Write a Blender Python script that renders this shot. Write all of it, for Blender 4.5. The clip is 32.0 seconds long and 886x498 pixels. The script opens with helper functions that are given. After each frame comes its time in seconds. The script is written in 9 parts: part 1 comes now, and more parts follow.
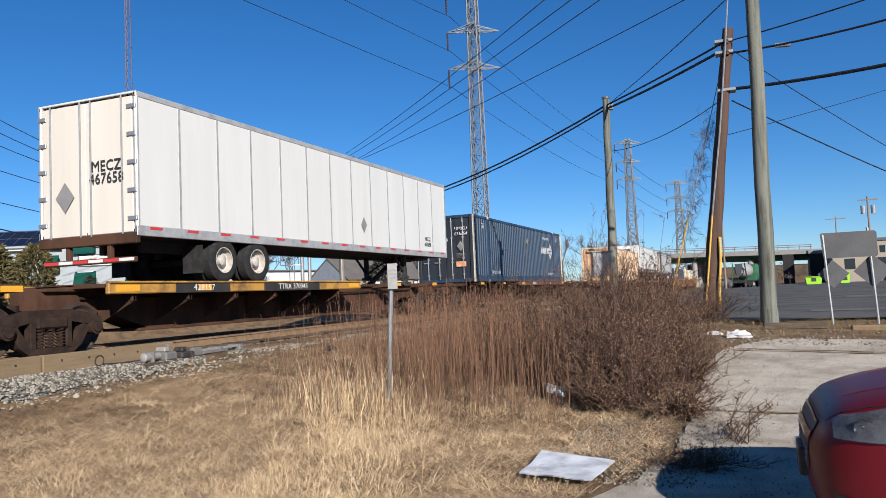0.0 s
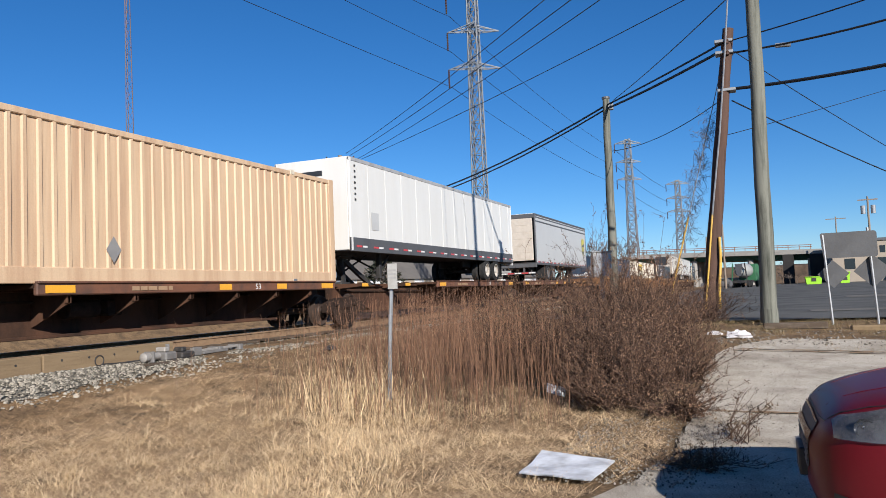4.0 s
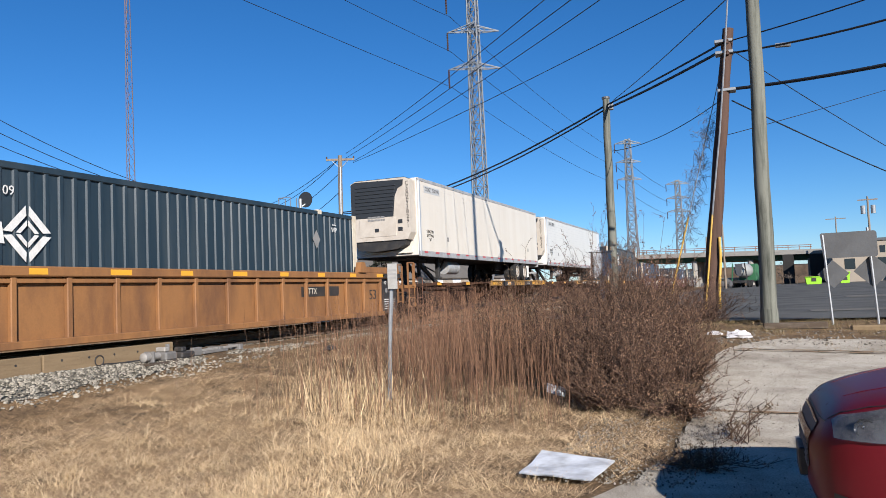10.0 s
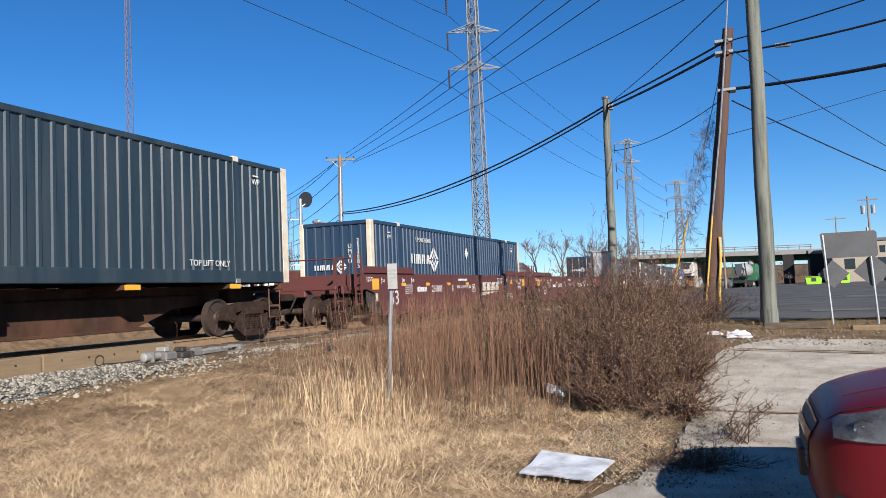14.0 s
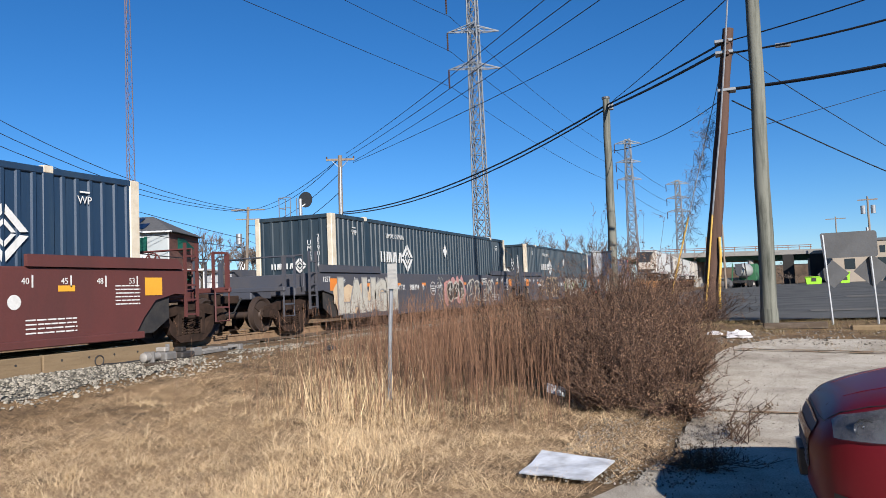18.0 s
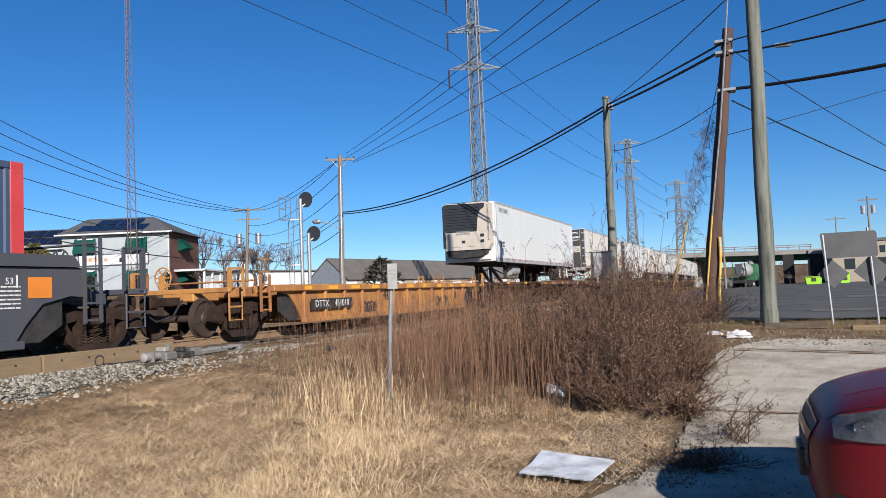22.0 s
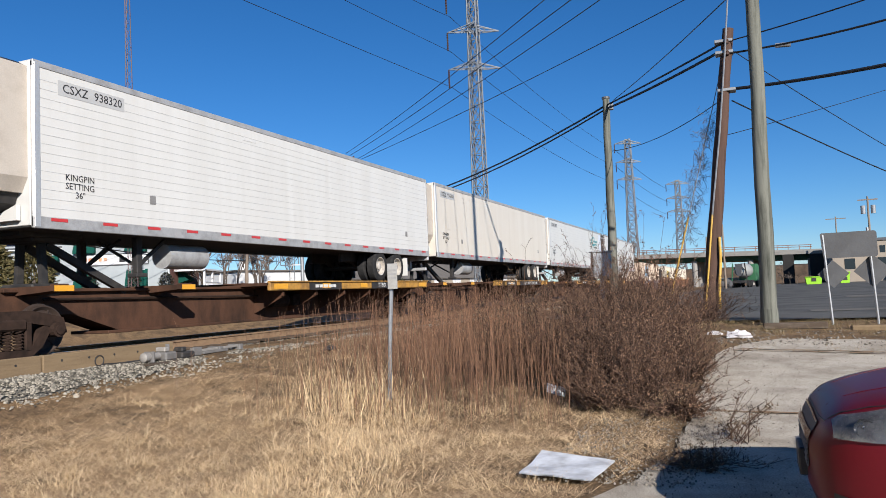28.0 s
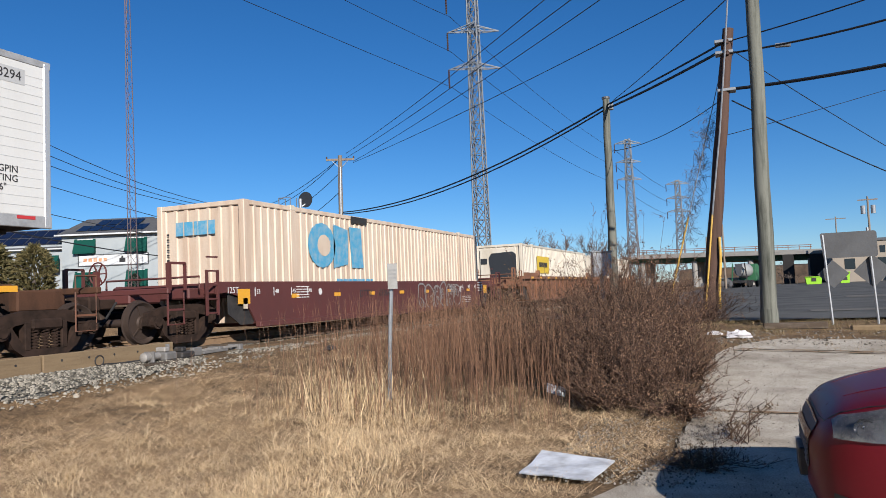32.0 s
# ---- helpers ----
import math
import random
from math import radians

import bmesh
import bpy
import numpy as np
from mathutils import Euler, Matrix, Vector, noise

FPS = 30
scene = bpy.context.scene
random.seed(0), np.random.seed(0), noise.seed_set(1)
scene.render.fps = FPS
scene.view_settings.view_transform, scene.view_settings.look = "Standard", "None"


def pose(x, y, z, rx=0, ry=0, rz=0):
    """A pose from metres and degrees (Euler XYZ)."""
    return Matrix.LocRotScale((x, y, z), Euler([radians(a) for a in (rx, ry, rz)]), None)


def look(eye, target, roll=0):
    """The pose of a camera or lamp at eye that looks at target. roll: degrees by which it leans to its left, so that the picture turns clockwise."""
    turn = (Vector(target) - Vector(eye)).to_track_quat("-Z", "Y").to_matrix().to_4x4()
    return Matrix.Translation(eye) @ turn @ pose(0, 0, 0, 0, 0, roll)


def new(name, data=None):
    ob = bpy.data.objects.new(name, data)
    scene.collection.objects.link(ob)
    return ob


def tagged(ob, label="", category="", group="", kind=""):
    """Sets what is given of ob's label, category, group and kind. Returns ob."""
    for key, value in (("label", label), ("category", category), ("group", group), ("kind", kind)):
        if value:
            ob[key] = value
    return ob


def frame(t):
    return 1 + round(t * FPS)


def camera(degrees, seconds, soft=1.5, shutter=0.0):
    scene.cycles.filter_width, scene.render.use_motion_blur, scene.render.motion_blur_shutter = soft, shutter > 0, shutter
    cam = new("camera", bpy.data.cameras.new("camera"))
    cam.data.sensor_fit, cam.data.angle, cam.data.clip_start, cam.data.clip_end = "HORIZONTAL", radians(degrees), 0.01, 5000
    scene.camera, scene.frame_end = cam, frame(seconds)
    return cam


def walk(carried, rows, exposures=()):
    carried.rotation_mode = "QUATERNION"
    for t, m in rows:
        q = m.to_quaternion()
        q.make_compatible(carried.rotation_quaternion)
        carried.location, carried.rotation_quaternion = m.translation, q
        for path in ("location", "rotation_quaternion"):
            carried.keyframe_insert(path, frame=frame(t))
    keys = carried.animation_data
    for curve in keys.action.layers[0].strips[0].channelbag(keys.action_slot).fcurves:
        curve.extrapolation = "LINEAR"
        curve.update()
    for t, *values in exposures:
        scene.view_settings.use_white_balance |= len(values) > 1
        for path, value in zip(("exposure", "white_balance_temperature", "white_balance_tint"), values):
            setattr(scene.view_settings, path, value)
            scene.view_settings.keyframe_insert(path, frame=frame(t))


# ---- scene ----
# Train of containers and trailers passing a weedy lot. x runs along the track (away), y across it, z up.
# ---- camera ----
cam = camera(60.59, 32.0, soft=0.8)
EYE = (0.0, 0.0, 1.6)
HEAD, TILT, LEAN = 22.05, 3.32, 2.373
aim = Vector((math.cos(radians(HEAD)) * math.cos(radians(TILT)), math.sin(radians(HEAD)) * math.cos(radians(TILT)), math.sin(radians(TILT))))
VIEW = look(EYE, Vector(EYE) + aim, -LEAN)
walk(cam, [(0.0, VIEW), (32.0, VIEW)], exposures=[(t, e + 0.42, 5700, 10) for t, e in ((0, 0.28), (1, 0.3), (2, 0.4), (3, 0.28), (6, 0.36), (9, 0.22), (10, 0.4), (11, 0.26), (12.5, 0.24), (14, 0.46), (17, 0.38), (20, 0.4), (21, 0.3), (22, 0.3), (23, 0.26), (24, 0.28), (28, 0.25), (30, 0.22), (31, 0.2), (32, 0.16))])

# ---- light ----
SUN_TO = Vector((0.746, 0.666, 0.0)).normalized()
SUN_UP = 24.5
world = bpy.data.worlds.new("world")
scene.world = world
world.use_nodes = True
wn = world.node_tree.nodes
sky = wn.new("ShaderNodeTexSky")
sky.sky_type = "NISHITA"
sky.sun_disc = False
sky.sun_elevation = radians(SUN_UP)
sky.sun_rotation = math.atan2(-SUN_TO.x, -SUN_TO.y)
sky.altitude, sky.air_density, sky.dust_density, sky.ozone_density = 1500, 1.0, 0.0, 5.0
wn["Background"].inputs["Strength"].default_value = 0.059
deep = wn.new("ShaderNodeHueSaturation")
deep.inputs["Saturation"].default_value = 1.17
world.node_tree.links.new(sky.outputs[0], deep.inputs["Color"])
world.node_tree.links.new(deep.outputs[0], wn["Background"].inputs["Color"])
lamp = bpy.data.lights.new("sun", "SUN")
lamp.energy, lamp.angle, lamp.color = 5.0, radians(0.53), (1.0, 0.88, 0.72)
sun = new("sun", lamp)
sun.matrix_world = look((-30, -30, 40), Vector((-30, -30, 40)) + SUN_TO * math.cos(radians(SUN_UP)) - Vector((0, 0, math.sin(radians(SUN_UP)))))


# ---- materials ----
BASE_SCALE = 0.76  # scales every base colour down, to deepen shade against the sky


def surface(name, base, rough=0.6, metal=0.0, dirt=None, amount=0.35, scale=2.0, stretch=(1, 1, 1), grain=0.08, bump=0.15, fine=40.0, vary=0.0, coat=0.0, spec=0.5, tidy=False):
    m = bpy.data.materials.new(name)
    m.use_nodes = True
    nt = m.node_tree
    p = nt.nodes["Principled BSDF"]
    n, l = nt.nodes.new, nt.links.new
    tc = n("ShaderNodeTexCoord")
    mp = n("ShaderNodeMapping")
    mp.inputs["Scale"].default_value = stretch
    l(tc.outputs["Object"], mp.inputs["Vector"])
    big = n("ShaderNodeTexNoise")
    big.inputs["Scale"].default_value, big.inputs["Detail"].default_value, big.inputs["Roughness"].default_value = scale, 6, 0.65
    l(mp.outputs[0], big.inputs["Vector"])
    small = n("ShaderNodeTexNoise")
    small.inputs["Scale"].default_value, small.inputs["Detail"].default_value = fine, 4
    l(tc.outputs["Object"], small.inputs["Vector"])
    ramp = n("ShaderNodeMapRange")
    ramp.inputs["From Min"].default_value, ramp.inputs["From Max"].default_value = 0.43, 0.66
    ramp.inputs["To Max"].default_value = amount
    l(big.outputs["Fac"], ramp.inputs["Value"])
    mix = n("ShaderNodeMix")
    mix.data_type = "RGBA"
    d = dirt or tuple(c * 0.55 for c in base)
    base, d = tuple(c * BASE_SCALE for c in base), tuple(c * BASE_SCALE for c in d)
    mix.inputs["A"].default_value, mix.inputs["B"].default_value = (*base, 1), (*d, 1)
    l(ramp.outputs[0], mix.inputs["Factor"])
    gr = n("ShaderNodeMapRange")
    gr.inputs["To Min"].default_value, gr.inputs["To Max"].default_value = 1 - grain * 2, 1 + grain * 2
    l(small.outputs["Fac"], gr.inputs["Value"])
    out = gr.outputs[0]
    if vary:
        oi = n("ShaderNodeObjectInfo")
        vr = n("ShaderNodeMapRange")
        vr.inputs["To Min"].default_value, vr.inputs["To Max"].default_value = 1 - vary, 1 + vary
        l(oi.outputs["Random"], vr.inputs["Value"])
        mu = n("ShaderNodeMath")
        mu.operation = "MULTIPLY"
        l(out, mu.inputs[0])
        l(vr.outputs[0], mu.inputs[1])
        out = mu.outputs[0]
    mul = n("ShaderNodeVectorMath")
    mul.operation = "SCALE"
    l(mix.outputs["Result"], mul.inputs[0])
    l(out, mul.inputs["Scale"])
    l(mul.outputs[0], p.inputs["Base Color"])
    p.inputs["Roughness"].default_value, p.inputs["Metallic"].default_value = rough, metal
    p.inputs["Coat Weight"].default_value = coat
    p.inputs["Specular IOR Level"].default_value = spec if rough < 0.8 else min(spec, 0.08)
    if bump:
        b = n("ShaderNodeBump")
        b.inputs["Strength"].default_value, b.inputs["Distance"].default_value = bump, 0.01
        l(small.outputs["Fac"], b.inputs["Height"])
        l(b.outputs[0], p.inputs["Normal"])
    return m


def island(name, a, b, rough=0.8, spread=1.0, translucent=0.0):
    """A material whose colour varies from piece to piece of one joined mesh."""
    m = bpy.data.materials.new(name)
    m.use_nodes = True
    nt = m.node_tree
    p = nt.nodes["Principled BSDF"]
    geo = nt.nodes.new("ShaderNodeNewGeometry")
    mix = nt.nodes.new("ShaderNodeMix")
    mix.data_type = "RGBA"
    mix.inputs["A"].default_value, mix.inputs["B"].default_value = (*a, 1), (*b, 1)
    nt.links.new(geo.outputs["Random Per Island"], mix.inputs["Factor"])
    nt.links.new(mix.outputs["Result"], p.inputs["Base Color"])
    p.inputs["Roughness"].default_value = rough
    p.inputs["Specular IOR Level"].default_value = 0.25
    return m


STREAK = (1.6, 1.6, 0.18)
M = {}
M["navy_coat"] = surface("blue_paint", (0.019, 0.043, 0.088), 0.45, dirt=(0.045, 0.07, 0.095), amount=0.5, scale=1.2, stretch=STREAK)
M["slate_coat"] = surface("slate_paint", (0.02, 0.036, 0.051), 0.45, dirt=(0.06, 0.075, 0.085), amount=0.55, scale=1.2, stretch=STREAK)
# navy_coat at about half its brightness, for the door ends
M["navy_door"] = surface("dark_navy_door", (0.011, 0.018, 0.032), 0.6, dirt=(0.03, 0.032, 0.035), amount=0.6, scale=1.6, stretch=STREAK)
M["worn_blue"] = surface("faded_blue_paint", (0.042, 0.072, 0.14), 0.55, dirt=(0.075, 0.088, 0.125), amount=0.6, scale=1.5, stretch=STREAK)
M["red_post"] = surface("red_paint", (0.6, 0.06, 0.06), 0.5, amount=0.3)
M["cream_post"] = surface("cream_paint", (0.72, 0.64, 0.5), 0.5, dirt=(0.4, 0.26, 0.12), amount=0.4, scale=3)
M["peach"] = surface("peach_paint_with_rust_runs", (0.68, 0.49, 0.31), 0.55, dirt=(0.34, 0.16, 0.08), amount=0.4, scale=1.6, stretch=(2.2, 2.2, 0.12))
M["peach_end"] = surface("rust_run_paint", (0.66, 0.4, 0.23), 0.55, dirt=(0.2, 0.075, 0.03), amount=0.95, scale=2.4, stretch=(2.4, 2.4, 0.1))
M["ivory"] = surface("ivory_paint", (0.74, 0.67, 0.55), 0.5, dirt=(0.45, 0.36, 0.24), amount=0.45, scale=1.5, stretch=STREAK)
M["pale_cream"] = surface("faded_cream_paint", (0.74, 0.6, 0.46), 0.55, dirt=(0.42, 0.24, 0.14), amount=0.4, scale=1.8, stretch=STREAK)
M["white_panel"] = surface("white_panel", (0.78, 0.765, 0.725), 0.4, dirt=(0.6, 0.575, 0.52), amount=0.3, scale=0.8, stretch=STREAK, bump=0.03, grain=0.02)
M["warm_panel"] = surface("warm_white_panel", (0.8, 0.735, 0.635), 0.4, dirt=(0.62, 0.53, 0.41), amount=0.3, scale=0.8, stretch=STREAK, bump=0.03, grain=0.02)
M["grey_panel"] = surface("silver_grey_panel", (0.56, 0.555, 0.54), 0.4, dirt=(0.46, 0.45, 0.44), amount=0.35, scale=1.2, bump=0.05)
M["dark_grey"] = surface("dark_grey_paint", (0.1, 0.1, 0.105), 0.55, amount=0.4)
M["rail_alu"] = surface("aluminium_rail", (0.52, 0.515, 0.51), 0.5, 0.25, dirt=(0.25, 0.24, 0.23), amount=0.5, scale=4)
M["chrome"] = surface("stainless_steel", (0.78, 0.77, 0.75), 0.38, 0.55, amount=0.1, bump=0.02)
M["steel_door"] = surface("quilted_steel", (0.105, 0.095, 0.09), 0.45, 0.3, dirt=(0.06, 0.053, 0.05), amount=0.5, scale=2)
M["silver_patch"] = surface("bare_aluminium", (0.8, 0.83, 0.9), 0.4, 0.1, amount=0.15)
M["tyre"] = surface("tyre_rubber", (0.028, 0.028, 0.029), 0.85, dirt=(0.07, 0.065, 0.06), amount=0.5, scale=6)
M["rim"] = surface("white_wheel", (0.62, 0.58, 0.52), 0.5, dirt=(0.3, 0.2, 0.13), amount=0.5, scale=9)
M["rim_steel"] = surface("steel_wheel", (0.35, 0.34, 0.33), 0.4, 0.6, amount=0.4, scale=9)
M["chassis"] = surface("chassis_black", (0.022, 0.021, 0.022), 0.7, dirt=(0.07, 0.06, 0.05), amount=0.6, scale=3)
# dusty cream, dimmed because end faces catch less light than the sides
M["unit_cream"] = surface("dusty_cream_dimmed_end", (0.62, 0.55, 0.465), 0.5, dirt=(0.42, 0.35, 0.28), amount=0.5, scale=2.0)
M["reefer_black"] = surface("black_plastic", (0.03, 0.033, 0.038), 0.5, amount=0.2)
M["spine"] = surface("brown_freight_paint", (0.105, 0.054, 0.034), 0.8, dirt=(0.035, 0.024, 0.019), amount=0.9, scale=1.3, stretch=(1, 1, 0.5))
M["spine_orange"] = surface("orange_brown_beam", (0.19, 0.078, 0.04), 0.75, dirt=(0.07, 0.042, 0.032), amount=0.85, scale=1.7)
M["spine_yellow"] = surface("yellow_beam", (0.55, 0.29, 0.05), 0.65, dirt=(0.12, 0.07, 0.04), amount=0.8, scale=2.2)
M["truck"] = surface("rusty_cast_steel", (0.052, 0.033, 0.025), 0.9, dirt=(0.022, 0.016, 0.013), amount=0.8, scale=5, bump=0.4)
M["wheel"] = surface("wheel_steel", (0.085, 0.058, 0.045), 0.6, 0.4, dirt=(0.07, 0.05, 0.04), amount=0.6, scale=8)
M["well_tan"] = surface("ochre_freight_paint", (0.31, 0.143, 0.047), 0.7, dirt=(0.12, 0.055, 0.028), amount=0.75, scale=1.3, stretch=(1, 1, 0.35))
M["well_yellow"] = surface("golden_freight_paint", (0.5, 0.235, 0.06), 0.65, dirt=(0.24, 0.095, 0.045), amount=0.85, scale=1.3, stretch=(1, 1, 0.35))
M["well_maroon"] = surface("maroon_freight_paint", (0.12, 0.034, 0.029), 0.65, dirt=(0.075, 0.03, 0.026), amount=0.5, scale=1.2, stretch=(1, 1, 0.35))
M["well_grey"] = surface("dark_grey_freight_paint", (0.062, 0.066, 0.085), 0.65, dirt=(0.1, 0.085, 0.078), amount=0.55, scale=1.2, stretch=(1, 1, 0.35))
M["well_brown"] = surface("brown_well_paint", (0.27, 0.12, 0.06), 0.7, dirt=(0.15, 0.07, 0.04), amount=0.6, scale=1.3, stretch=(1, 1, 0.35))
M["black_panel"] = surface("black_placard_paint", (0.028, 0.026, 0.025), 0.6, dirt=(0.08, 0.06, 0.045), amount=0.5)
M["reflector_y"] = surface("amber_reflector", (0.85, 0.42, 0.03), 0.4, amount=0.2)
M["reflector_o"] = surface("orange_reflector", (0.75, 0.24, 0.03), 0.4, amount=0.3)
M["reflector_r"] = surface("red_reflector", (0.6, 0.05, 0.05), 0.35, amount=0.15)
M["reflector_w"] = surface("white_reflector", (0.8, 0.78, 0.75), 0.35, amount=0.15)
M["white_ink"] = surface("white_stencil", (0.78, 0.77, 0.74), 0.6, dirt=(0.5, 0.48, 0.45), amount=0.4, scale=6)
M["black_ink"] = surface("black_stencil", (0.035, 0.033, 0.032), 0.6, amount=0.2)
M["faint_ink"] = surface("faded_stencil", (0.4, 0.26, 0.15), 0.7, amount=0.5)
M["green_ink"] = surface("green_print", (0.03, 0.2, 0.1), 0.5, amount=0.2)
M["teal_ink"] = surface("teal_print", (0.06, 0.3, 0.33), 0.5, amount=0.2)
M["yellow_ink"] = surface("yellow_print", (0.8, 0.55, 0.03), 0.5, amount=0.15)
M["gold_ink"] = surface("gold_print", (0.62, 0.55, 0.1), 0.5, amount=0.15)
M["blue_ink"] = surface("faded_blue_print", (0.1, 0.38, 0.6), 0.55, dirt=(0.4, 0.5, 0.55), amount=0.7, scale=5)
M["orange_ink"] = surface("orange_print", (0.75, 0.3, 0.12), 0.55, dirt=(0.7, 0.6, 0.5), amount=0.7, scale=5)
M["grey_ink"] = surface("grey_print", (0.28, 0.27, 0.26), 0.6, amount=0.3)
M["spray_white"] = surface("white_spray", (0.5, 0.47, 0.4), 0.7, dirt=(0.34, 0.31, 0.26), amount=0.6, scale=4)
M["spray_pink"] = surface("pink_spray", (0.5, 0.26, 0.24), 0.7, amount=0.4, scale=4)
M["spray_cream"] = surface("cream_spray", (0.62, 0.47, 0.3), 0.7, dirt=(0.5, 0.32, 0.2), amount=0.7, scale=3)
M["spray_blue"] = surface("blue_spray", (0.08, 0.26, 0.34), 0.7, dirt=(0.3, 0.45, 0.45), amount=0.7, scale=3)
M["spray_green"] = surface("green_spray", (0.36, 0.46, 0.22), 0.7, dirt=(0.55, 0.58, 0.45), amount=0.7, scale=3)
M["rail_rust"] = surface("rusty_rail", (0.3, 0.2, 0.12), 0.8, dirt=(0.16, 0.1, 0.065), amount=0.6, scale=6)
M["rail_head"] = surface("worn_rail_head", (0.5, 0.5, 0.5), 0.22, 1.0, amount=0.2)
M["tie_wood"] = surface("creosote_wood", (0.1, 0.075, 0.055), 0.9, dirt=(0.2, 0.17, 0.14), amount=0.6, scale=2, stretch=(1, 1, 4), vary=0.3)
M["board"] = surface("weathered_board", (0.27, 0.195, 0.115), 0.85, dirt=(0.15, 0.105, 0.065), amount=0.55, scale=2, stretch=(0.4, 4, 4))
M["pole_grey"] = surface("grey_weathered_pole", (0.22, 0.22, 0.185), 0.9, dirt=(0.055, 0.06, 0.048), amount=0.95, scale=2.5, stretch=(3, 3, 0.15), bump=0.5)
M["pole_brown"] = surface("brown_creosoted_pole", (0.12, 0.075, 0.058), 0.85, dirt=(0.06, 0.042, 0.036), amount=0.7, scale=2.5, stretch=(3, 3, 0.15), bump=0.4)
M["pole_tan"] = surface("tan_pole", (0.29, 0.235, 0.185), 0.9, dirt=(0.17, 0.14, 0.11), amount=0.7, scale=2.5, stretch=(3, 3, 0.15))
M["galv"] = surface("galvanised_steel", (0.42, 0.43, 0.44), 0.5, 0.6, dirt=(0.25, 0.25, 0.26), amount=0.4, scale=4)
M["lattice"] = surface("tower_steel", (0.22, 0.235, 0.255), 0.6, 0.3, amount=0.3)
M["mast_red"] = surface("faded_red_mast", (0.11, 0.06, 0.06), 0.6, amount=0.5)
M["cable"] = surface("black_cable", (0.014, 0.015, 0.018), 0.6, amount=0.2, bump=0)
M["glassy"] = surface("insulator_brown", (0.09, 0.05, 0.035), 0.25, amount=0.2)
M["sign_back"] = surface("sign_back", (0.11, 0.108, 0.108), 0.55, 0.3, dirt=(0.15, 0.15, 0.15), amount=0.6, scale=1.5)
M["sign_face"] = surface("sign_white", (0.32, 0.31, 0.29), 0.5, dirt=(0.25, 0.23, 0.2), amount=0.6, scale=12)
M["yellow_guard"] = surface("yellow_plastic", (0.75, 0.46, 0.06), 0.5, dirt=(0.4, 0.25, 0.08), amount=0.6, scale=4)
M["stucco"] = surface("white_stucco", (0.43, 0.46, 0.47), 0.85, dirt=(0.33, 0.36, 0.37), amount=0.4, scale=0.8)
M["brick"] = surface("red_brick", (0.19, 0.1, 0.08), 0.9, dirt=(0.12, 0.07, 0.06), amount=0.7, scale=3)
M["shingle"] = surface("grey_shingle", (0.13, 0.13, 0.135), 0.9, dirt=(0.08, 0.08, 0.085), amount=0.6, scale=3)
M["solar"] = surface("solar_cell", (0.012, 0.016, 0.04), 0.15, amount=0.2, bump=0)
M["awning"] = surface("green_canvas", (0.012, 0.075, 0.058), 0.8, dirt=(0.01, 0.08, 0.055), amount=0.4)
M["window"] = surface("dark_glass", (0.02, 0.025, 0.03), 0.08, amount=0.1, bump=0)
M["trim"] = surface("white_trim", (0.75, 0.75, 0.74), 0.6, amount=0.2)
M["roof_grey"] = surface("grey_shed_roof", (0.17, 0.155, 0.14), 0.85, dirt=(0.11, 0.1, 0.095), amount=0.5, scale=0.6)
M["blue_gable"] = surface("grey_blue_siding", (0.24, 0.27, 0.31), 0.8, amount=0.3)
M["tan_wall"] = surface("tan_wall", (0.4, 0.34, 0.27), 0.85, dirt=(0.36, 0.3, 0.24), amount=0.4, scale=0.5)
M["concrete"] = surface("concrete", (0.36, 0.34, 0.31), 0.85, dirt=(0.22, 0.2, 0.18), amount=0.5, scale=0.7)
M["girder"] = surface("green_girder", (0.06, 0.17, 0.12), 0.7, amount=0.5, scale=1)
M["rusty_rail"] = surface("rust_railing", (0.3, 0.15, 0.09), 0.8, amount=0.5)
# near-black wall colour carries the shade under the overpass
M["deck_shade"] = surface("shade_black_wall", (0.05, 0.047, 0.045), 0.9, amount=0.4, scale=0.5)
M["lime"] = surface("lime_paint", (0.36, 0.72, 0.02), 0.5, amount=0.2)
M["truck_white"] = surface("truck_white", (0.4, 0.4, 0.38), 0.4, amount=0.3)
M["truck_green"] = surface("truck_green", (0.05, 0.17, 0.08), 0.5, amount=0.3)
M["bark"] = surface("grey_bark", (0.15, 0.125, 0.105), 0.9, amount=0.4, scale=4)
M["twig_far"] = surface("far_twigs", (0.19, 0.15, 0.125), 0.9, amount=0.3)
M["car_red"] = surface("dark_red_car_paint", (0.125, 0.005, 0.01), 0.42, 0.0, dirt=(0.12, 0.005, 0.009), amount=0.3, scale=2, grain=0.03, bump=0.0, coat=0.08, spec=0.25)
M["car_black"] = surface("black_trim", (0.018, 0.018, 0.02), 0.5, amount=0.2)
M["car_glass"] = surface("car_glass", (0.02, 0.025, 0.028), 0.05, amount=0.1, bump=0)
M["chrome_dull"] = surface("chrome_trim", (0.6, 0.6, 0.62), 0.2, 1.0, amount=0.2, bump=0)
M["panel_white"] = surface("white_panel_on_ground", (0.93, 0.95, 0.98), 0.45, dirt=(0.3, 0.28, 0.26), amount=0.55, scale=5)
M["bag"] = surface("white_plastic_bag", (0.75, 0.72, 0.73), 0.5, dirt=(0.5, 0.45, 0.42), amount=0.4, scale=8)
M["switch"] = surface("grey_switch_machine", (0.2, 0.19, 0.18), 0.7, 0.0, dirt=(0.12, 0.11, 0.1), amount=0.6, scale=5)
M["switch_pale"] = surface("pale_switch_part", (0.34, 0.315, 0.285), 0.6, 0.0, amount=0.4, scale=6)
M["stone"] = island("ballast_stone", (0.045, 0.04, 0.031), (0.35, 0.315, 0.255))
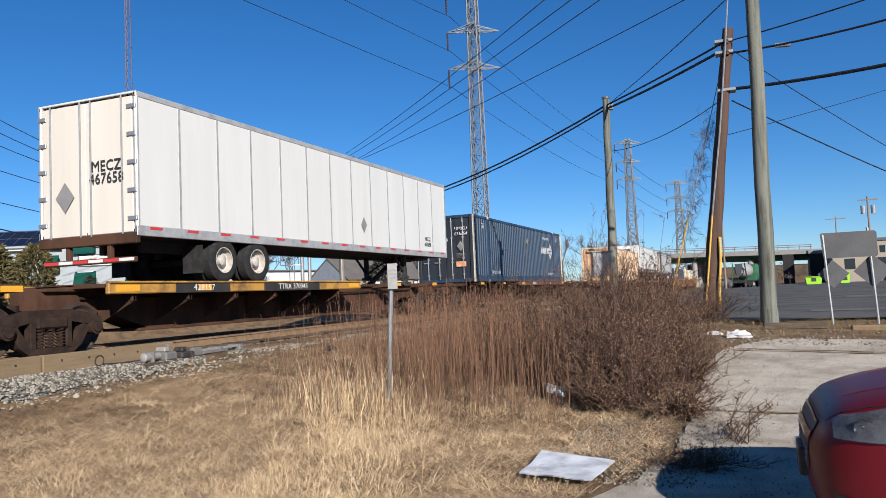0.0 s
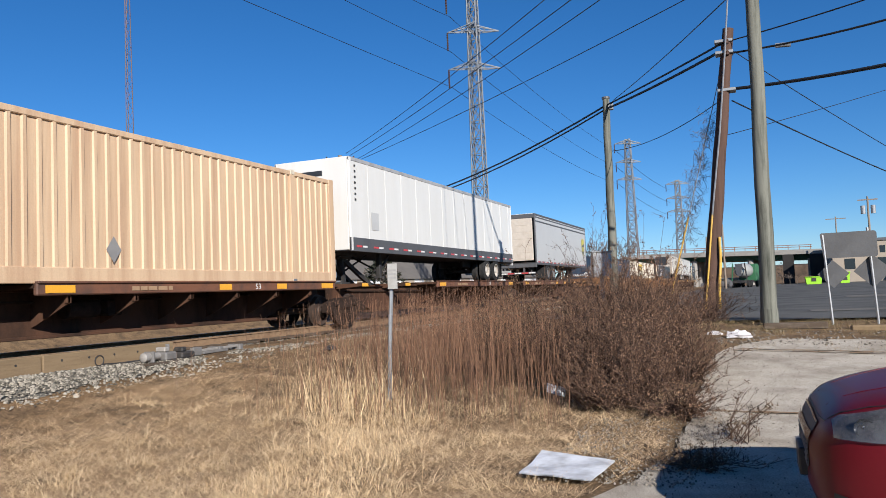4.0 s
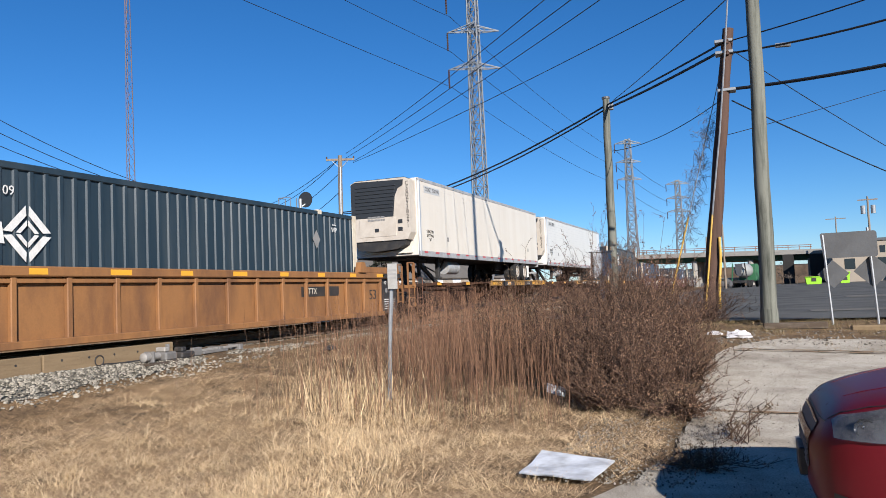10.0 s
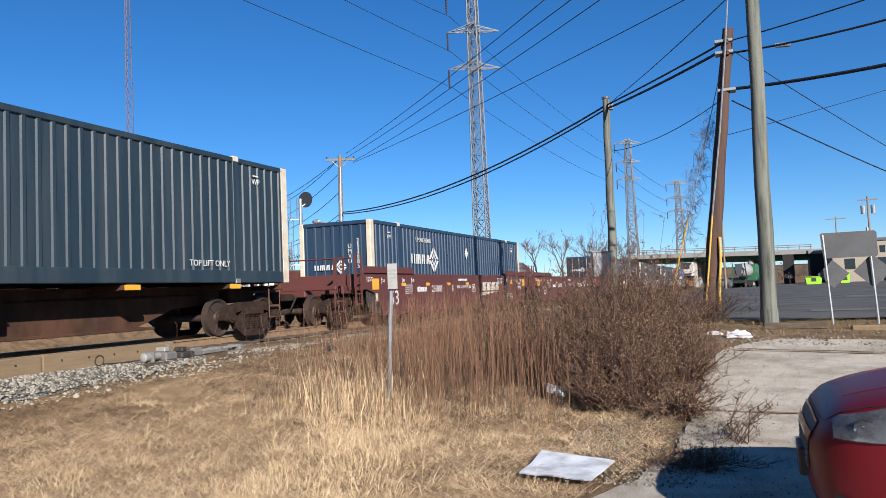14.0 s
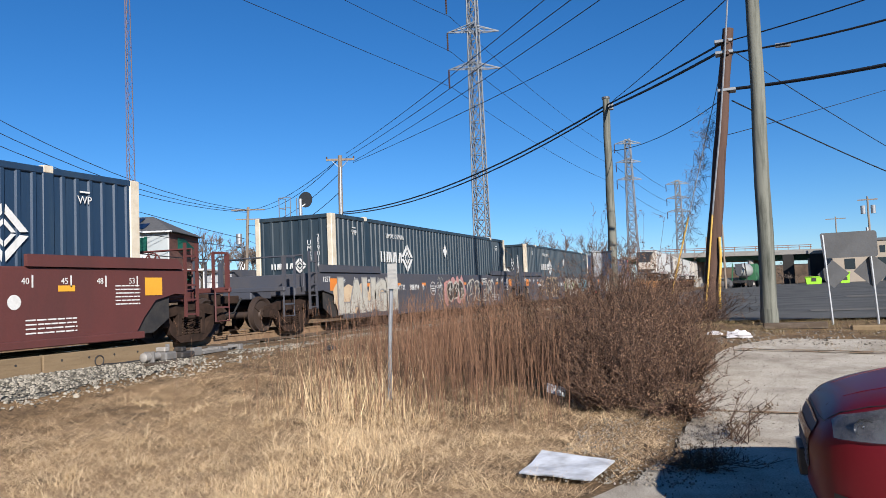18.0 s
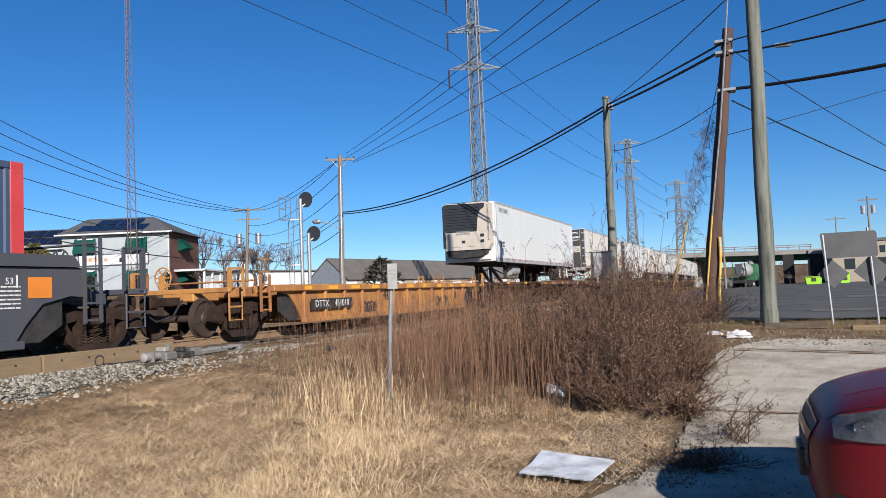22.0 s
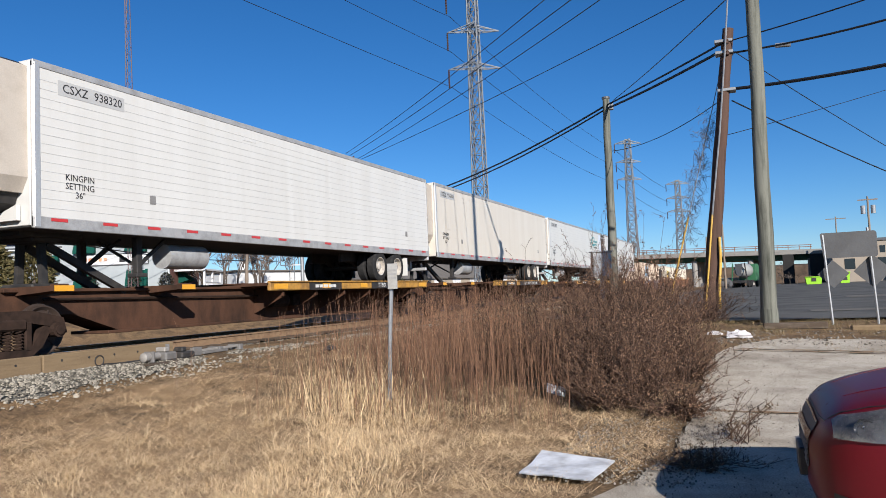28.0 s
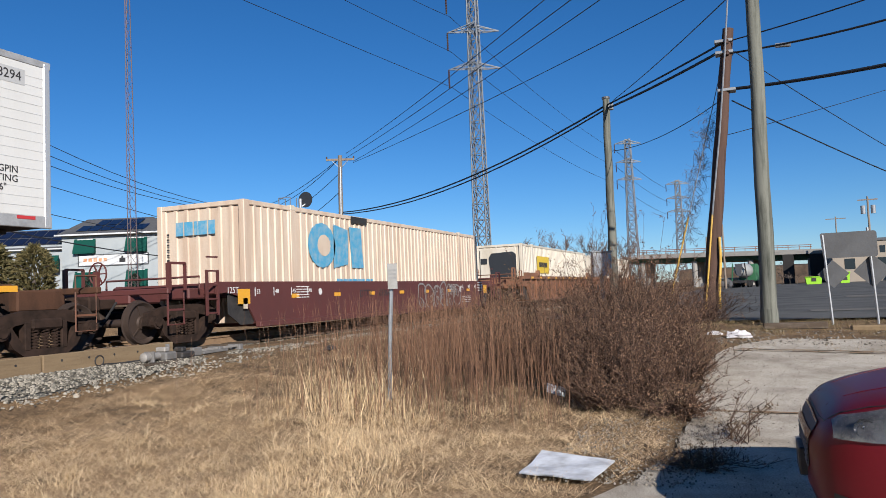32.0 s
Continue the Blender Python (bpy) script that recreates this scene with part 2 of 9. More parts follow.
M["grit"] = island("lot_grit", (0.07, 0.055, 0.038), (0.28, 0.25, 0.21))
M["straw"] = island("dead_straw", (0.82, 0.615, 0.378), (0.18, 0.108, 0.056))
M["straw_pale"] = island("pale_dead_grass", (0.92, 0.72, 0.45), (0.42, 0.275, 0.135))
M["weed"] = island("russet_weed_stem", (0.27, 0.15, 0.088), (0.065, 0.036, 0.024))
M["bush_stem"] = island("bush_stem_bark", (0.13, 0.075, 0.048), (0.03, 0.02, 0.015))
M["weed_leaf"] = island("dry_weed_leaf", (0.25, 0.15, 0.095), (0.018, 0.012, 0.009))
M["weed_grey"] = island("grey_weed_leaf", (0.2, 0.135, 0.08), (0.035, 0.026, 0.019))
M["verge"] = island("verge_grass", (0.3, 0.21, 0.11), (0.07, 0.07, 0.03))
M["needle"] = island("evergreen_needles", (0.19, 0.15, 0.06), (0.05, 0.05, 0.02))
M["needle_dark"] = island("dark_evergreen_needles", (0.045, 0.045, 0.03), (0.02, 0.025, 0.018))


# ---- mesh building ----
class Shape:
    """A small mesh under construction: vertices and faces in metres."""

    def __init__(self):
        self.v, self.f = [], []

    def add(self, vs, fs):
        k = len(self.v)
        self.v += [tuple(p) for p in vs]
        self.f += [tuple(i + k for i in q) for q in fs]
        return self

    def box(self, x0, y0, z0, x1, y1, z1, ch=0.0, m=None):
        """A box between two corners, its edges chamfered by ch."""
        c = min(ch, abs(x1 - x0) * 0.4, abs(y1 - y0) * 0.4, abs(z1 - z0) * 0.4)
        if c <= 0:
            vs = [(x, y, z) for x in (x0, x1) for y in (y0, y1) for z in (z0, z1)]
            fs = [(0, 1, 3, 2), (4, 6, 7, 5), (0, 4, 5, 1), (2, 3, 7, 6), (0, 2, 6, 4), (1, 5, 7, 3)]
        else:
            vs, idx = [], {}
            lo, hi = (x0, y0, z0), (x1, y1, z1)
            for s in range(8):
                sg = (s & 1, s >> 1 & 1, s >> 2 & 1)
                for a in range(3):
                    p = [(hi[i] if sg[i] else lo[i]) if i == a else (hi[i] - c if sg[i] else lo[i] + c) for i in range(3)]
                    idx[s, a] = len(vs)
                    vs.append(p)
            fs = [(idx[s, 0], idx[s, 1], idx[s, 2]) for s in range(8)]
            for a in range(3):
                b, d = (a + 1) % 3, (a + 2) % 3
                for hi_a in (0, 1):
                    q = [hi_a << a | i << b | j << d for i, j in ((0, 0), (1, 0), (1, 1), (0, 1))]
                    fs.append(tuple(idx[s, a] for s in q))
                for i in (0, 1):
                    for j in (0, 1):
                        s0 = i << b | j << d
                        s1 = s0 | 1 << a
                        fs.append((idx[s0, b], idx[s1, b], idx[s1, d], idx[s0, d]))
        if m is not None:
            vs = [m @ Vector(p) for p in vs]
        return self.add(vs, fs)

    def cyl(self, p, q, r0, r1=None, n=12, caps=True):
        r1 = r0 if r1 is None else r1
        p, q = Vector(p), Vector(q)
        z = (q - p).normalized()
        a = z.orthogonal().normalized()
        b = z.cross(a)
        ring = [(math.cos(6.2831853 * i / n), math.sin(6.2831853 * i / n)) for i in range(n)]
        vs = [p + a * (c * r0) + b * (s * r0) for c, s in ring] + [q + a * (c * r1) + b * (s * r1) for c, s in ring]
        fs = [(i, (i + 1) % n, n + (i + 1) % n, n + i) for i in range(n)]
        if caps:
            fs += [tuple(range(n))[::-1], tuple(range(n, 2 * n))]
        return self.add(vs, fs)

    def beam(self, p, q, w, h=None):
        """A square bar from p to q."""
        h = h or w
        p, q = Vector(p), Vector(q)
        z = (q - p).normalized()
        a = z.cross(Vector((0, 0, 1)))
        a = a.normalized() if a.length > 1e-3 else Vector((1, 0, 0))
        b = a.cross(z)
        vs = [o + a * (i * w / 2) + b * (j * h / 2) for o in (p, q) for i, j in ((-1, -1), (1, -1), (1, 1), (-1, 1))]
        return self.add(vs, [(0, 1, 5, 4), (1, 2, 6, 5), (2, 3, 7, 6), (3, 0, 4, 7), (3, 2, 1, 0), (4, 5, 6, 7)])

    def tube(self, pts, r, n=5, r1=None):
        pts = [Vector(p) for p in pts]
        r1 = r if r1 is None else r1
        vs, fs = [], []
        for k, p in enumerate(pts):
            z = (pts[min(k + 1, len(pts) - 1)] - pts[max(k - 1, 0)]).normalized()
            a = z.cross(Vector((0.3, 0.2, 0.93)))
            a = a.normalized() if a.length > 1e-3 else Vector((1, 0, 0))
            b = z.cross(a)
            rr = r + (r1 - r) * k / max(1, len(pts) - 1)
            vs += [p + a * (math.cos(6.2831853 * i / n) * rr) + b * (math.sin(6.2831853 * i / n) * rr) for i in range(n)]
        for k in range(len(pts) - 1):
            fs += [(k * n + i, k * n + (i + 1) % n, (k + 1) * n + (i + 1) % n, (k + 1) * n + i) for i in range(n)]
        fs += [tuple(range(n))[::-1], tuple(range((len(pts) - 1) * n, len(pts) * n))]
        return self.add(vs, fs)

    def prism(self, poly, axis, a, b):
        """A polygon given in the two other axes, extruded along axis from a to b."""
        def put(u, w, t):
            return {"x": (t, u, w), "y": (u, t, w), "z": (u, w, t)}[axis]
        n = len(poly)
        vs = [put(u, w, a) for u, w in poly] + [put(u, w, b) for u, w in poly]
        fs = [(i, (i + 1) % n, n + (i + 1) % n, n + i) for i in range(n)] + [tuple(range(n))[::-1], tuple(range(n, 2 * n))]
        return self.add(vs, fs)

    def lathe(self, profile, p, axis="y", n=24, caps=True):
        """Profile rows of (radius, along), turned round an axis through p."""
        vs, fs = [], []
        for r, t in profile:
            for i in range(n):
                c, s = r * math.cos(6.2831853 * i / n), r * math.sin(6.2831853 * i / n)
                vs.append({"y": (p[0] + c, p[1] + t, p[2] + s), "z": (p[0] + c, p[1] + s, p[2] + t), "x": (p[0] + t, p[1] + c, p[2] + s)}[axis])
        for k in range(len(profile) - 1):
            fs += [(k * n + i, k * n + (i + 1) % n, (k + 1) * n + (i + 1) % n, (k + 1) * n + i) for i in range(n)]
        if caps:
            fs += [tuple(range(n))[::-1], tuple(range((len(profile) - 1) * n, len(profile) * n))]
        return self.add(vs, fs)

    def mesh(self, name, smooth=False):
        me = bpy.data.meshes.new(name)
        me.from_pydata(self.v, [], self.f)
        bm = bmesh.new()
        bm.from_mesh(me)
        bmesh.ops.recalc_face_normals(bm, faces=bm.faces)
        bm.to_mesh(me)
        bm.free()
        if smooth:
            me.polygons.foreach_set("use_smooth", [True] * len(me.polygons))
            me.set_sharp_from_angle(angle=radians(40))
        return me


def part(name, shape, material, parent=None, label="", at=None, smooth=False):
    """Link a shape (or a finished mesh) as one mesh object, under a thing or a part."""
    me = shape.mesh(name, smooth) if isinstance(shape, Shape) else shape
    if material is not None and not me.materials:
        me.materials.append(M[material] if isinstance(material, str) else material)
    ob = new(name, me)
    if parent is not None:
        ob.parent = parent
    if at is not None:
        ob.matrix_basis = at
    if label:
        ob["label"] = label
    return ob


def thing(name, label, category, at=None, group="", kind=""):
    e = new(name)
    e.empty_display_size = 0.3
    if at is not None:
        e.matrix_basis = at
    return tagged(e, label, category, group, kind)


def solo(name, shape, material, label, category, at=None, group="", kind="", smooth=False):
    return tagged(part(name, shape, material, None, "", at, smooth), label, category, group, kind)


def big_mesh(name, verts, faces):
    """A large mesh from arrays of triangles or quads, without bmesh."""
    me = bpy.data.meshes.new(name)
    verts, faces = np.asarray(verts, np.float32), np.asarray(faces, np.int32)
    me.vertices.add(len(verts))
    me.vertices.foreach_set("co", verts.ravel())
    k = faces.shape[1]
    me.loops.add(faces.size)
    me.loops.foreach_set("vertex_index", faces.ravel())
    me.polygons.add(len(faces))
    me.polygons.foreach_set("loop_start", np.arange(0, faces.size, k, dtype=np.int32))
    me.update(calc_edges=True)
    me.validate()
    return me


FACE = {"near": pose(0, 0, 0, 90, 0, 0), "back": pose(0, 0, 0, 90, 0, -90), "front": pose(0, 0, 0, 90, 0, 90)}


def lettering(text, size, material, parent, x, y, z, face="near", wide=1.0, upright=False, name="lettering", bold=0.0):
    """Raised stencil letters, 2 mm proud, centred on the point."""
    cu = bpy.data.curves.new("letters", "FONT")
    cu.body = "\n".join(text) if upright else text
    cu.size, cu.extrude, cu.align_x, cu.align_y = size, 0.002, "CENTER", "CENTER"
    cu.space_line = 0.8
    cu.resolution_u = 2
    cu.offset = bold
    tmp = bpy.data.objects.new("letters", cu)
    me = bpy.data.meshes.new_from_object(tmp)
    bpy.data.objects.remove(tmp)
    return part(name, me, material, parent, at=pose(x, y, z) @ FACE[face] @ Matrix.Diagonal((wide, 1, 1, 1)))


def bars(parent, material, x, y, z, w, h, rows=1, seed=0, face="near"):
    """Plain bars in place of writing: lines of short blocks."""
    rnd = random.Random(seed * 7 + rows)
    s = Shape()
    tall = 0.33 if rows < 3 else 0.17
    for r in range(rows):
        zz = h * (0.5 - (r + 0.5) / rows)
        x0 = -w / 2
        while x0 < w / 2 - 0.02 * w:
            wd = min(w * rnd.uniform(0.1, 0.26), w / 2 - x0)
            s.box(x0, -0.002, zz - h / rows * tall, x0 + wd * 0.86, 0.002, zz + h / rows * tall)
            x0 += wd
    turn = {"near": 0, "back": -90, "front": 90}[face]
    return part("marking", s, material, parent, at=pose(x, y, z, 0, 0, turn))


def plate(parent, material, poly, x, y, z, face="near", name="marking", label=""):
    """A flat painted shape, 3 mm proud, from its outline in metres."""
    turn = {"near": 0, "back": -90, "front": 90}[face]
    return part(name, Shape().prism(poly, "y", -0.0015, 0.0015), material, parent, label, at=pose(x, y, z, 0, 0, turn))


def rect(w, h, dx=0.0, dz=0.0):
    return [(dx - w / 2, dz - h / 2), (dx + w / 2, dz - h / 2), (dx + w / 2, dz + h / 2), (dx - w / 2, dz + h / 2)]


def diamond(w, h):
    return [(0, -h / 2), (w / 2, 0), (0, h / 2), (-w / 2, 0)]


def ground_z(x, y):
    """Height of the ground: the lot is low, the road and the track lie higher, the far side rises."""
    d = 0.927 * x + 0.375 * y
    s = min(1.0, max(0.0, (d - 6.0) / 11.5))
    z = 0.62 * s * s * (3 - 2 * s)
    if y > 9.0:
        z = max(z, 0.3 + 0.2 * min(1, (y - 9) / 1.5))
    if y > 16.0:
        s = min(1.0, (y - 16.0) / 32.0)
        z += 2.2 * s * s * (3 - 2 * s)
    if 14.2 < y < 24.5 and x < 36:
        # a shallow ditch beyond the track, shaped to fit the camera's view
        a, b, c = (min(1.0, max(0.0, v)) for v in ((y - 14.2) / 1.3, (24.5 - y) / 3.0, (36 - x) / 8.0))
        dip = a * a * (3 - 2 * a) * b * b * (3 - 2 * b) * c * c * (3 - 2 * c)
        z += (0.05 - z) * dip
    return z


# ---- ground, lot, road and track ----
def axis(lo, hi, step, far_lo, far_hi):
    a = list(np.arange(lo, hi + 1e-6, step))
    d, x = step, hi
    while x < far_hi:
        d *= 1.35
        x += d
        a.append(min(x, far_hi))
    d, x = step, lo
    while x > far_lo:
        d *= 1.35
        x -= d
        a.insert(0, max(x, far_lo))
    return np.array(a)


def build_ground():
    xs, ys = axis(-6, 34, 0.25, -1500, 4000), axis(-8, 26, 0.25, -2500, 3000)
    gx, gy = np.meshgrid(xs, ys, indexing="ij")
    v = []
    for x, y in zip(gx.ravel(), gy.ravel()):
        z = ground_z(x, y)
        rim = np.interp(x, [-6, 4, 5.5, 6.4, 7.4, 8.8, 10.5, 12.2, 13.6, 14.6, 15.6, 15.7], [2.6, 1.7, 1.35, 1.0, 0.75, 0.75, 0.7, 0.75, 0.6, 0.3, -0.6, -99])
        if x < 15.6 and y < rim + 0.12:
            z -= 0.03
        elif 2 < x < 40 and 0.6 < y < 10.4:
            z += 0.05 * noise.noise(Vector((x * 0.7, y * 0.7, 0))) + 0.03 * noise.noise(Vector((x * 2.5, y * 2.5, 3)))
        elif y < 0.9 and 18 < x < 80:
            z -= 0.03
        v.append((x, y, z))
    n, k = len(xs), len(ys)
    i = np.arange((n - 1) * k).reshape(n - 1, k)[:, :-1].ravel()
    f = np.stack([i, i + k, i + k + 1, i + 1], 1)
    me = big_mesh("ground", v, f)
    m = surface("dead_grass_soil", (0.25, 0.165, 0.09), 0.95, dirt=(0.1, 0.07, 0.045), amount=0.9, scale=2.2, grain=0.5, bump=0.8, fine=26)
    tagged(part("ground", me, m), "dry soil with dead straw, rising to the railway", "ground", kind="structure")
    # the lot: old pale asphalt with a ragged weedy edge
    lot = surface("old_asphalt", (0.62, 0.55, 0.45), 0.92, dirt=(0.3, 0.25, 0.19), amount=0.75, scale=1.4, grain=0.42, bump=0.9, fine=75)
    edge = [(-6, 2.6), (4, 1.7), (5.5, 1.35), (6.4, 1.0), (7.4, 0.75), (8.8, 0.75), (10.5, 0.7), (12.2, 0.75), (13.6, 0.6), (14.6, 0.3), (15.6, -0.6)]
    vs, fs = [], []
    rnd = random.Random(5)
    cols = np.arange(-6, 15.41, 0.2)
    rows = 60
    for x in cols:
        y1 = float(np.interp(x, [e[0] for e in edge], [e[1] for e in edge])) + 0.1 * noise.noise(Vector((x * 2.1, 0, 0))) + 0.05 * noise.noise(Vector((x * 7, 1, 0)))
        for j in range(rows + 1):
            y = y1 - (j / rows) ** 2 * 24
            vs.append((x, y, ground_z(x, y) + 0.012 + 0.008 * noise.noise(Vector((x * 1.3, y * 1.3, 5)))))
    for i in range(len(cols) - 1):
        for j in range(rows):
            a = i * (rows + 1) + j
            fs.append((a, a + 1, a + rows + 2, a + rows + 1))
    tagged(part("pavement", big_mesh("pavement", vs, fs), lot), "pale worn asphalt lot with cracks", "pavement", kind="structure")
    # cracks with dead grass in them
    cr = Shape()
    for x0, y0, x1, y1 in ((9.35, 0.6, 9.2, -6.0), (13.9, 0.4, 13.5, -7.0), (14.05, 0.3, 13.8, -7.0)):
        pts = []
        for k in range(26):
            t = k / 25
            x, y = x0 + (x1 - x0) * t + 0.05 * noise.noise(Vector((t * 9, x0, 0))) + 0.12 * noise.noise(Vector((t * 2.6, x0 * 3, 1))), y0 + (y1 - y0) * t
            pts.append((x, y))
        for (ax, ay), (bx, by) in zip(pts, pts[1:]):
            w = 0.02 + 0.09 * abs(noise.noise(Vector((ax * 3, ay * 3, 2))))
            cr.add([(ax - w, ay, ground_z(ax, ay) + 0.024), (ax + w, ay, ground_z(ax, ay) + 0.024), (bx + w, by, ground_z(bx, by) + 0.024), (bx - w, by, ground_z(bx, by) + 0.024)], [(0, 1, 2, 3)])
    solo("pavement_crack", cr, surface("crack_debris", (0.42, 0.28, 0.17), 0.95, amount=0.6, scale=9, bump=0.6), "cracks filled with dry brown debris", "pavement", kind="structure")
    # road
    vs, fs = [], []
    cols, rws = list(np.arange(19.6, 40, 1.0)) + list(np.arange(40, 160, 6.0)), list(np.linspace(-120, 6.5, 64))
    for x in cols:
        for y in rws:
            yy = min(y, 6.5 - max(0, (24 - x)) * 1.2)
            vs.append((x, yy, ground_z(x, yy) + 0.03))
    k = len(rws)
    for i in range(len(cols) - 1):
        for j in range(k - 1):
            a = i * k + j
            fs.append((a, a + 1, a + k + 1, a + k))
    road = surface("road_asphalt", (0.15, 0.145, 0.135), 0.9, dirt=(0.075, 0.075, 0.072), amount=0.9, scale=0.45, grain=0.12, bump=0.3, fine=30)
    tagged(part("road", big_mesh("road", vs, fs), road), "grey asphalt road crossing towards the overpass", "road", kind="structure")
    pale = Shape()
    for x0, x1, y0, y1 in ((23.2, 25.0, -60, -1.5), (38, 42, -80, -4)):
        pale.add([(x0, y0, 0.66), (x1, y0, 0.66), (x1, y1, 0.66), (x0 + 0.6, y1, 0.66)], [(0, 1, 2, 3)])
    solo("road_patch", pale, surface("pale_road_patch", (0.21, 0.195, 0.17), 0.9, amount=0.5, scale=0.5), "paler patched strip of road", "road", kind="structure")


def build_track():
    z = RAIL_Z
    bed = Shape()
    prof = [(9.3, 0.3), (10.25, 0.56), (10.75, 0.62), (13.65, 0.62), (14.0, 0.62), (15.5, 0.04), (15.5, 0.0), (9.3, 0.0)]
    bed.prism(prof, "x", -80, 700)
    solo("ballast_bed", bed, surface("ballast", (0.2, 0.19, 0.165), 0.95, dirt=(0.1, 0.092, 0.08), amount=0.8, scale=5.0, grain=0.45, bump=1.0, fine=24), "grey crushed stone ballast under the track", "track", kind="structure")
    # slab of dirty ballast, its colour darkened further for the train's shade
    solo("shaded_bed", Shape().box(-80, 11.13, 0.5, 700, 13.62, 0.626), surface("dirty_shaded_ballast", (0.045, 0.038, 0.03), 0.9, dirt=(0.016, 0.014, 0.012), amount=0.8, scale=4, grain=0.4, bump=1.0, fine=24), "dirty ballast between the rails, darkened for shade under the train", "track", kind="structure")
    for yy in (11.4725, 12.9075):
        r = Shape().prism([(yy - 0.075, z - 0.18), (yy + 0.075, z - 0.18), (yy + 0.07, z - 0.165), (yy + 0.012, z - 0.14), (yy + 0.012, z - 0.05), (yy + 0.037, z - 0.04), (yy + 0.037, z - 0.006), (yy + 0.03, z - 0.002), (yy - 0.03, z - 0.002), (yy - 0.037, z - 0.006), (yy - 0.037, z - 0.04), (yy - 0.012, z - 0.05), (yy - 0.012, z - 0.14), (yy - 0.07, z - 0.165)], "x", -80, 700)
        rail = solo("rail", r, "rail_rust", "rusty steel running rail with polished head", "rail", group="rails", kind="structure")
        part("rail_head", Shape().box(-80, yy - 0.03, z - 0.004, 700, yy + 0.03, z, 0.001), "rail_head", rail)
    tie = Shape().box(-0.11, -1.3, -0.09, 0.11, 1.3, 0.0, 0.012).mesh("tie")
    ties = thing("railway_ties", "dark creosoted wooden ties half sunk in ballast", "track", kind="structure")
    for k in range(150):
        part("tie", tie, "tie_wood", ties, at=pose(-12 + k * 0.5 + 0.04 * math.sin(k * 2.3), MID_Y + 0.04 * math.sin(k * 1.7), z - 0.17, 0, 0, math.sin(k * 3.1)))
    # stones: near ones on the shoulder
    rnd = np.random.RandomState(3)
    ico = [(0, 0, 1), (0.89, 0, 0.45), (0.28, 0.85, 0.45), (-0.72, 0.53, 0.45), (-0.72, -0.53, 0.45), (0.28, -0.85, 0.45), (0.72, 0.53, -0.45), (-0.28, 0.85, -0.45), (-0.89, 0, -0.45), (-0.28, -0.85, -0.45), (0.72, -0.53, -0.45)]
    fc = [(0, 1, 2), (0, 2, 3), (0, 3, 4), (0, 4, 5), (0, 5, 1), (1, 6, 2), (2, 7, 3), (3, 8, 4), (4, 9, 5), (5, 10, 1), (6, 7, 2), (7, 8, 3), (8, 9, 4), (9, 10, 5), (10, 6, 1)]
    ico, fc = np.array(ico), np.array(fc)
    vs, fs, n = [], [], 0
    for k in range(40000):
        x = 3 + 37 * rnd.rand() ** 1.15
        y = (9.1 if x < 10 else 8.75) + 1.9 * rnd.rand() ** 0.8
        if y < 9.6 and rnd.rand() < 0.7 or y > 10.45 and x < 11.8:
            continue
        base = np.interp(y, [8.6, 9.3, 10.25, 10.75, 11.1], [ground_z(x, 8.6), max(0.3, ground_z(x, 9.3)), 0.56, 0.62, 0.62])
        s = rnd.uniform(0.013, 0.031) * (1 if rnd.rand() < 0.93 else 1.4)
        p = ico * (s * rnd.uniform(0.6, 1.3, 3) * (1, 1, 0.75)) * rnd.uniform(0.7, 1.25, (11, 1))
        a = rnd.rand() * 6.283
        p = p @ np.array([[math.cos(a), -math.sin(a), 0], [math.sin(a), math.cos(a), 0], [0, 0, 1]])
        vs.append(p + (x, y, base + s * 0.25))
        fs.append(fc + n)
        n += 11
    me = big_mesh("ballast_stone", np.concatenate(vs), np.concatenate(fs))
    tagged(part("ballast_stone", me, "stone"), "loose grey and white ballast stones beside the track", "stones", kind="stuff")
    vs, fs, n = [], [], 0
    for k in range(6200):
        if k < 1300:
            x, y = 14.6 + 2.2 * rnd.rand(), 0.7 - 9.0 * rnd.rand() ** 1.5
            s = rnd.uniform(0.006, 0.026)
        elif k < 2600:
            x, y = 6.2 + 2.6 * rnd.rand(), 0.5 + 1.3 * rnd.rand()
            s = rnd.uniform(0.005, 0.014)
        else:
            x, y = 4.5 + 10.5 * rnd.rand() ** 1.2, 0.7 - 6.0 * rnd.rand() ** 1.3
            s = rnd.uniform(0.003, 0.009)
        p = ico * (s * rnd.uniform(0.6, 1.15, 3)) * rnd.uniform(0.8, 1.2, (11, 1))
        vs.append(p + (x, y, ground_z(x, y) + s * 0.2 - (0.02 if x > 15.4 else 0) + 0.015))
        fs.append(fc + n)
        n += 11
    me = big_mesh("gravel", np.concatenate(vs), np.concatenate(fs))
    tagged(part("gravel", me, "grit"), "loose gravel and debris along the edge of the lot", "gravel", kind="stuff")
    # long boards bolted along the near rail
    holder = thing("edge_boards", "tan weathered boards with bolt holes along the rail", "track board", kind="structure")
    for x0, x1 in ((-3.0, 3.0), (3.03, 8.79), (8.82, 11.75)):
        b = part("board", Shape().box(x0, 10.5, 0.56, x1, 10.62, 0.872, 0.015), "board", holder)
        h = Shape()
        for k in range(int((x1 - x0) / 0.55)):
            xx = x0 + 0.35 + k * 0.55
            h.cyl((xx, 10.495, 0.76), (xx, 10.51, 0.76), 0.02, n=10)
        part("bolt_hole", h, "black_ink", b)
    # switch machine
    sm = thing("switch_machine", "grey electric switch machine with throw rods on the ballast", "switch machine", pose(10.95, 10.25, 0.56, 0, 0, 3))
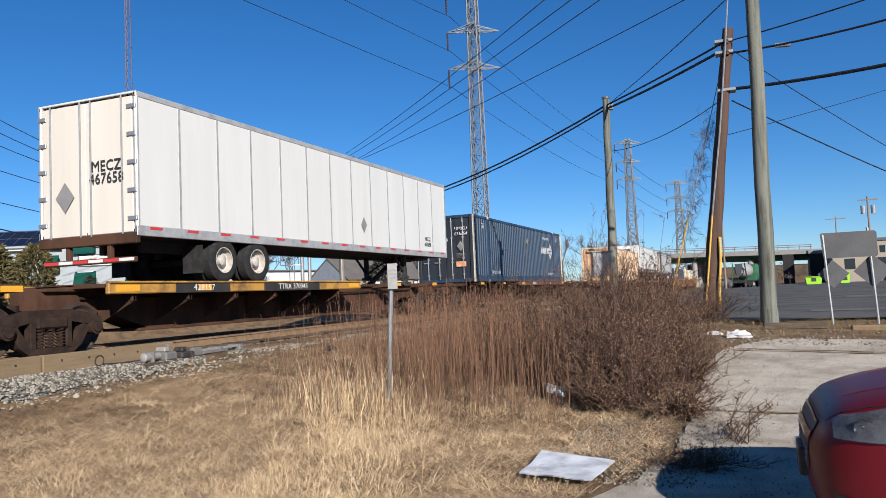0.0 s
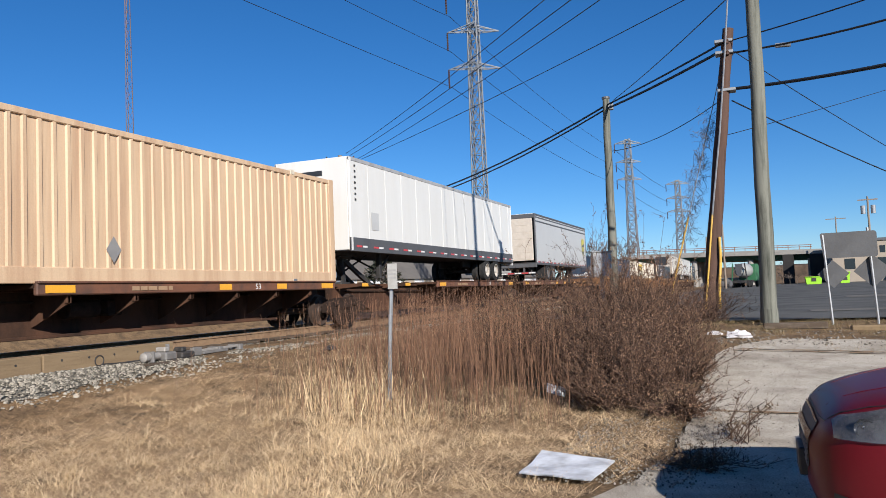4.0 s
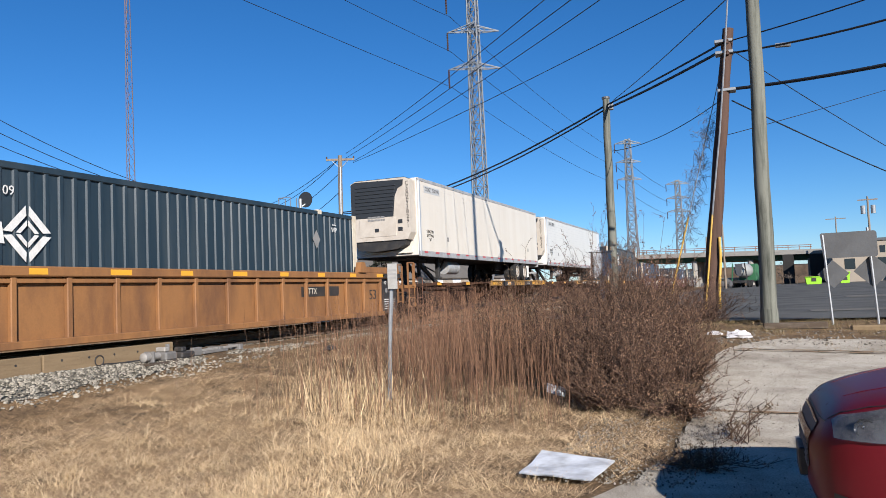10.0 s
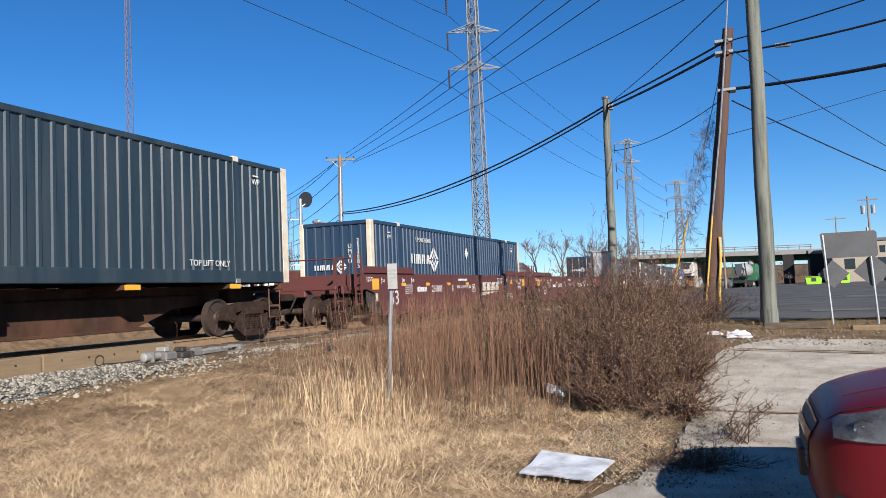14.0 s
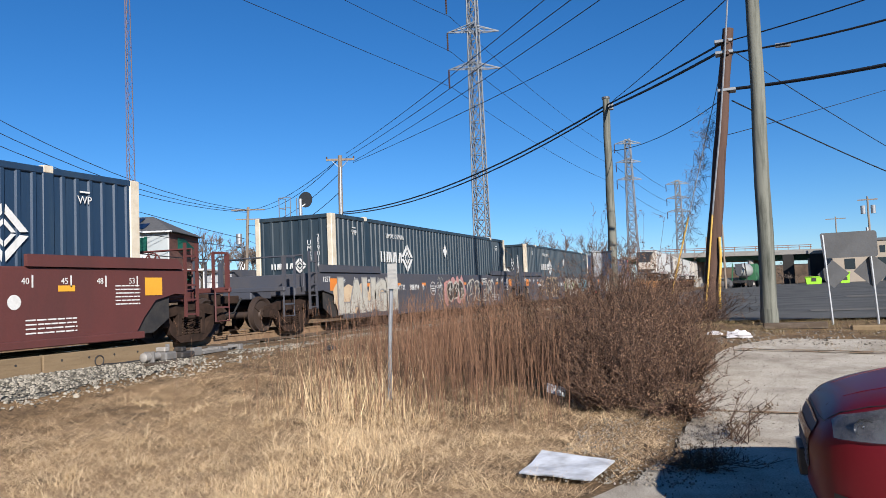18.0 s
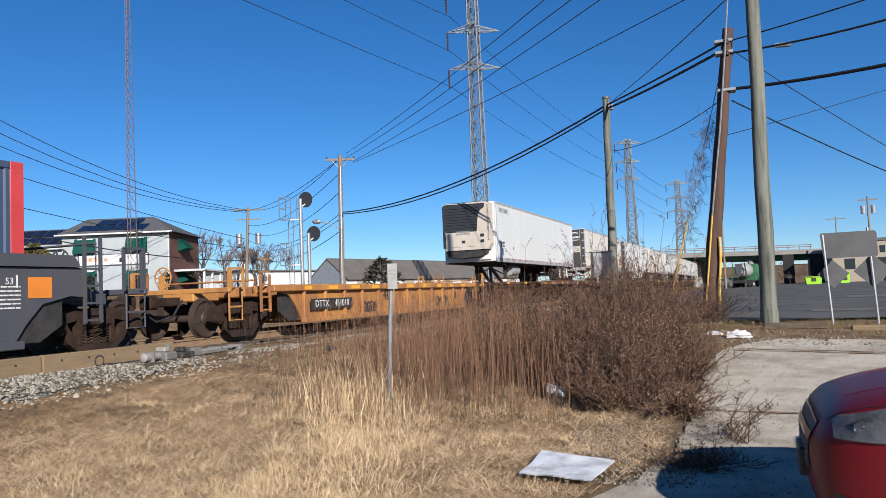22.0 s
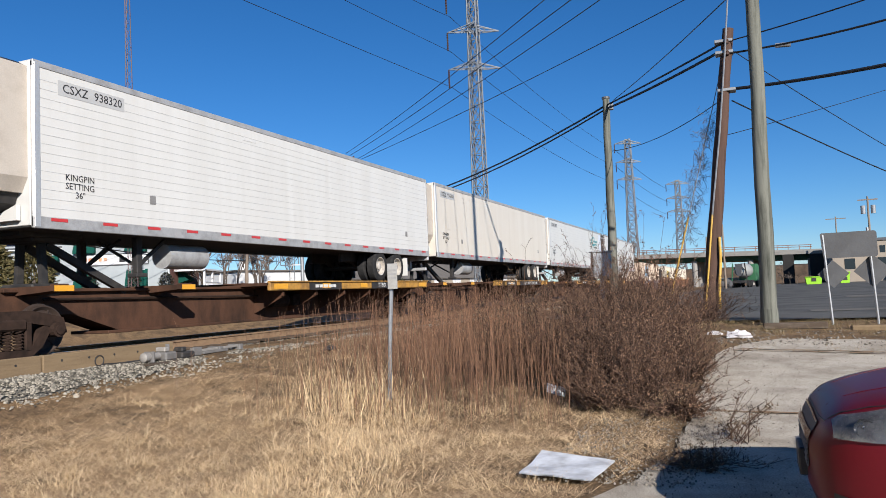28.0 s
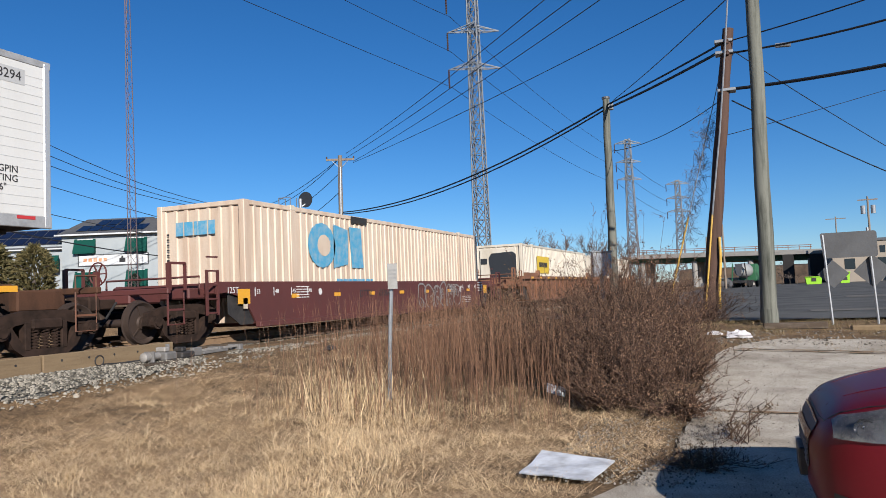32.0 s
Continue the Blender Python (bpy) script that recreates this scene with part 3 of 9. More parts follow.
    part("base_plank", Shape().box(-0.5, -0.32, -0.05, 2.8, 0.3, 0.0, 0.01), "tie_wood", sm)
    part("motor", Shape().lathe([(0.06, 0.0), (0.085, 0.02), (0.085, 0.2), (0.07, 0.24), (0.07, 0.42), (0.05, 0.44)], (-0.35, -0.05, 0.1), "x", 14), "switch_pale", sm, smooth=True)
    part("clamp", Shape().box(-0.2, -0.16, 0.0, -0.14, 0.06, 0.2, 0.01), "switch", sm)
    part("machine_case", Shape().box(0.1, -0.2, 0.0, 0.42, 0.2, 0.16, 0.03), "switch", sm)
    part("lid", Shape().box(0.16, -0.12, 0.16, 0.3, 0.1, 0.25, 0.02), "switch_pale", sm)
    part("crank", Shape().box(0.34, -0.05, 0.16, 0.39, 0.02, 0.3, 0.01), "switch", sm)
    part("gear_box", Shape().box(0.5, -0.24, 0.0, 0.9, 0.12, 0.13, 0.03).box(0.6, -0.16, 0.13, 0.74, 0.04, 0.22, 0.02), "chassis", sm)
    part("link_plate", Shape().box(0.9, -0.2, 0.02, 1.15, -0.1, 0.18, 0.01).box(1.02, 0.0, 0.02, 1.3, 0.08, 0.12, 0.01), "switch", sm)
    for k, (x0, x1, y0, z0) in enumerate(((0.9, 2.5, -0.14, 0.08), (1.3, 2.7, 0.04, 0.05), (1.1, 1.9, -0.26, 0.04))):
        part("throw_rod", Shape().box(x0, y0 - 0.025, z0, x1, y0 + 0.025, z0 + 0.05, 0.008), "switch_pale" if k == 0 else "switch", sm)
    for xx in (1.7, 2.4):
        part("rod_clevis", Shape().box(xx, -0.22, 0.0, xx + 0.14, 0.1, 0.14, 0.02), "switch", sm)
    part("cable_loop", Shape().tube([(-1.0 + 0.1 * math.cos(a * 0.5), 0.3, 0.12 + 0.09 * math.sin(a * 0.5)) for a in range(14)], 0.012, 5).tube([(-0.95, 0.3, 0.05), (-0.6, 0.2, 0.04), (-0.35, 0.0, 0.06)], 0.015, 5), "chassis", sm)


RAIL_Z, MID_Y = 0.83, 12.19
build_ground()
build_track()


# ---- poles, cables and towers ----
def sag(p, q, drop, n=14):
    p, q = Vector(p), Vector(q)
    return [p + (q - p) * (k / n) - Vector((0, 0, drop * 4 * (k / n) * (1 - k / n))) for k in range(n + 1)]


def pole(name, base, top, r0, r1, mat, label, group="utility poles"):
    s = Shape()
    b, t = Vector(base), Vector(top)
    pts = [b.lerp(t, k / 12) + Vector((0.012 * math.sin(k * 1.3), 0.012 * math.cos(k * 1.9), 0)) for k in range(13)]
    s.tube(pts, r0, 14, r1)
    ob = thing(name, label, "utility pole", group=group)
    part("shaft", s, mat, ob, smooth=True)
    return ob


def build_poles():
    p1 = pole("utility_pole", (18.56, -0.31, ground_z(18.5, -0.3) - 0.1), (17.9, -0.44, 13.6), 0.18, 0.115, "pole_grey", "tall weathered grey wooden utility pole beside the lot")
    part("foot_sleeve", Shape().cyl((18.56, -0.31, 0.55), (18.54, -0.31, 0.95), 0.2, 0.19, 14), "pole_grey", p1)
    p2 = pole("utility_pole", (21.15, 1.12, 0.5), (21.1, 0.2, 8.23), 0.2, 0.14, "pole_brown", "dark brown creosoted utility pole leaning over the weeds")
    for zz in (7.9, 7.6, 6.6):
        part("bracket", Shape().box(20.95, 0.1, zz - 0.04, 21.3, 0.55, zz + 0.04, 0.01), "galv", p2)
    for k, zz in enumerate((7.85, 7.55)):
        part("insulator", Shape().lathe([(0.03, -0.06), (0.06, -0.04), (0.05, 0.0), (0.06, 0.04), (0.03, 0.07)], (20.95, 0.25, zz), "z", 12), "glassy", p2)
    part("cable_guard", Shape().tube([(20.94, 1.16, 0.9), (20.93, 0.86, 3.35)], 0.024, 8), "yellow_guard", p2, "yellow plastic guard")
    part("cable_guard", Shape().tube([(20.96, 0.82, 0.9), (20.93, 0.78, 1.6), (20.96, 0.73, 2.1), (20.92, 0.72, 2.5), (20.95, 0.72, 2.75)], 0.034, 8), "yellow_guard", p2, "yellow plastic guard")
    part("riser", Shape().tube([(20.93, 0.88, 3.2), (20.92, 0.55, 5.5), (20.9, 0.3, 7.6), (20.9, 0.1, 9.5)], 0.022, 6), "galv", p2)
    p3 = pole("utility_pole", (27.33, 4.56, 0.4), (26.97, 4.44, 8.28), 0.17, 0.12, "pole_grey", "grey wooden utility pole carrying black cables")
    part("bracket", Shape().box(26.9, 4.2, 7.85, 27.1, 4.5, 8.1, 0.01), "galv", p3)
    part("cap", Shape().cyl((26.97, 4.44, 8.25), (26.97, 4.44, 8.32), 0.14, n=12), "dark_grey", p3)
    bx = thing("equipment_cabinet", "grey steel equipment cabinet on a post beside the pole", "cabinet", pose(25.6, 4.66, 0, 0, 0, 22))
    part("body", Shape().box(-0.22, -0.31, 1.93, 0.22, 0.31, 2.74, 0.02), "galv", bx)
    part("roof", Shape().box(-0.26, -0.36, 2.74, 0.26, 0.36, 2.78, 0.01), "galv", bx)
    part("door", Shape().box(-0.235, -0.27, 1.98, -0.22, 0.27, 2.68, 0.01), "galv", bx)
    part("post", Shape().box(-0.06, -0.06, 0.4, 0.06, 0.06, 1.93), "galv", bx)
    # pole beyond the track, with crossarm and street lamp
    p4 = pole("utility_pole", (39.5, 22.55, 1.0), (39.12, 22.2, 10.0), 0.17, 0.12, "pole_tan", "tan wooden utility pole with crossarm beyond the track")
    part("crossarm", Shape().beam((39.5, 21.45, 9.75), (38.8, 22.95, 9.75), 0.1, 0.12), "pole_tan", p4)
    for k in (-0.45, 0.0, 0.45):
        ins = Shape().lathe([(0.02, 0), (0.05, 0.03), (0.045, 0.12), (0.02, 0.15)], (39.15 - k * 0.75, 22.2 + k * 1.6, 9.8), "z", 8)
        part("insulator", ins, "glassy", p4)
    part("brace", Shape().beam((39.3, 21.75, 9.7), (39.15, 22.2, 9.2), 0.03).beam((38.95, 22.65, 9.7), (39.15, 22.2, 9.2), 0.03), "galv", p4)
    part("riser", Shape().tube([(39.3, 22.45, 2), (39.05, 22.15, 9.3)], 0.06, 6), "galv", p4)
    arm = Shape().tube([(39.3, 22.4, 5.6), (38.9, 22.9, 6.0), (38.6, 23.4, 6.1)], 0.03, 6)
    part("lamp_arm", arm, "galv", p4)
    part("lamp_head", Shape().lathe([(0.05, -0.3), (0.13, -0.15), (0.15, 0.1), (0.06, 0.28)], (38.5, 23.55, 6.1), "y", 12), "galv", p4)
    p5 = pole("utility_pole", (66.3, 49.4, 2.5), (66.1, 48.75, 11.5), 0.2, 0.14, "pole_tan", "wooden utility pole with crossarm and transformers by the house")
    part("crossarm", Shape().beam((67.0, 47.3, 11.2), (65.2, 50.2, 11.2), 0.12, 0.14).beam((66.8, 47.7, 10.2), (65.4, 49.8, 10.2), 0.1, 0.12), "pole_tan", p5)
    for dx, dy in ((0.5, -0.9), (-0.5, 0.8)):
        part("transformer", Shape().cyl((66.2 + dx, 48.9 + dy, 7.6), (66.2 + dx, 48.9 + dy, 8.7), 0.3, n=14), "galv", p5, smooth=True)
    # far poles on the right
    for (x, y, z1, arm, tr) in ((104.6, -13.55, 11.2, 2.2, True), (155.5, -14.8, 12.6, 3.4, False), (105, 3.2, 9.0, 0, False), (140, 7.0, 9.5, 0, False), (120, 4.6, 8.5, 0, False)):
        p = pole("utility_pole", (x, y, 0.3), (x, y, z1), 0.16, 0.11, "pole_tan", "distant wooden utility pole near the overpass", "far utility poles")
        if arm:
            part("crossarm", Shape().beam((x, y - arm / 2, z1 - 0.4), (x, y + arm / 2, z1 - 0.4), 0.12, 0.14), "pole_tan", p)
        if tr:
            for d in (-0.55, 0.55):
                part("transformer", Shape().cyl((x, y + d, z1 - 2.1), (x, y + d, z1 - 1.1), 0.27, n=12), "galv", p)


def lattice(name, base, height, w0, w1, mat, label, arms=(), up=None, n=14, bar=0.09, arm_dir=(0, 1)):
    """A four-legged tower with crossing braces and side arms."""
    ob = thing(name, label, "tower", group="lattice towers")
    bx, by, bz = base
    for sx, sy in ((-1, -1), (-1, 1), (1, -1), (1, 1)):
        part("leg", Shape().beam((bx + sx * w0 / 2, by + sy * w0 / 2, bz), (bx + sx * w1 / 2, by + sy * w1 / 2, bz + height), bar * 1.4), mat, ob)
    br = Shape()
    def wid(t):
        return (w0 + (w1 - w0) * t) / 2
    for k in range(n):
        t0, t1 = k / n, (k + 1) / n
        z0, z1 = bz + height * t0, bz + height * t1
        a, b = wid(t0), wid(t1)
        c0 = [(-a, -a), (a, -a), (a, a), (-a, a)]
        c1 = [(-b, -b), (b, -b), (b, b), (-b, b)]
        for i in range(4):
            j = (i + 1) % 4
            br.beam((bx + c0[i][0], by + c0[i][1], z0), (bx + c1[j][0], by + c1[j][1], z1), bar)
            br.beam((bx + c0[j][0], by + c0[j][1], z0), (bx + c1[i][0], by + c1[i][1], z1), bar)
            br.beam((bx + c1[i][0], by + c1[i][1], z1), (bx + c1[j][0], by + c1[j][1], z1), bar)
    part("brace", br, mat, ob)
    for z, half in arms:
        for sg in (-1, 1):
            tip = (bx + arm_dir[0] * sg * half, by + arm_dir[1] * sg * half, bz + z)
            w = wid(z / height)
            for sx in (-1, 1):
                r = (bx + sx * w, by + sg * w, bz + z)
                r2 = (bx + sx * w, by + sg * w, bz + z + half * 0.34)
                m1 = [(r[i] + tip[i]) / 2 for i in range(3)]
                m2 = [(r2[i] + tip[i]) / 2 for i in range(3)]
                for p, q, k in ((r, tip, 1.0), (r2, tip, 1.0), (m1, m2, 0.8), (m1, r2, 0.8)):
                    part("arm_bar", Shape().beam(p, q, bar * k), mat, ob)
            if sg < 0:
                ins = Shape().lathe([(0.05, -2.2)] + [((0.13, 0.06)[k % 2], -2.1 + k * 0.1) for k in range(21)] + [(0.04, 0.0)], tip, "z", 8)
                part("insulator", ins, "glassy", ob)
    return ob


def wire(parent, pts, r):
    part("cable", Shape().tube(pts, r, 5), "cable", parent)


def build_lines():
    d = (math.sin(radians(22)) * 1.0, -math.cos(radians(22)))
    T1, T2, T3 = (84.3, 29.1, 2.2), (184, 25.7, 2.2), (245.6, 19.8, 2.2)
    lattice("transmission_tower", T1, 39.0, 1.65, 0.95, "lattice", "tall grey steel lattice transmission tower beyond the track", [(25.9, 3.1), (30.4, 3.1), (34.9, 3.1)], n=20, arm_dir=d)
    lattice("transmission_tower", T2, 34.0, 2.6, 1.2, "lattice", "distant grey lattice transmission tower", [(24.6, 3.0), (28.8, 3.0), (33.3, 3.2)], n=16, bar=0.13, arm_dir=d)
    lattice("transmission_tower", T3, 31.0, 2.8, 1.3, "lattice", "far grey lattice transmission tower", [(21.6, 3.6), (25.8, 3.6), (30.3, 3.6)], n=12, bar=0.17, arm_dir=d)
    m = thing("radio_mast", "slender red and grey lattice mast rising behind the track", "mast")
    for dx, dy in ((0, -0.5), (0.3, 0.5), (-0.45, 0.1)):
        part("leg", Shape().beam((47.9 + dx, 46.8 + dy, 2.3), (46.4 + dx * 0.3, 45.5 + dy * 0.3, 36.0), 0.06), "mast_red", m)
    br = Shape()
    for k in range(40):
        t0, t1 = k / 40, (k + 1) / 40
        def at_(t, i):
            dx, dy = ((0, -0.5), (0.3, 0.5), (-0.45, 0.1))[i]
            f = 1 - 0.7 * t
            return (47.9 - 1.5 * t + dx * f, 46.8 - 1.3 * t + dy * f, 2.3 + 33.7 * t)
        for i in range(3):
            br.beam(at_(t0, i), at_(t1, (i + 1) % 3), 0.02)
    part("brace", br, "mast_red", m)
    # high lines, slung from tower to tower and on over the viewer
    hv = thing("transmission_lines", "thin dark high-voltage lines", "cables")
    for a, e, b in (
        ((82.95, 31.59, 25.90), (-49.39, 48.90, 25.36), (181.76, 27.83, 25.55)),
        ((82.74, 31.46, 30.12), (1.38, 40.45, 28.58), (181.46, 27.96, 29.58)),
        ((82.53, 31.33, 34.27), (51.34, 33.95, 32.08), (181.15, 28.09, 33.61)),
    ):
        wire(hv, sag(a, b, 1.3, 16), 0.03)
        wire(hv, sag(a, e, 0.4, 20), 0.028)
        wire(hv, sag(b, (b[0] + 62, b[1] - 6, b[2] - 3), 1.0, 12), 0.045)
    lv = thing("service_cables", "black service cables strung from pole to pole", "cables")
    P2a, P2b, P3 = (21.0, 0.35, 7.85), (21.0, 0.5, 7.6), (27.0, 4.45, 8.03)
    wire(lv, sag(P3, (39.1, 22.1, 6.6), 0.75), 0.035)
    wire(lv, sag((27, 4.45, 7.9), (39.1, 22.1, 6.5), 0.8), 0.03)
    wire(lv, sag(P2a, P3, 0.03), 0.03)
    wire(lv, sag(P2b, (27, 4.45, 7.9), 0.05), 0.04)
    # from the leaning pole over the lot and the road
    for p, e, r, dr in (
        ((21.10, 0.29, 7.89), (17.76, -4.22, 7.68), 0.018, 0.05),
        ((21.15, 0.21, 7.59), (18.15, -5.14, 7.35), 0.028, 0.15),
        ((21.22, 0.20, 6.65), (16.36, -4.74, 5.78), 0.045, 0.10),
        ((21.23, 0.21, 6.35), (32.93, -7.01, 4.35), 0.020, 0.10),
        ((21.19, 0.11, 7.66), (31.09, -6.73, 4.63), 0.012, 0.10),
        ((21.21, 0.41, 5.44), (30.96, -7.10, 8.70), 0.010, 0.05),
        ((27.07, 4.20, 8.19), (8.95, -2.04, 6.54), 0.012, 0.15),
        ((21.12, 0.49, 6.37), (27.12, 4.34, 6.39), 0.012, 0.25),
    ):
        wire(lv, sag(p, e, dr), r)
    part("splice_case", Shape().cyl((20.74, -0.90, 7.5), (20.72, -1.25, 7.47), 0.06, n=10), "galv", lv)
    # lines beyond the track, and on over the viewer
    for z, e, dr in ((9.85, (66.2, 49.8, 11.2), 0.8), (9.85, (66.5, 48.3, 11.2), 0.9), (9.0, (66.3, 49, 9.6), 1.0), (7.9, (66.3, 49, 8.8), 1.2), (6.6, (66.3, 49, 8.0), 1.2), (6.3, (66.3, 49, 7.2), 1.0), (5.6, (66.3, 49, 6.4), 1.2)):
        wire(lv, sag((39.15, 22.2, z), e, dr), 0.02)
    for p, e in (
        ((39.25, 21.86, 10.10), (13.81, -1.23, 9.93)),
        ((39.26, 21.88, 9.83), (14.19, -2.19, 9.99)),
        ((39.43, 21.49, 9.61), (14.56, -3.09, 10.03)),
        ((39.43, 21.49, 9.54), (15.79, -6.12, 9.92)),
    ):
        wire(lv, sag(p, e, 0.3), 0.014)
    for p, e, dr in (
        ((24.47, 50.04, 20.68), (66.06, 48.87, 11.19), 2.4),
        ((24.52, 50.12, 19.33), (66.07, 48.88, 11.07), 2.4),
        ((24.58, 50.22, 17.74), (66.07, 48.89, 10.95), 2.2),
        ((24.71, 50.43, 14.26), (66.18, 49.06, 8.10), 0.5),
        ((24.81, 50.59, 11.67), (66.22, 49.12, 7.15), 0.8),
        ((24.87, 50.68, 10.11), (66.27, 49.20, 5.84), 1.3),
    ):
        wire(lv, sag(p, e, dr), 0.028 if dr != 1.3 else 0.05)
    # guy wires with a dead vine
    gy = thing("guy_wire", "guy wire with a yellow guard, overgrown by a dead vine", "guy wire")
    a, b = Vector((21.4, 0.4, 7.4)), Vector((21.3, 2.2, 0.7))
    part("wire", Shape().tube([a, b], 0.012, 5), "galv", gy)
    part("guard", Shape().tube([b, b.lerp(a, 0.4)], 0.022, 8), "yellow_guard", gy, "yellow guard")
    rnd = random.Random(8)
    v = Shape()
    for k in range(210):
        t = 0.3 + 0.5 * rnd.random()
        p = b.lerp(a, t) + Vector((rnd.uniform(-0.1, 0.1), rnd.uniform(-0.16, 0.16), rnd.uniform(-0.2, 0.2)))
        pts = [p]
        for j in range(5):
            p = p + Vector((rnd.uniform(-0.1, 0.1), rnd.uniform(-0.13, 0.13), rnd.uniform(-0.16, 0.12)))
            pts.append(p)
        v.tube(pts, 0.007, 3, 0.003)
    part("vine", v, "bark", gy, "dead grey vine")


build_poles()
build_lines()


# ---- signals, signs ----
def build_signals():
    for (x, y, zt, ladder) in ((34.3, 21.95, 6.9, True), (35.25, 22.1, 5.15, False)):
        sg = thing("signal_mast", "silver railway signal mast with black round heads seen from behind", "signal", group="railway signals")
        part("mast", Shape().cyl((x, y, 1.0), (x, y, zt), 0.1, n=12), "galv", sg)
        hd = part("signal_head", Shape().lathe([(0.42, 0.0), (0.42, 0.03), (0.2, 0.05), (0.2, 0.35), (0.15, 0.42)], (x + 0.1, y - 0.25, zt - 0.05), "x", 20), "reefer_black", sg, "black round target")
        part("head_bracket", Shape().beam((x, y, zt - 0.45), (x + 0.2, y - 0.35, zt - 0.2), 0.06), "galv", sg)
        if ladder:
            for zz in (6.6, 4.2):
                ld = Shape()
                cx, cy = x - 0.35, y + 0.55
                for a in (-0.3, 0.3):
                    for b in (-0.35, 0.35):
                        ld.beam((cx + a, cy + b, zz - 0.8), (cx + a, cy + b, zz + 0.35), 0.035)
                for h in (-0.8, -0.2, 0.35):
                    ld.beam((cx - 0.3, cy - 0.35, zz + h), (cx - 0.3, cy + 0.35, zz + h), 0.035)
                    ld.beam((cx - 0.3, cy + 0.35, zz + h), (cx + 0.3, cy + 0.35, zz + h), 0.035)
                ld.beam((cx, cy, zz - 0.8), (x, y, zz - 0.8), 0.06)
                part("platform", ld, "galv", sg)
            rl = Shape()
            for yy in (0.42, 0.72):
                rl.beam((x - 0.1, y + yy, 1.2), (x - 0.1, y + yy, 6.0), 0.03)
            for k in range(14):
                rl.beam((x - 0.1, y + 0.42, 1.4 + k * 0.33), (x - 0.1, y + 0.72, 1.4 + k * 0.33), 0.02)
            part("ladder", rl, "galv", sg)
    ps = thing("marker_post", "weathered steel post with a small worn white sign in the weeds", "sign")
    part("post", Shape().tube([(9.15, 4.57, ground_z(9.15, 4.5) - 0.1), (9.13, 4.5, 1.2), (9.12, 4.44, 1.98)], 0.028, 8), "galv", ps)
    part("sign_plate", Shape().box(-0.005, -0.065, -0.17, 0.005, 0.065, 0.17, 0.002), "sign_face", ps, at=pose(9.08, 4.42, 1.85, 0, 2, 24))
    for k, zz in enumerate((1.93, 1.88, 1.83, 1.72)):
        part("marking", Shape().box(-0.001, -0.05, -0.012, 0.001, 0.05, 0.012), "grey_ink", ps, at=pose(9.073, 4.42, zz, 0, 2, 24))
    sg = thing("road_sign", "grey backs of road signs on two steel posts by the road", "sign")
    for (x, y, zt) in ((17.98, -1.53, 2.5), (18.32, -2.42, 2.62)):
        part("post", Shape().tube([(x, y, 0.5), (x - 0.06, y + 0.1, zt)], 0.028, 6), "galv", sg)
    part("sign_panel", Shape().prism([(-0.53, -0.24), (-0.5, -0.27), (0.44, -0.27), (0.49, -0.22), (0.53, 0.24), (0.5, 0.27), (-0.49, 0.27), (-0.53, 0.23)], "x", -0.012, 0.012), "sign_back", sg, at=pose(18.0, -1.92, 2.265, 0, 0, -2))
    for (x, y, z, r) in ((18.0, -1.6, 1.66, 0.3), (18.3, -2.38, 1.7, 0.36)):
        d = Shape().prism([(0, -r), (r, 0), (0, r), (-r, 0)], "x", -0.01, 0.01)
        part("sign_panel", d, "sign_back", sg, at=pose(x + 0.04, y, z, 0, 0, -2))
    tie = Shape().box(-0.6, -0.11, 0, 0.6, 0.11, 0.13, 0.015)
    solo("timber", tie, "tie_wood", "old railway tie lying at the edge of the lot", "timber", pose(17.1, -0.75, ground_z(17.1, -0.8) + 0.0, 0, 0, 95))
    solo("kerb", Shape().box(16.9, -30, 0.35, 17.1, -1.75, 0.63, 0.03), "board", "low tan timber kerb between lot and road", "kerb", kind="structure")


build_signals()


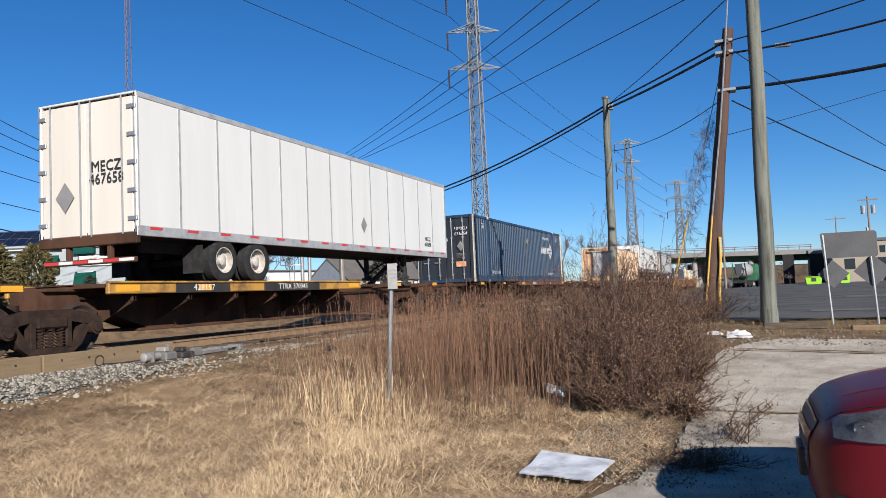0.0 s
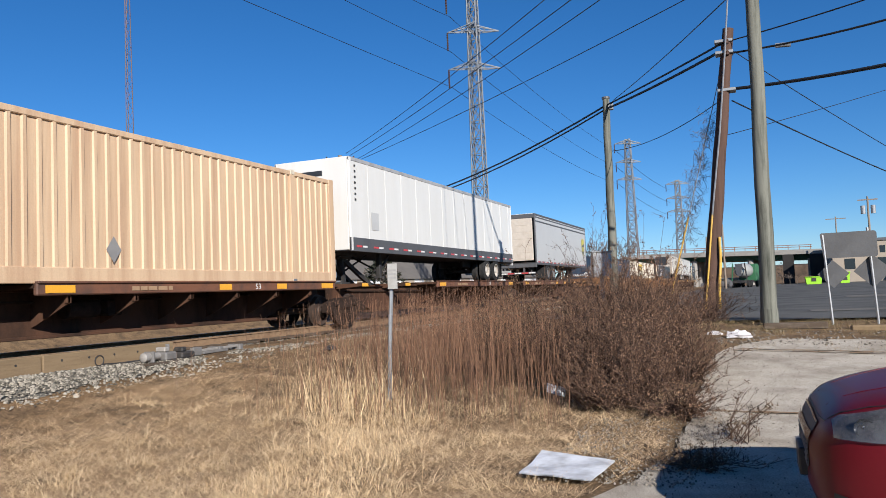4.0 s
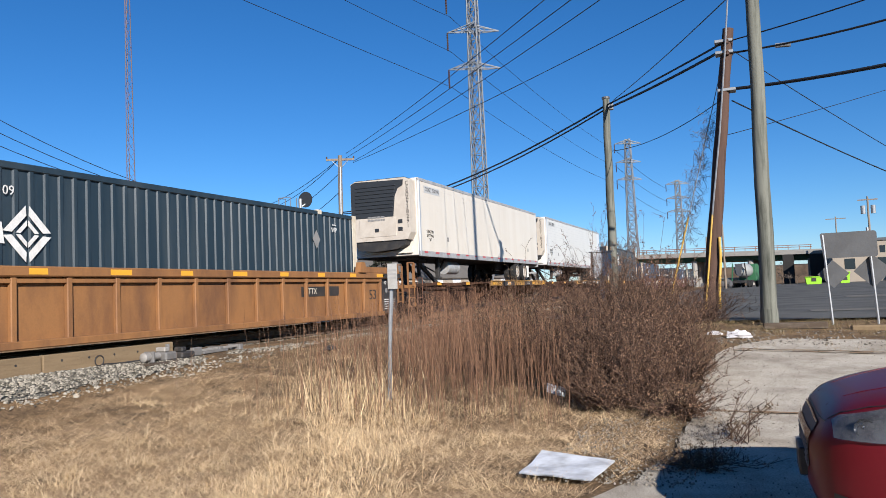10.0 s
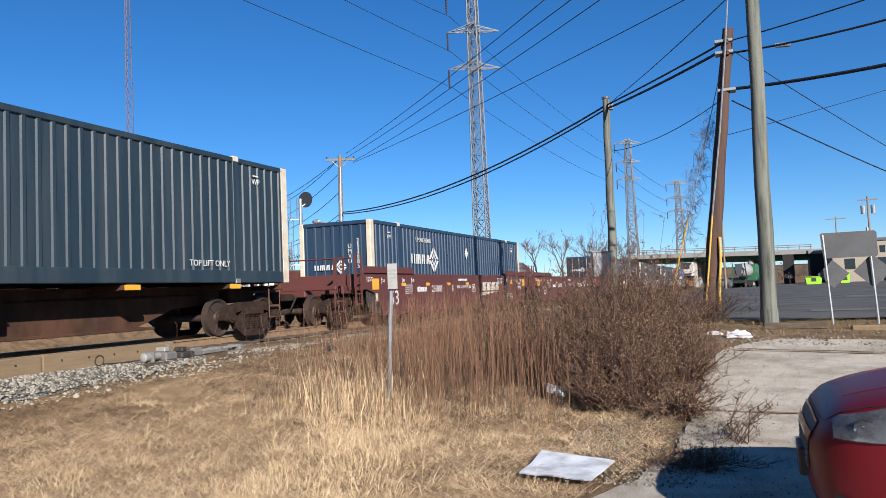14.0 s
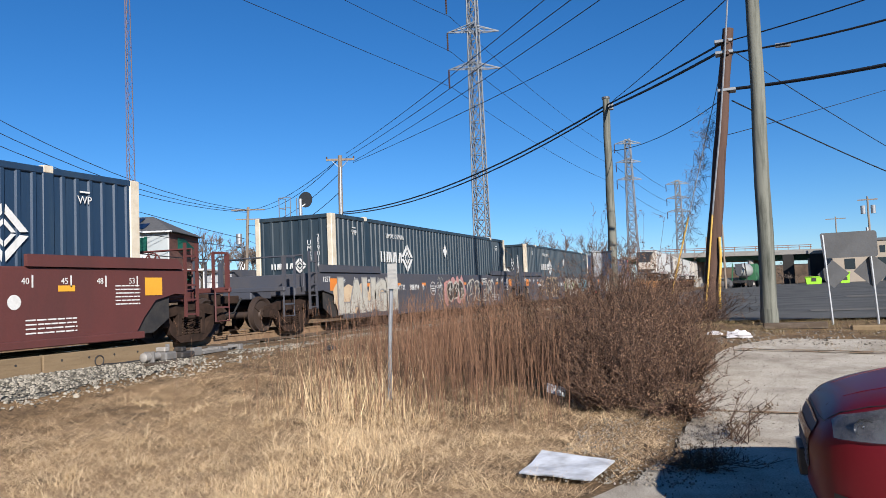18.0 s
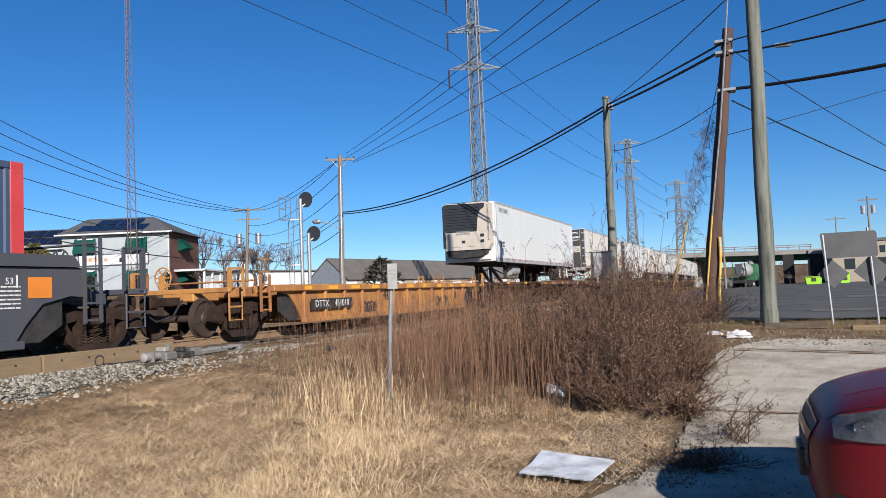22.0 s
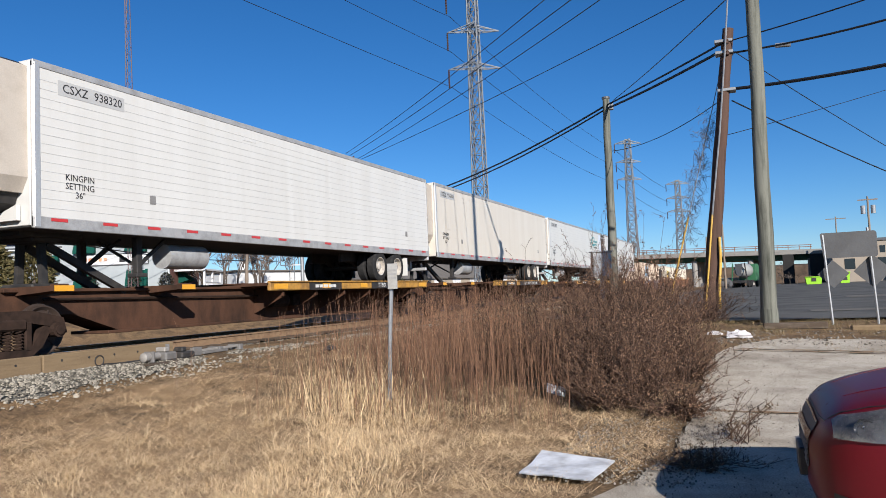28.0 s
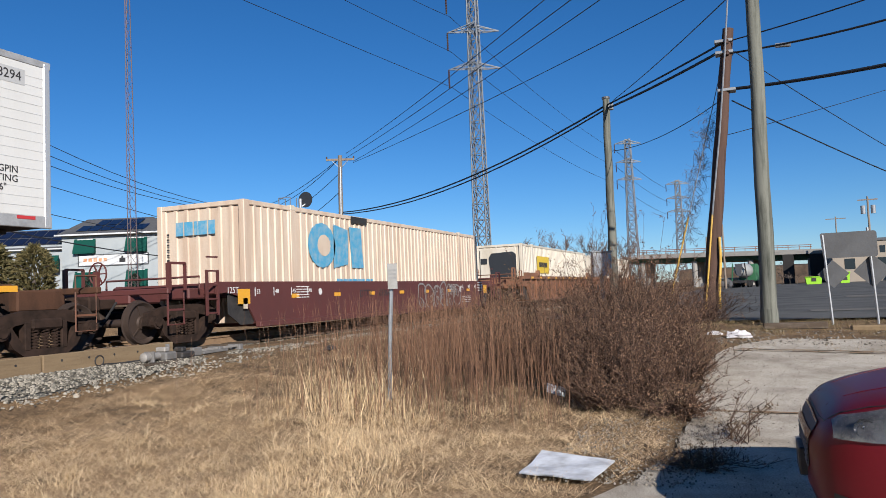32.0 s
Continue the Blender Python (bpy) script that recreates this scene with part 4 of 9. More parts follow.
# ---- houses and the far side ----
def build_house():
    h = thing("house", "white two-storey house with green awnings and solar panels", "house", pose(59.2, 53.2, 0, 0, 0, 112.1))
    # local x runs along the front to the far corner, local y away from the viewer
    W, Dp, z0, ze = 10.6, 9.0, 2.3, 8.85
    part("front_wall", Shape().box(0, -0.15, z0, W, 0.0, ze - 0.1), "stucco", h)
    part("side_wall", Shape().box(-0.02, -Dp, z0, 0.15, -0.16, ze - 0.1), "brick", h, "red brick side wall")
    part("core", Shape().box(0.16, -Dp + 0.02, z0, W - 0.02, -0.16, ze - 0.12), "brick", h)
    ov = 0.5
    rf = Shape()
    r0, r1 = 3.2, W - 0.5
    rf.add([(-ov, ov, ze - 0.05), (W + ov, ov, ze - 0.05), (W + ov, -Dp - ov, ze - 0.05), (-ov, -Dp - ov, ze - 0.05), (r0, -Dp / 2, ze + 2.0), (r1, -Dp / 2, ze + 2.0)], [(0, 1, 5, 4), (1, 2, 5), (2, 3, 4, 5), (3, 0, 4), (0, 3, 2, 1)])
    part("roof", rf, "shingle", h)
    part("gutter", Shape().box(-ov, ov - 0.02, ze - 0.14, W + ov, ov + 0.1, ze + 0.02, 0.02), "trim", h)
    part("downpipe", Shape().box(0.0, 0.02, z0, 0.08, 0.1, ze - 0.1), "trim", h)
    for k in range(6):
        for j in range(2):
            if j == 1 and k in (0, 5):
                continue
            x0 = 2.6 + k * 1.15
            t0 = 0.18 + j * 0.36
            t1 = t0 + 0.33
            def rp(x, t):
                return (x, ov - (Dp / 2 + ov) * t, ze - 0.05 + 2.05 * t + 0.07)
            s = Shape().add([rp(x0, t0), rp(x0 + 1.05, t0), rp(x0 + 1.05, t1), rp(x0, t1)], [(0, 1, 2, 3)])
            part("solar_panel", s, "solar", h)
    for x in (3.2, 8.3):
        for zc, hh in ((7.55, 1.5), (4.25, 1.7)):
            w = part("window", Shape().box(x - 0.7, -0.02, zc - hh / 2, x + 0.7, 0.03, zc + hh / 2, 0.01), "window", h)
            part("frame", Shape().box(x - 0.78, 0.0, zc - hh / 2 - 0.08, x + 0.78, 0.05, zc - hh / 2, 0.01).box(x - 0.78, 0.0, zc + hh / 2, x + 0.78, 0.05, zc + hh / 2 + 0.08, 0.01), "trim", w)
            aw = Shape().prism([(0.0, zc + hh / 2 + 0.1), (0.5, zc - hh * 0.3), (0.5, zc - hh * 0.42), (0.47, zc - hh * 0.3), (0.0, zc + hh / 2 + 0.04)], "x", x - 1.05, x + 1.05)
            aw.prism([(0.0, zc + hh / 2 + 0.1), (0.5, zc - hh * 0.42), (0.0, zc - hh * 0.42)], "x", x - 1.05, x - 1.03)
            aw.prism([(0.0, zc + hh / 2 + 0.1), (0.5, zc - hh * 0.42), (0.0, zc - hh * 0.42)], "x", x + 1.03, x + 1.05)
            part("awning", aw, "awning", h, "dark green canvas awning")
    sgn = part("sign_board", Shape().box(2.1, 0.0, 5.75, 8.9, 0.08, 6.75, 0.02), "trim", h, "long white sign board")
    for x0, x1, za, zb in ((2.0, 9.0, 6.75, 6.83), (2.0, 9.0, 5.67, 5.75), (2.0, 2.1, 5.75, 6.75), (8.9, 9.0, 5.75, 6.75)):
        part("sign_frame", Shape().box(x0, 0.0, za, x1, 0.1, zb), "dark_grey", sgn)
    s = Shape()
    for k in range(5):
        s.box(6.1 + k * 0.5, 0.081, 6.1, 6.45 + k * 0.5, 0.085, 6.45)
    part("marking", s, "orange_ink", sgn)
    part("marking", Shape().box(4.3, 0.081, 5.95, 4.9, 0.086, 6.4).box(4.5, 0.081, 6.4, 4.7, 0.086, 6.6), "black_ink", sgn)
    # lower wing to the left
    wg = Shape().box(W + 0.02, -8.0, z0, W + 9.0, -0.6, 8.0)
    part("wing_wall", wg, "stucco", h)
    r = Shape().add([(W - 0.2, -0.2, 7.6), (W + 9.4, -0.2, 7.6), (W + 9.4, -8.4, 7.6), (W - 0.2, -8.4, 7.6), (W - 0.2, -4.2, 9.9), (W + 9.4, -4.2, 9.9)], [(0, 1, 5, 4), (2, 3, 4, 5), (0, 4, 3), (1, 2, 5), (0, 3, 2, 1)])
    part("wing_roof", r, "shingle", h)
    for k in range(7):
        for j in range(2):
            x0 = W + 1.0 + k * 1.15
            def rq(x, t):
                return (x, -0.2 - 4.0 * t, 7.6 + 2.3 * t + 0.07)
            part("solar_panel", Shape().add([rq(x0, 0.2 + j * 0.38), rq(x0 + 1.05, 0.2 + j * 0.38), rq(x0 + 1.05, 0.54 + j * 0.38), rq(x0, 0.54 + j * 0.38)], [(0, 1, 2, 3)]), "solar", h)
    part("gutter", Shape().box(W - 0.2, -0.22, 7.5, W + 9.4, -0.1, 7.62, 0.02), "trim", h)
    part("awning", Shape().prism([(0, 6.9), (1.0, 5.6), (0, 5.3)], "x", W + 0.3, W + 1.5), "awning", h, "torn green awning")
    part("porch_roof", Shape().box(W + 2.2, -0.6, 4.3, W + 5.0, 0.9, 4.5, 0.03), "shingle", h)
    part("vent", Shape().lathe([(0.25, 0), (0.35, 0.25), (0.3, 0.5), (0.1, 0.62)], (W - 0.3, -1.6, 9.0), "z", 10), "trim", h)
    # side porch
    pr = Shape().box(-3.2, -7.0, 4.85, -0.02, -1.2, 5.05, 0.02)
    part("side_porch", pr, "trim", h)
    ps = Shape()
    for yy in (-1.4, -4.0, -6.8):
        ps.box(-3.1, yy - 0.1, z0, -2.9, yy + 0.1, 4.85)
    for k in range(14):
        ps.box(-3.05, -6.8 + k * 0.4, 2.9, -3.0, -6.76 + k * 0.4, 3.7)
    ps.box(-3.08, -6.8, 3.66, -2.96, -1.4, 3.74)
    part("porch_rail", ps, "trim", h)
    for zc in (7.5, 4.2):
        part("awning", Shape().prism([(-0.02, zc + 0.9), (-1.0, zc - 0.2), (-0.02, zc - 0.5)], "y", -4.6, -2.4), "awning", h, "green canvas awning")
    # shed with long grey roof
    sh = thing("warehouse", "long low warehouse with a grey roof and blue-grey gable", "building", pose(83.4, 47.0, 0, 0, 0, -11.2))
    L = 54
    part("wall", Shape().box(0, 0, 1.6, L, 6, 4.1), "trim", sh)
    part("gable", Shape().prism([(0.0, 1.6), (0.0, 4.1), (3.0, 6.5), (6.0, 4.1), (6, 1.6)], "x", -0.1, 0.02), "blue_gable", sh)
    part("roof", Shape().prism([(-0.4, 3.9), (3.0, 6.65), (6.4, 3.9), (6.4, 3.75), (3.0, 6.45), (-0.4, 3.75)], "x", -0.2, L), "roof_grey", sh)
    for k in range(9):
        part("door", Shape().box(2 + k * 5, -0.05, 1.6, 4.6 + k * 5, 0.02, 3.8), "tan_wall", sh)
    wb = thing("depot", "low white depot building far behind the track", "building", pose(92, 62, 0, 0, 0, -18))
    part("wall", Shape().box(-8, 0, 1.8, 9, 9, 5.6), "trim", wb)
    part("roof", Shape().box(-8.3, -0.3, 5.6, 9.3, 9.3, 5.85, 0.05), "roof_grey", wb)
    st = thing("storage_tank", "white cylindrical tank far behind the track", "tank", pose(88, 66, 2))
    part("shell", Shape().cyl((0, 0, 0), (0, 0, 5.2), 0.55, n=16), "trim", st)


def build_bridge():
    b = thing("overpass", "highway overpass on green steel girders with concrete parapet", "bridge")
    A, B = Vector((178, 24.0, 7.0)), Vector((164, -70.0, 4.4))
    d = (B - A).normalized()
    n = Vector((-d.y, d.x, 0)).normalized() * -1
    def slab(name, off, z0, z1, thick, mat, a=A, e=B):
        s = Shape()
        p0, p1 = a + n * off, e + n * off
        q = [p0 + Vector((0, 0, z0)), p1 + Vector((0, 0, z0)), p1 + Vector((0, 0, z1)), p0 + Vector((0, 0, z1))]
        s.add(q + [w + n * thick for w in q], [(0, 1, 2, 3), (4, 5, 6, 7), (0, 1, 5, 4), (2, 3, 7, 6), (0, 3, 7, 4), (1, 2, 6, 5)])
        part(name, s, mat, b)
    slab("deck", 0, 0.2, 0.8, 12, "concrete")
    slab("parapet", -0.2, 0.5, 1.5, 0.3, "concrete")
    mid = A.lerp(B, 0.32)
    slab("girder", 0.3, -0.8, 0.2, 0.4, "girder", mid, B)
    slab("girder", 0.3, -0.8, 0.2, 0.4, "rusty_rail", A, mid)
    # abutments coloured black and sized to the shaded span under the deck
    slab("abutment", 11, -6.5, 0.2, 1.0, "deck_shade", A.lerp(B, 0.385), A.lerp(B, 0.46))
    slab("abutment", 11, -6.5, 0.2, 1.0, "deck_shade", A.lerp(B, 0.335), A.lerp(B, 0.355))
    slab("girder", 4.0, -0.7, 0.2, 0.4, "girder")
    slab("girder", 8.0, -0.7, 0.2, 0.4, "girder")
    for k in range(9):
        p = A.lerp(B, 0.04 + k * 0.115)
        s = Shape()
        for j in range(3):
            c = p + n * (2 + j * 4)
            s.cyl((c.x, c.y, -0.5), (c.x, c.y, c.z - 0.6), 0.55, n=10)
        part("pier", s, "concrete", b)
    fence = Shape()
    for k in range(46):
        p = A.lerp(B, k / 45)
        fence.beam(p + Vector((0, 0, 1.4)), p + Vector((0, 0, 2.4)), 0.12)
    fence.beam(A + Vector((0, 0, 2.4)), A.lerp(B, 0.38) + Vector((0, 0, 2.4)), 0.12)
    fence.beam(A + Vector((0, 0, 2.0)), A.lerp(B, 0.38) + Vector((0, 0, 2.0)), 0.12)
    part("railing", fence, "rusty_rail", b)
    bd = thing("tan_building", "tan flat-roofed commercial building beside the overpass", "building", pose(146, -13, 0))
    part("wall", Shape().box(0, -40, 0.2, 18, 0, 7.4), "tan_wall", bd)
    part("parapet", Shape().box(-0.2, -40.2, 7.4, 18.2, 0.2, 7.9, 0.05), "dark_grey", bd)
    for k in range(6):
        part("window", Shape().box(-0.05, -3.4 - k * 5, 2.8, 0.02, -1.8 - k * 5, 4.6), "window", bd)
        part("window", Shape().box(-0.05, -3.0 - k * 5, 5.4, 0.02, -2.2 - k * 5, 6.6), "window", bd)
    part("awning", Shape().prism([(-0.02, 3.4), (-2.2, 1.6), (-0.02, 1.6)], "y", -14, -9), "dark_grey", bd)
    # bank added so that brown, not sky, fills the openings under the deck
    bank = Shape().prism([(186, 0.0), (190, 4.6), (210, 5.2), (210, 0.0)], "y", -60, 16)
    solo("embankment", bank, surface("brown_bank", (0.14, 0.1, 0.07), 0.95, dirt=(0.06, 0.045, 0.035), amount=0.9, scale=0.4, grain=0.3), "brown scrub-covered bank behind the overpass", "embankment", kind="structure")
    # skips, lorry, odds
    for (x, y, w, hh) in ((121.9, -8.2, 1.9, 1.1), (124.1, -12.4, 1.1, 1.6)):
        sk = thing("skip", "lime green steel waste skip by the road", "skip", pose(x, y, ground_z(x, y) - 0.05), "lime skips")
        part("body", Shape().prism([(-w / 2, 0.1), (w / 2, 0.1), (w / 2 + 0.15, hh), (-w / 2 - 0.15, hh)], "x", -0.9, 0.9), "lime", sk)
        part("rim", Shape().box(-1.0, -w / 2 - 0.2, hh, 1.0, w / 2 + 0.2, hh + 0.1, 0.02), "lime", sk)
        part("pocket", Shape().box(-0.95, -0.3, 0.5, -0.9, 0.3, 1.0), "black_panel", sk)
    lo = thing("lorry", "white and green lorry with a drum standing by the overpass", "truck", pose(119, 0.35, ground_z(117, 0.9) + 0.03, 0, 0, -14))
    part("cab", Shape().prism([(-1.1, 0.9), (1.1, 0.9), (1.1, 2.9), (0.6, 3.3), (-1.1, 3.3)], "y", -1.15, 1.15), "truck_green", lo)
    part("windscreen", Shape().box(1.0, -1.0, 2.0, 1.12, 1.0, 2.8), "window", lo)
    part("drum", Shape().lathe([(0.5, -5.2), (0.85, -4.6), (1.05, -3.0), (1.0, -1.6), (0.7, -1.1)], (0, 0, 2.4), "x", 20), "truck_white", lo, smooth=True)
    for yy in (-1.0, 1.0):
        part("rear_frame", Shape().beam((-5.3, yy, 1.0), (-5.3, yy * 0.8, 3.4), 0.14).beam((-5.3, yy, 2.2), (-5.3, 0, 3.3), 0.1), "truck_green" if yy > 0 else "chassis", lo)
    part("chute", Shape().prism([(-0.5, 3.3), (0.5, 3.3), (0.25, 1.6), (-0.25, 1.6)], "x", -5.5, -5.3), "dark_grey", lo)
    part("chassis", Shape().box(-5.6, -0.9, 0.6, 1.1, 0.9, 1.0, 0.03), "chassis", lo)
    for x in (-4.6, -3.3, 0.2):
        for y in (-1.0, 1.0):
            part("wheel", Shape().cyl((x, y - 0.15, 0.5), (x, y + 0.15, 0.5), 0.5, n=16), "tyre", lo)
    for (x, y, c, lab) in ((112, 4.6, "dark_grey", "dark grey"), (120, 3.2, "grey_panel", "silver")):
        z = ground_z(x, y) + 0.02 if x < 160 else 6.6
        cr = thing("parked_car", lab + " car standing in the distance", "car", pose(x, y, z, 0, 0, 95), "distant cars")
        part("body", Shape().prism([(-2.1, 0.3), (2.1, 0.3), (2.1, 0.8), (1.2, 0.95), (0.6, 1.45), (-1.3, 1.45), (-2.0, 0.95)], "y", -0.85, 0.85), c, cr)
        part("side_window", Shape().box(-1.2, -0.87, 0.98, 0.6, 0.87, 1.35, 0.05), "window", cr)
        for xx in (-1.3, 1.3):
            for yy in (-0.8, 0.8):
                part("wheel", Shape().cyl((xx, yy - 0.1, 0.32), (xx, yy + 0.1, 0.32), 0.32, n=12), "tyre", cr)


build_house()
build_bridge()
# ---- the train ----
RAIL, MID = 0.83, 12.19
MOVING, ROLLING = [], []


def gone(t):
    """How far the train has come by t seconds."""
    return 15.587 * t - 0.00475 * t * t + 0.000683 * t ** 3


def rolling_stock(name, q, label, category, group):
    ob = thing(name, label, category, pose(q, MID, RAIL), group)
    MOVING.append((ob, q))
    return ob


def make_wheelset():
    s = Shape()
    s.cyl((0, -0.95, 0), (0, 0.95, 0), 0.085, n=10)
    for sg in (-1, 1):
        yy = sg * 0.7175
        a, b = (yy - 0.085, yy + 0.055) if sg < 0 else (yy + 0.085, yy - 0.055)
        s.lathe([(0.1, a - yy), (0.13, a - yy), (0.15, (a - yy) * 0.5), (0.34, (a - yy) * 0.35), (0.4, a - yy), (0.42, a - yy), (0.425, (b - yy) * 0.6), (0.46, (b - yy) * 0.7), (0.46, b - yy), (0.38, b - yy), (0.34, (b - yy) * 0.4), (0.15, (b - yy) * 0.6), (0.12, b - yy)], (0, yy, 0), "y", 28)
    # the cast ribs that show the turning
    for k in range(3):
        a = k * 2.0944
        for sg in (-1, 1):
            s.beam((0.13 * math.cos(a), sg * 0.765, 0.13 * math.sin(a)), (0.36 * math.cos(a), sg * 0.755, 0.36 * math.sin(a)), 0.03, 0.03)
    return s.mesh("wheelset", True)


def make_sideframe():
    s = Shape()
    top = [(-1.12, 0.3), (-1.05, 0.56), (-0.72, 0.64), (-0.4, 0.7), (0.4, 0.7), (0.72, 0.64), (1.05, 0.56), (1.12, 0.3), (0.95, 0.28), (0.8, 0.42), (0.36, 0.5), (-0.36, 0.5), (-0.8, 0.42), (-0.95, 0.28)]
    low = [(-0.82, 0.4), (-0.66, 0.44), (-0.42, 0.1), (-0.36, 0.06), (0.36, 0.06), (0.42, 0.1), (0.66, 0.44), (0.82, 0.4), (0.62, 0.08), (0.36, -0.1), (-0.36, -0.1), (-0.62, 0.08)]
    s.prism(top, "y", -0.07, 0.07)
    s.prism(low, "y", -0.07, 0.07)
    for sg in (-1, 1):
        s.box(sg * 0.36 - 0.06, -0.08, 0.04, sg * 0.36 + 0.06, 0.08, 0.52, 0.015)
        s.cyl((sg * 0.89, -0.16, 0.36), (sg * 0.89, 0.06, 0.36), 0.13, n=14)
        s.cyl((sg * 0.89, -0.19, 0.36), (sg * 0.89, -0.16, 0.36), 0.09, n=10)
    return s.mesh("sideframe", False)


def make_spring():
    s = Shape()
    s.tube([(0.068 * math.cos(k * 0.7854), 0.068 * math.sin(k * 0.7854), 0.06 + k * 0.0066) for k in range(49)], 0.017, 4)
    return s.mesh("spring", False)


WHEELSET, FRAME_ME, SPRING_ME = make_wheelset(), make_sideframe(), make_spring()
BOLSTER_ME = Shape().box(-0.3, -0.12, 0.38, 0.3, 0.3, 0.56, 0.03).mesh("bolster_end")


def truck_at(car, x):
    """A two-axle truck, with side frames, springs, bolster and two rolling wheelsets."""
    s = Shape().box(-0.25, -0.95, 0.42, 0.25, 0.95, 0.66, 0.05).cyl((0, 0, 0.6), (0, 0, 0.86), 0.2, n=14)
    bol = part("truck", s, "truck", car, at=pose(x, 0, 0))
    for sg in (-1, 1):
        part("side_frame", FRAME_ME, "truck", bol, at=pose(0, sg * 1.02, 0.06, 0, 0, 0 if sg < 0 else 180))
        part("bolster_end", BOLSTER_ME, "truck", bol, at=pose(0, sg * 1.02, 0.06, 0, 0, 0 if sg < 0 else 180))
        for k in (-0.2, 0.0, 0.2) if sg < 0 else ():
            part("spring", SPRING_ME, "truck", bol, at=pose(k, sg * 1.04, 0.06))
    for dx in (-0.89, 0.89):
        w = part("wheelset", WHEELSET, "wheel", bol, at=pose(dx, 0, 0.42))
        ROLLING.append((w, dx, x))
    return bol


def coupler(car, x, sg):
    s = Shape().box(min(x, x + sg * 0.9), -0.09, 0.72, max(x, x + sg * 0.9), 0.09, 0.92, 0.02)
    s.box(x + sg * 0.9 - 0.16, -0.16, 0.66, x + sg * 0.9 + 0.16, 0.16, 0.98, 0.05)
    part("coupler", s, "truck", car)
    h = Shape().tube([(x + sg * 0.2, -0.3, 0.85), (x + sg * 0.5, -0.3, 0.5), (x + sg * 0.95, -0.25, 0.4), (x + sg * 1.2, -0.2, 0.55)], 0.025, 6)
    part("air_hose", h, "tyre", car)


def hitch(car, x, sg):
    """A raised trailer hitch: two struts and a head plate, leaning back along the car."""
    s = Shape()
    for y in (-0.32, 0.32):
        s.beam((x, y, 1.2), (x, y * 0.8, 2.02), 0.13, 0.1)
        s.beam((x + sg * 1.9, y, 1.08), (x + sg * 0.1, y * 0.8, 1.95), 0.11, 0.13)
    s.box(x - 0.35, -0.45, 1.98, x + 0.35, 0.45, 2.1, 0.03)
    s.box(x - 0.3, -0.4, 1.02, x + 0.3, 0.4, 1.24, 0.03)
    part("hitch", s, "chassis", car, "raised trailer hitch with diagonal strut")


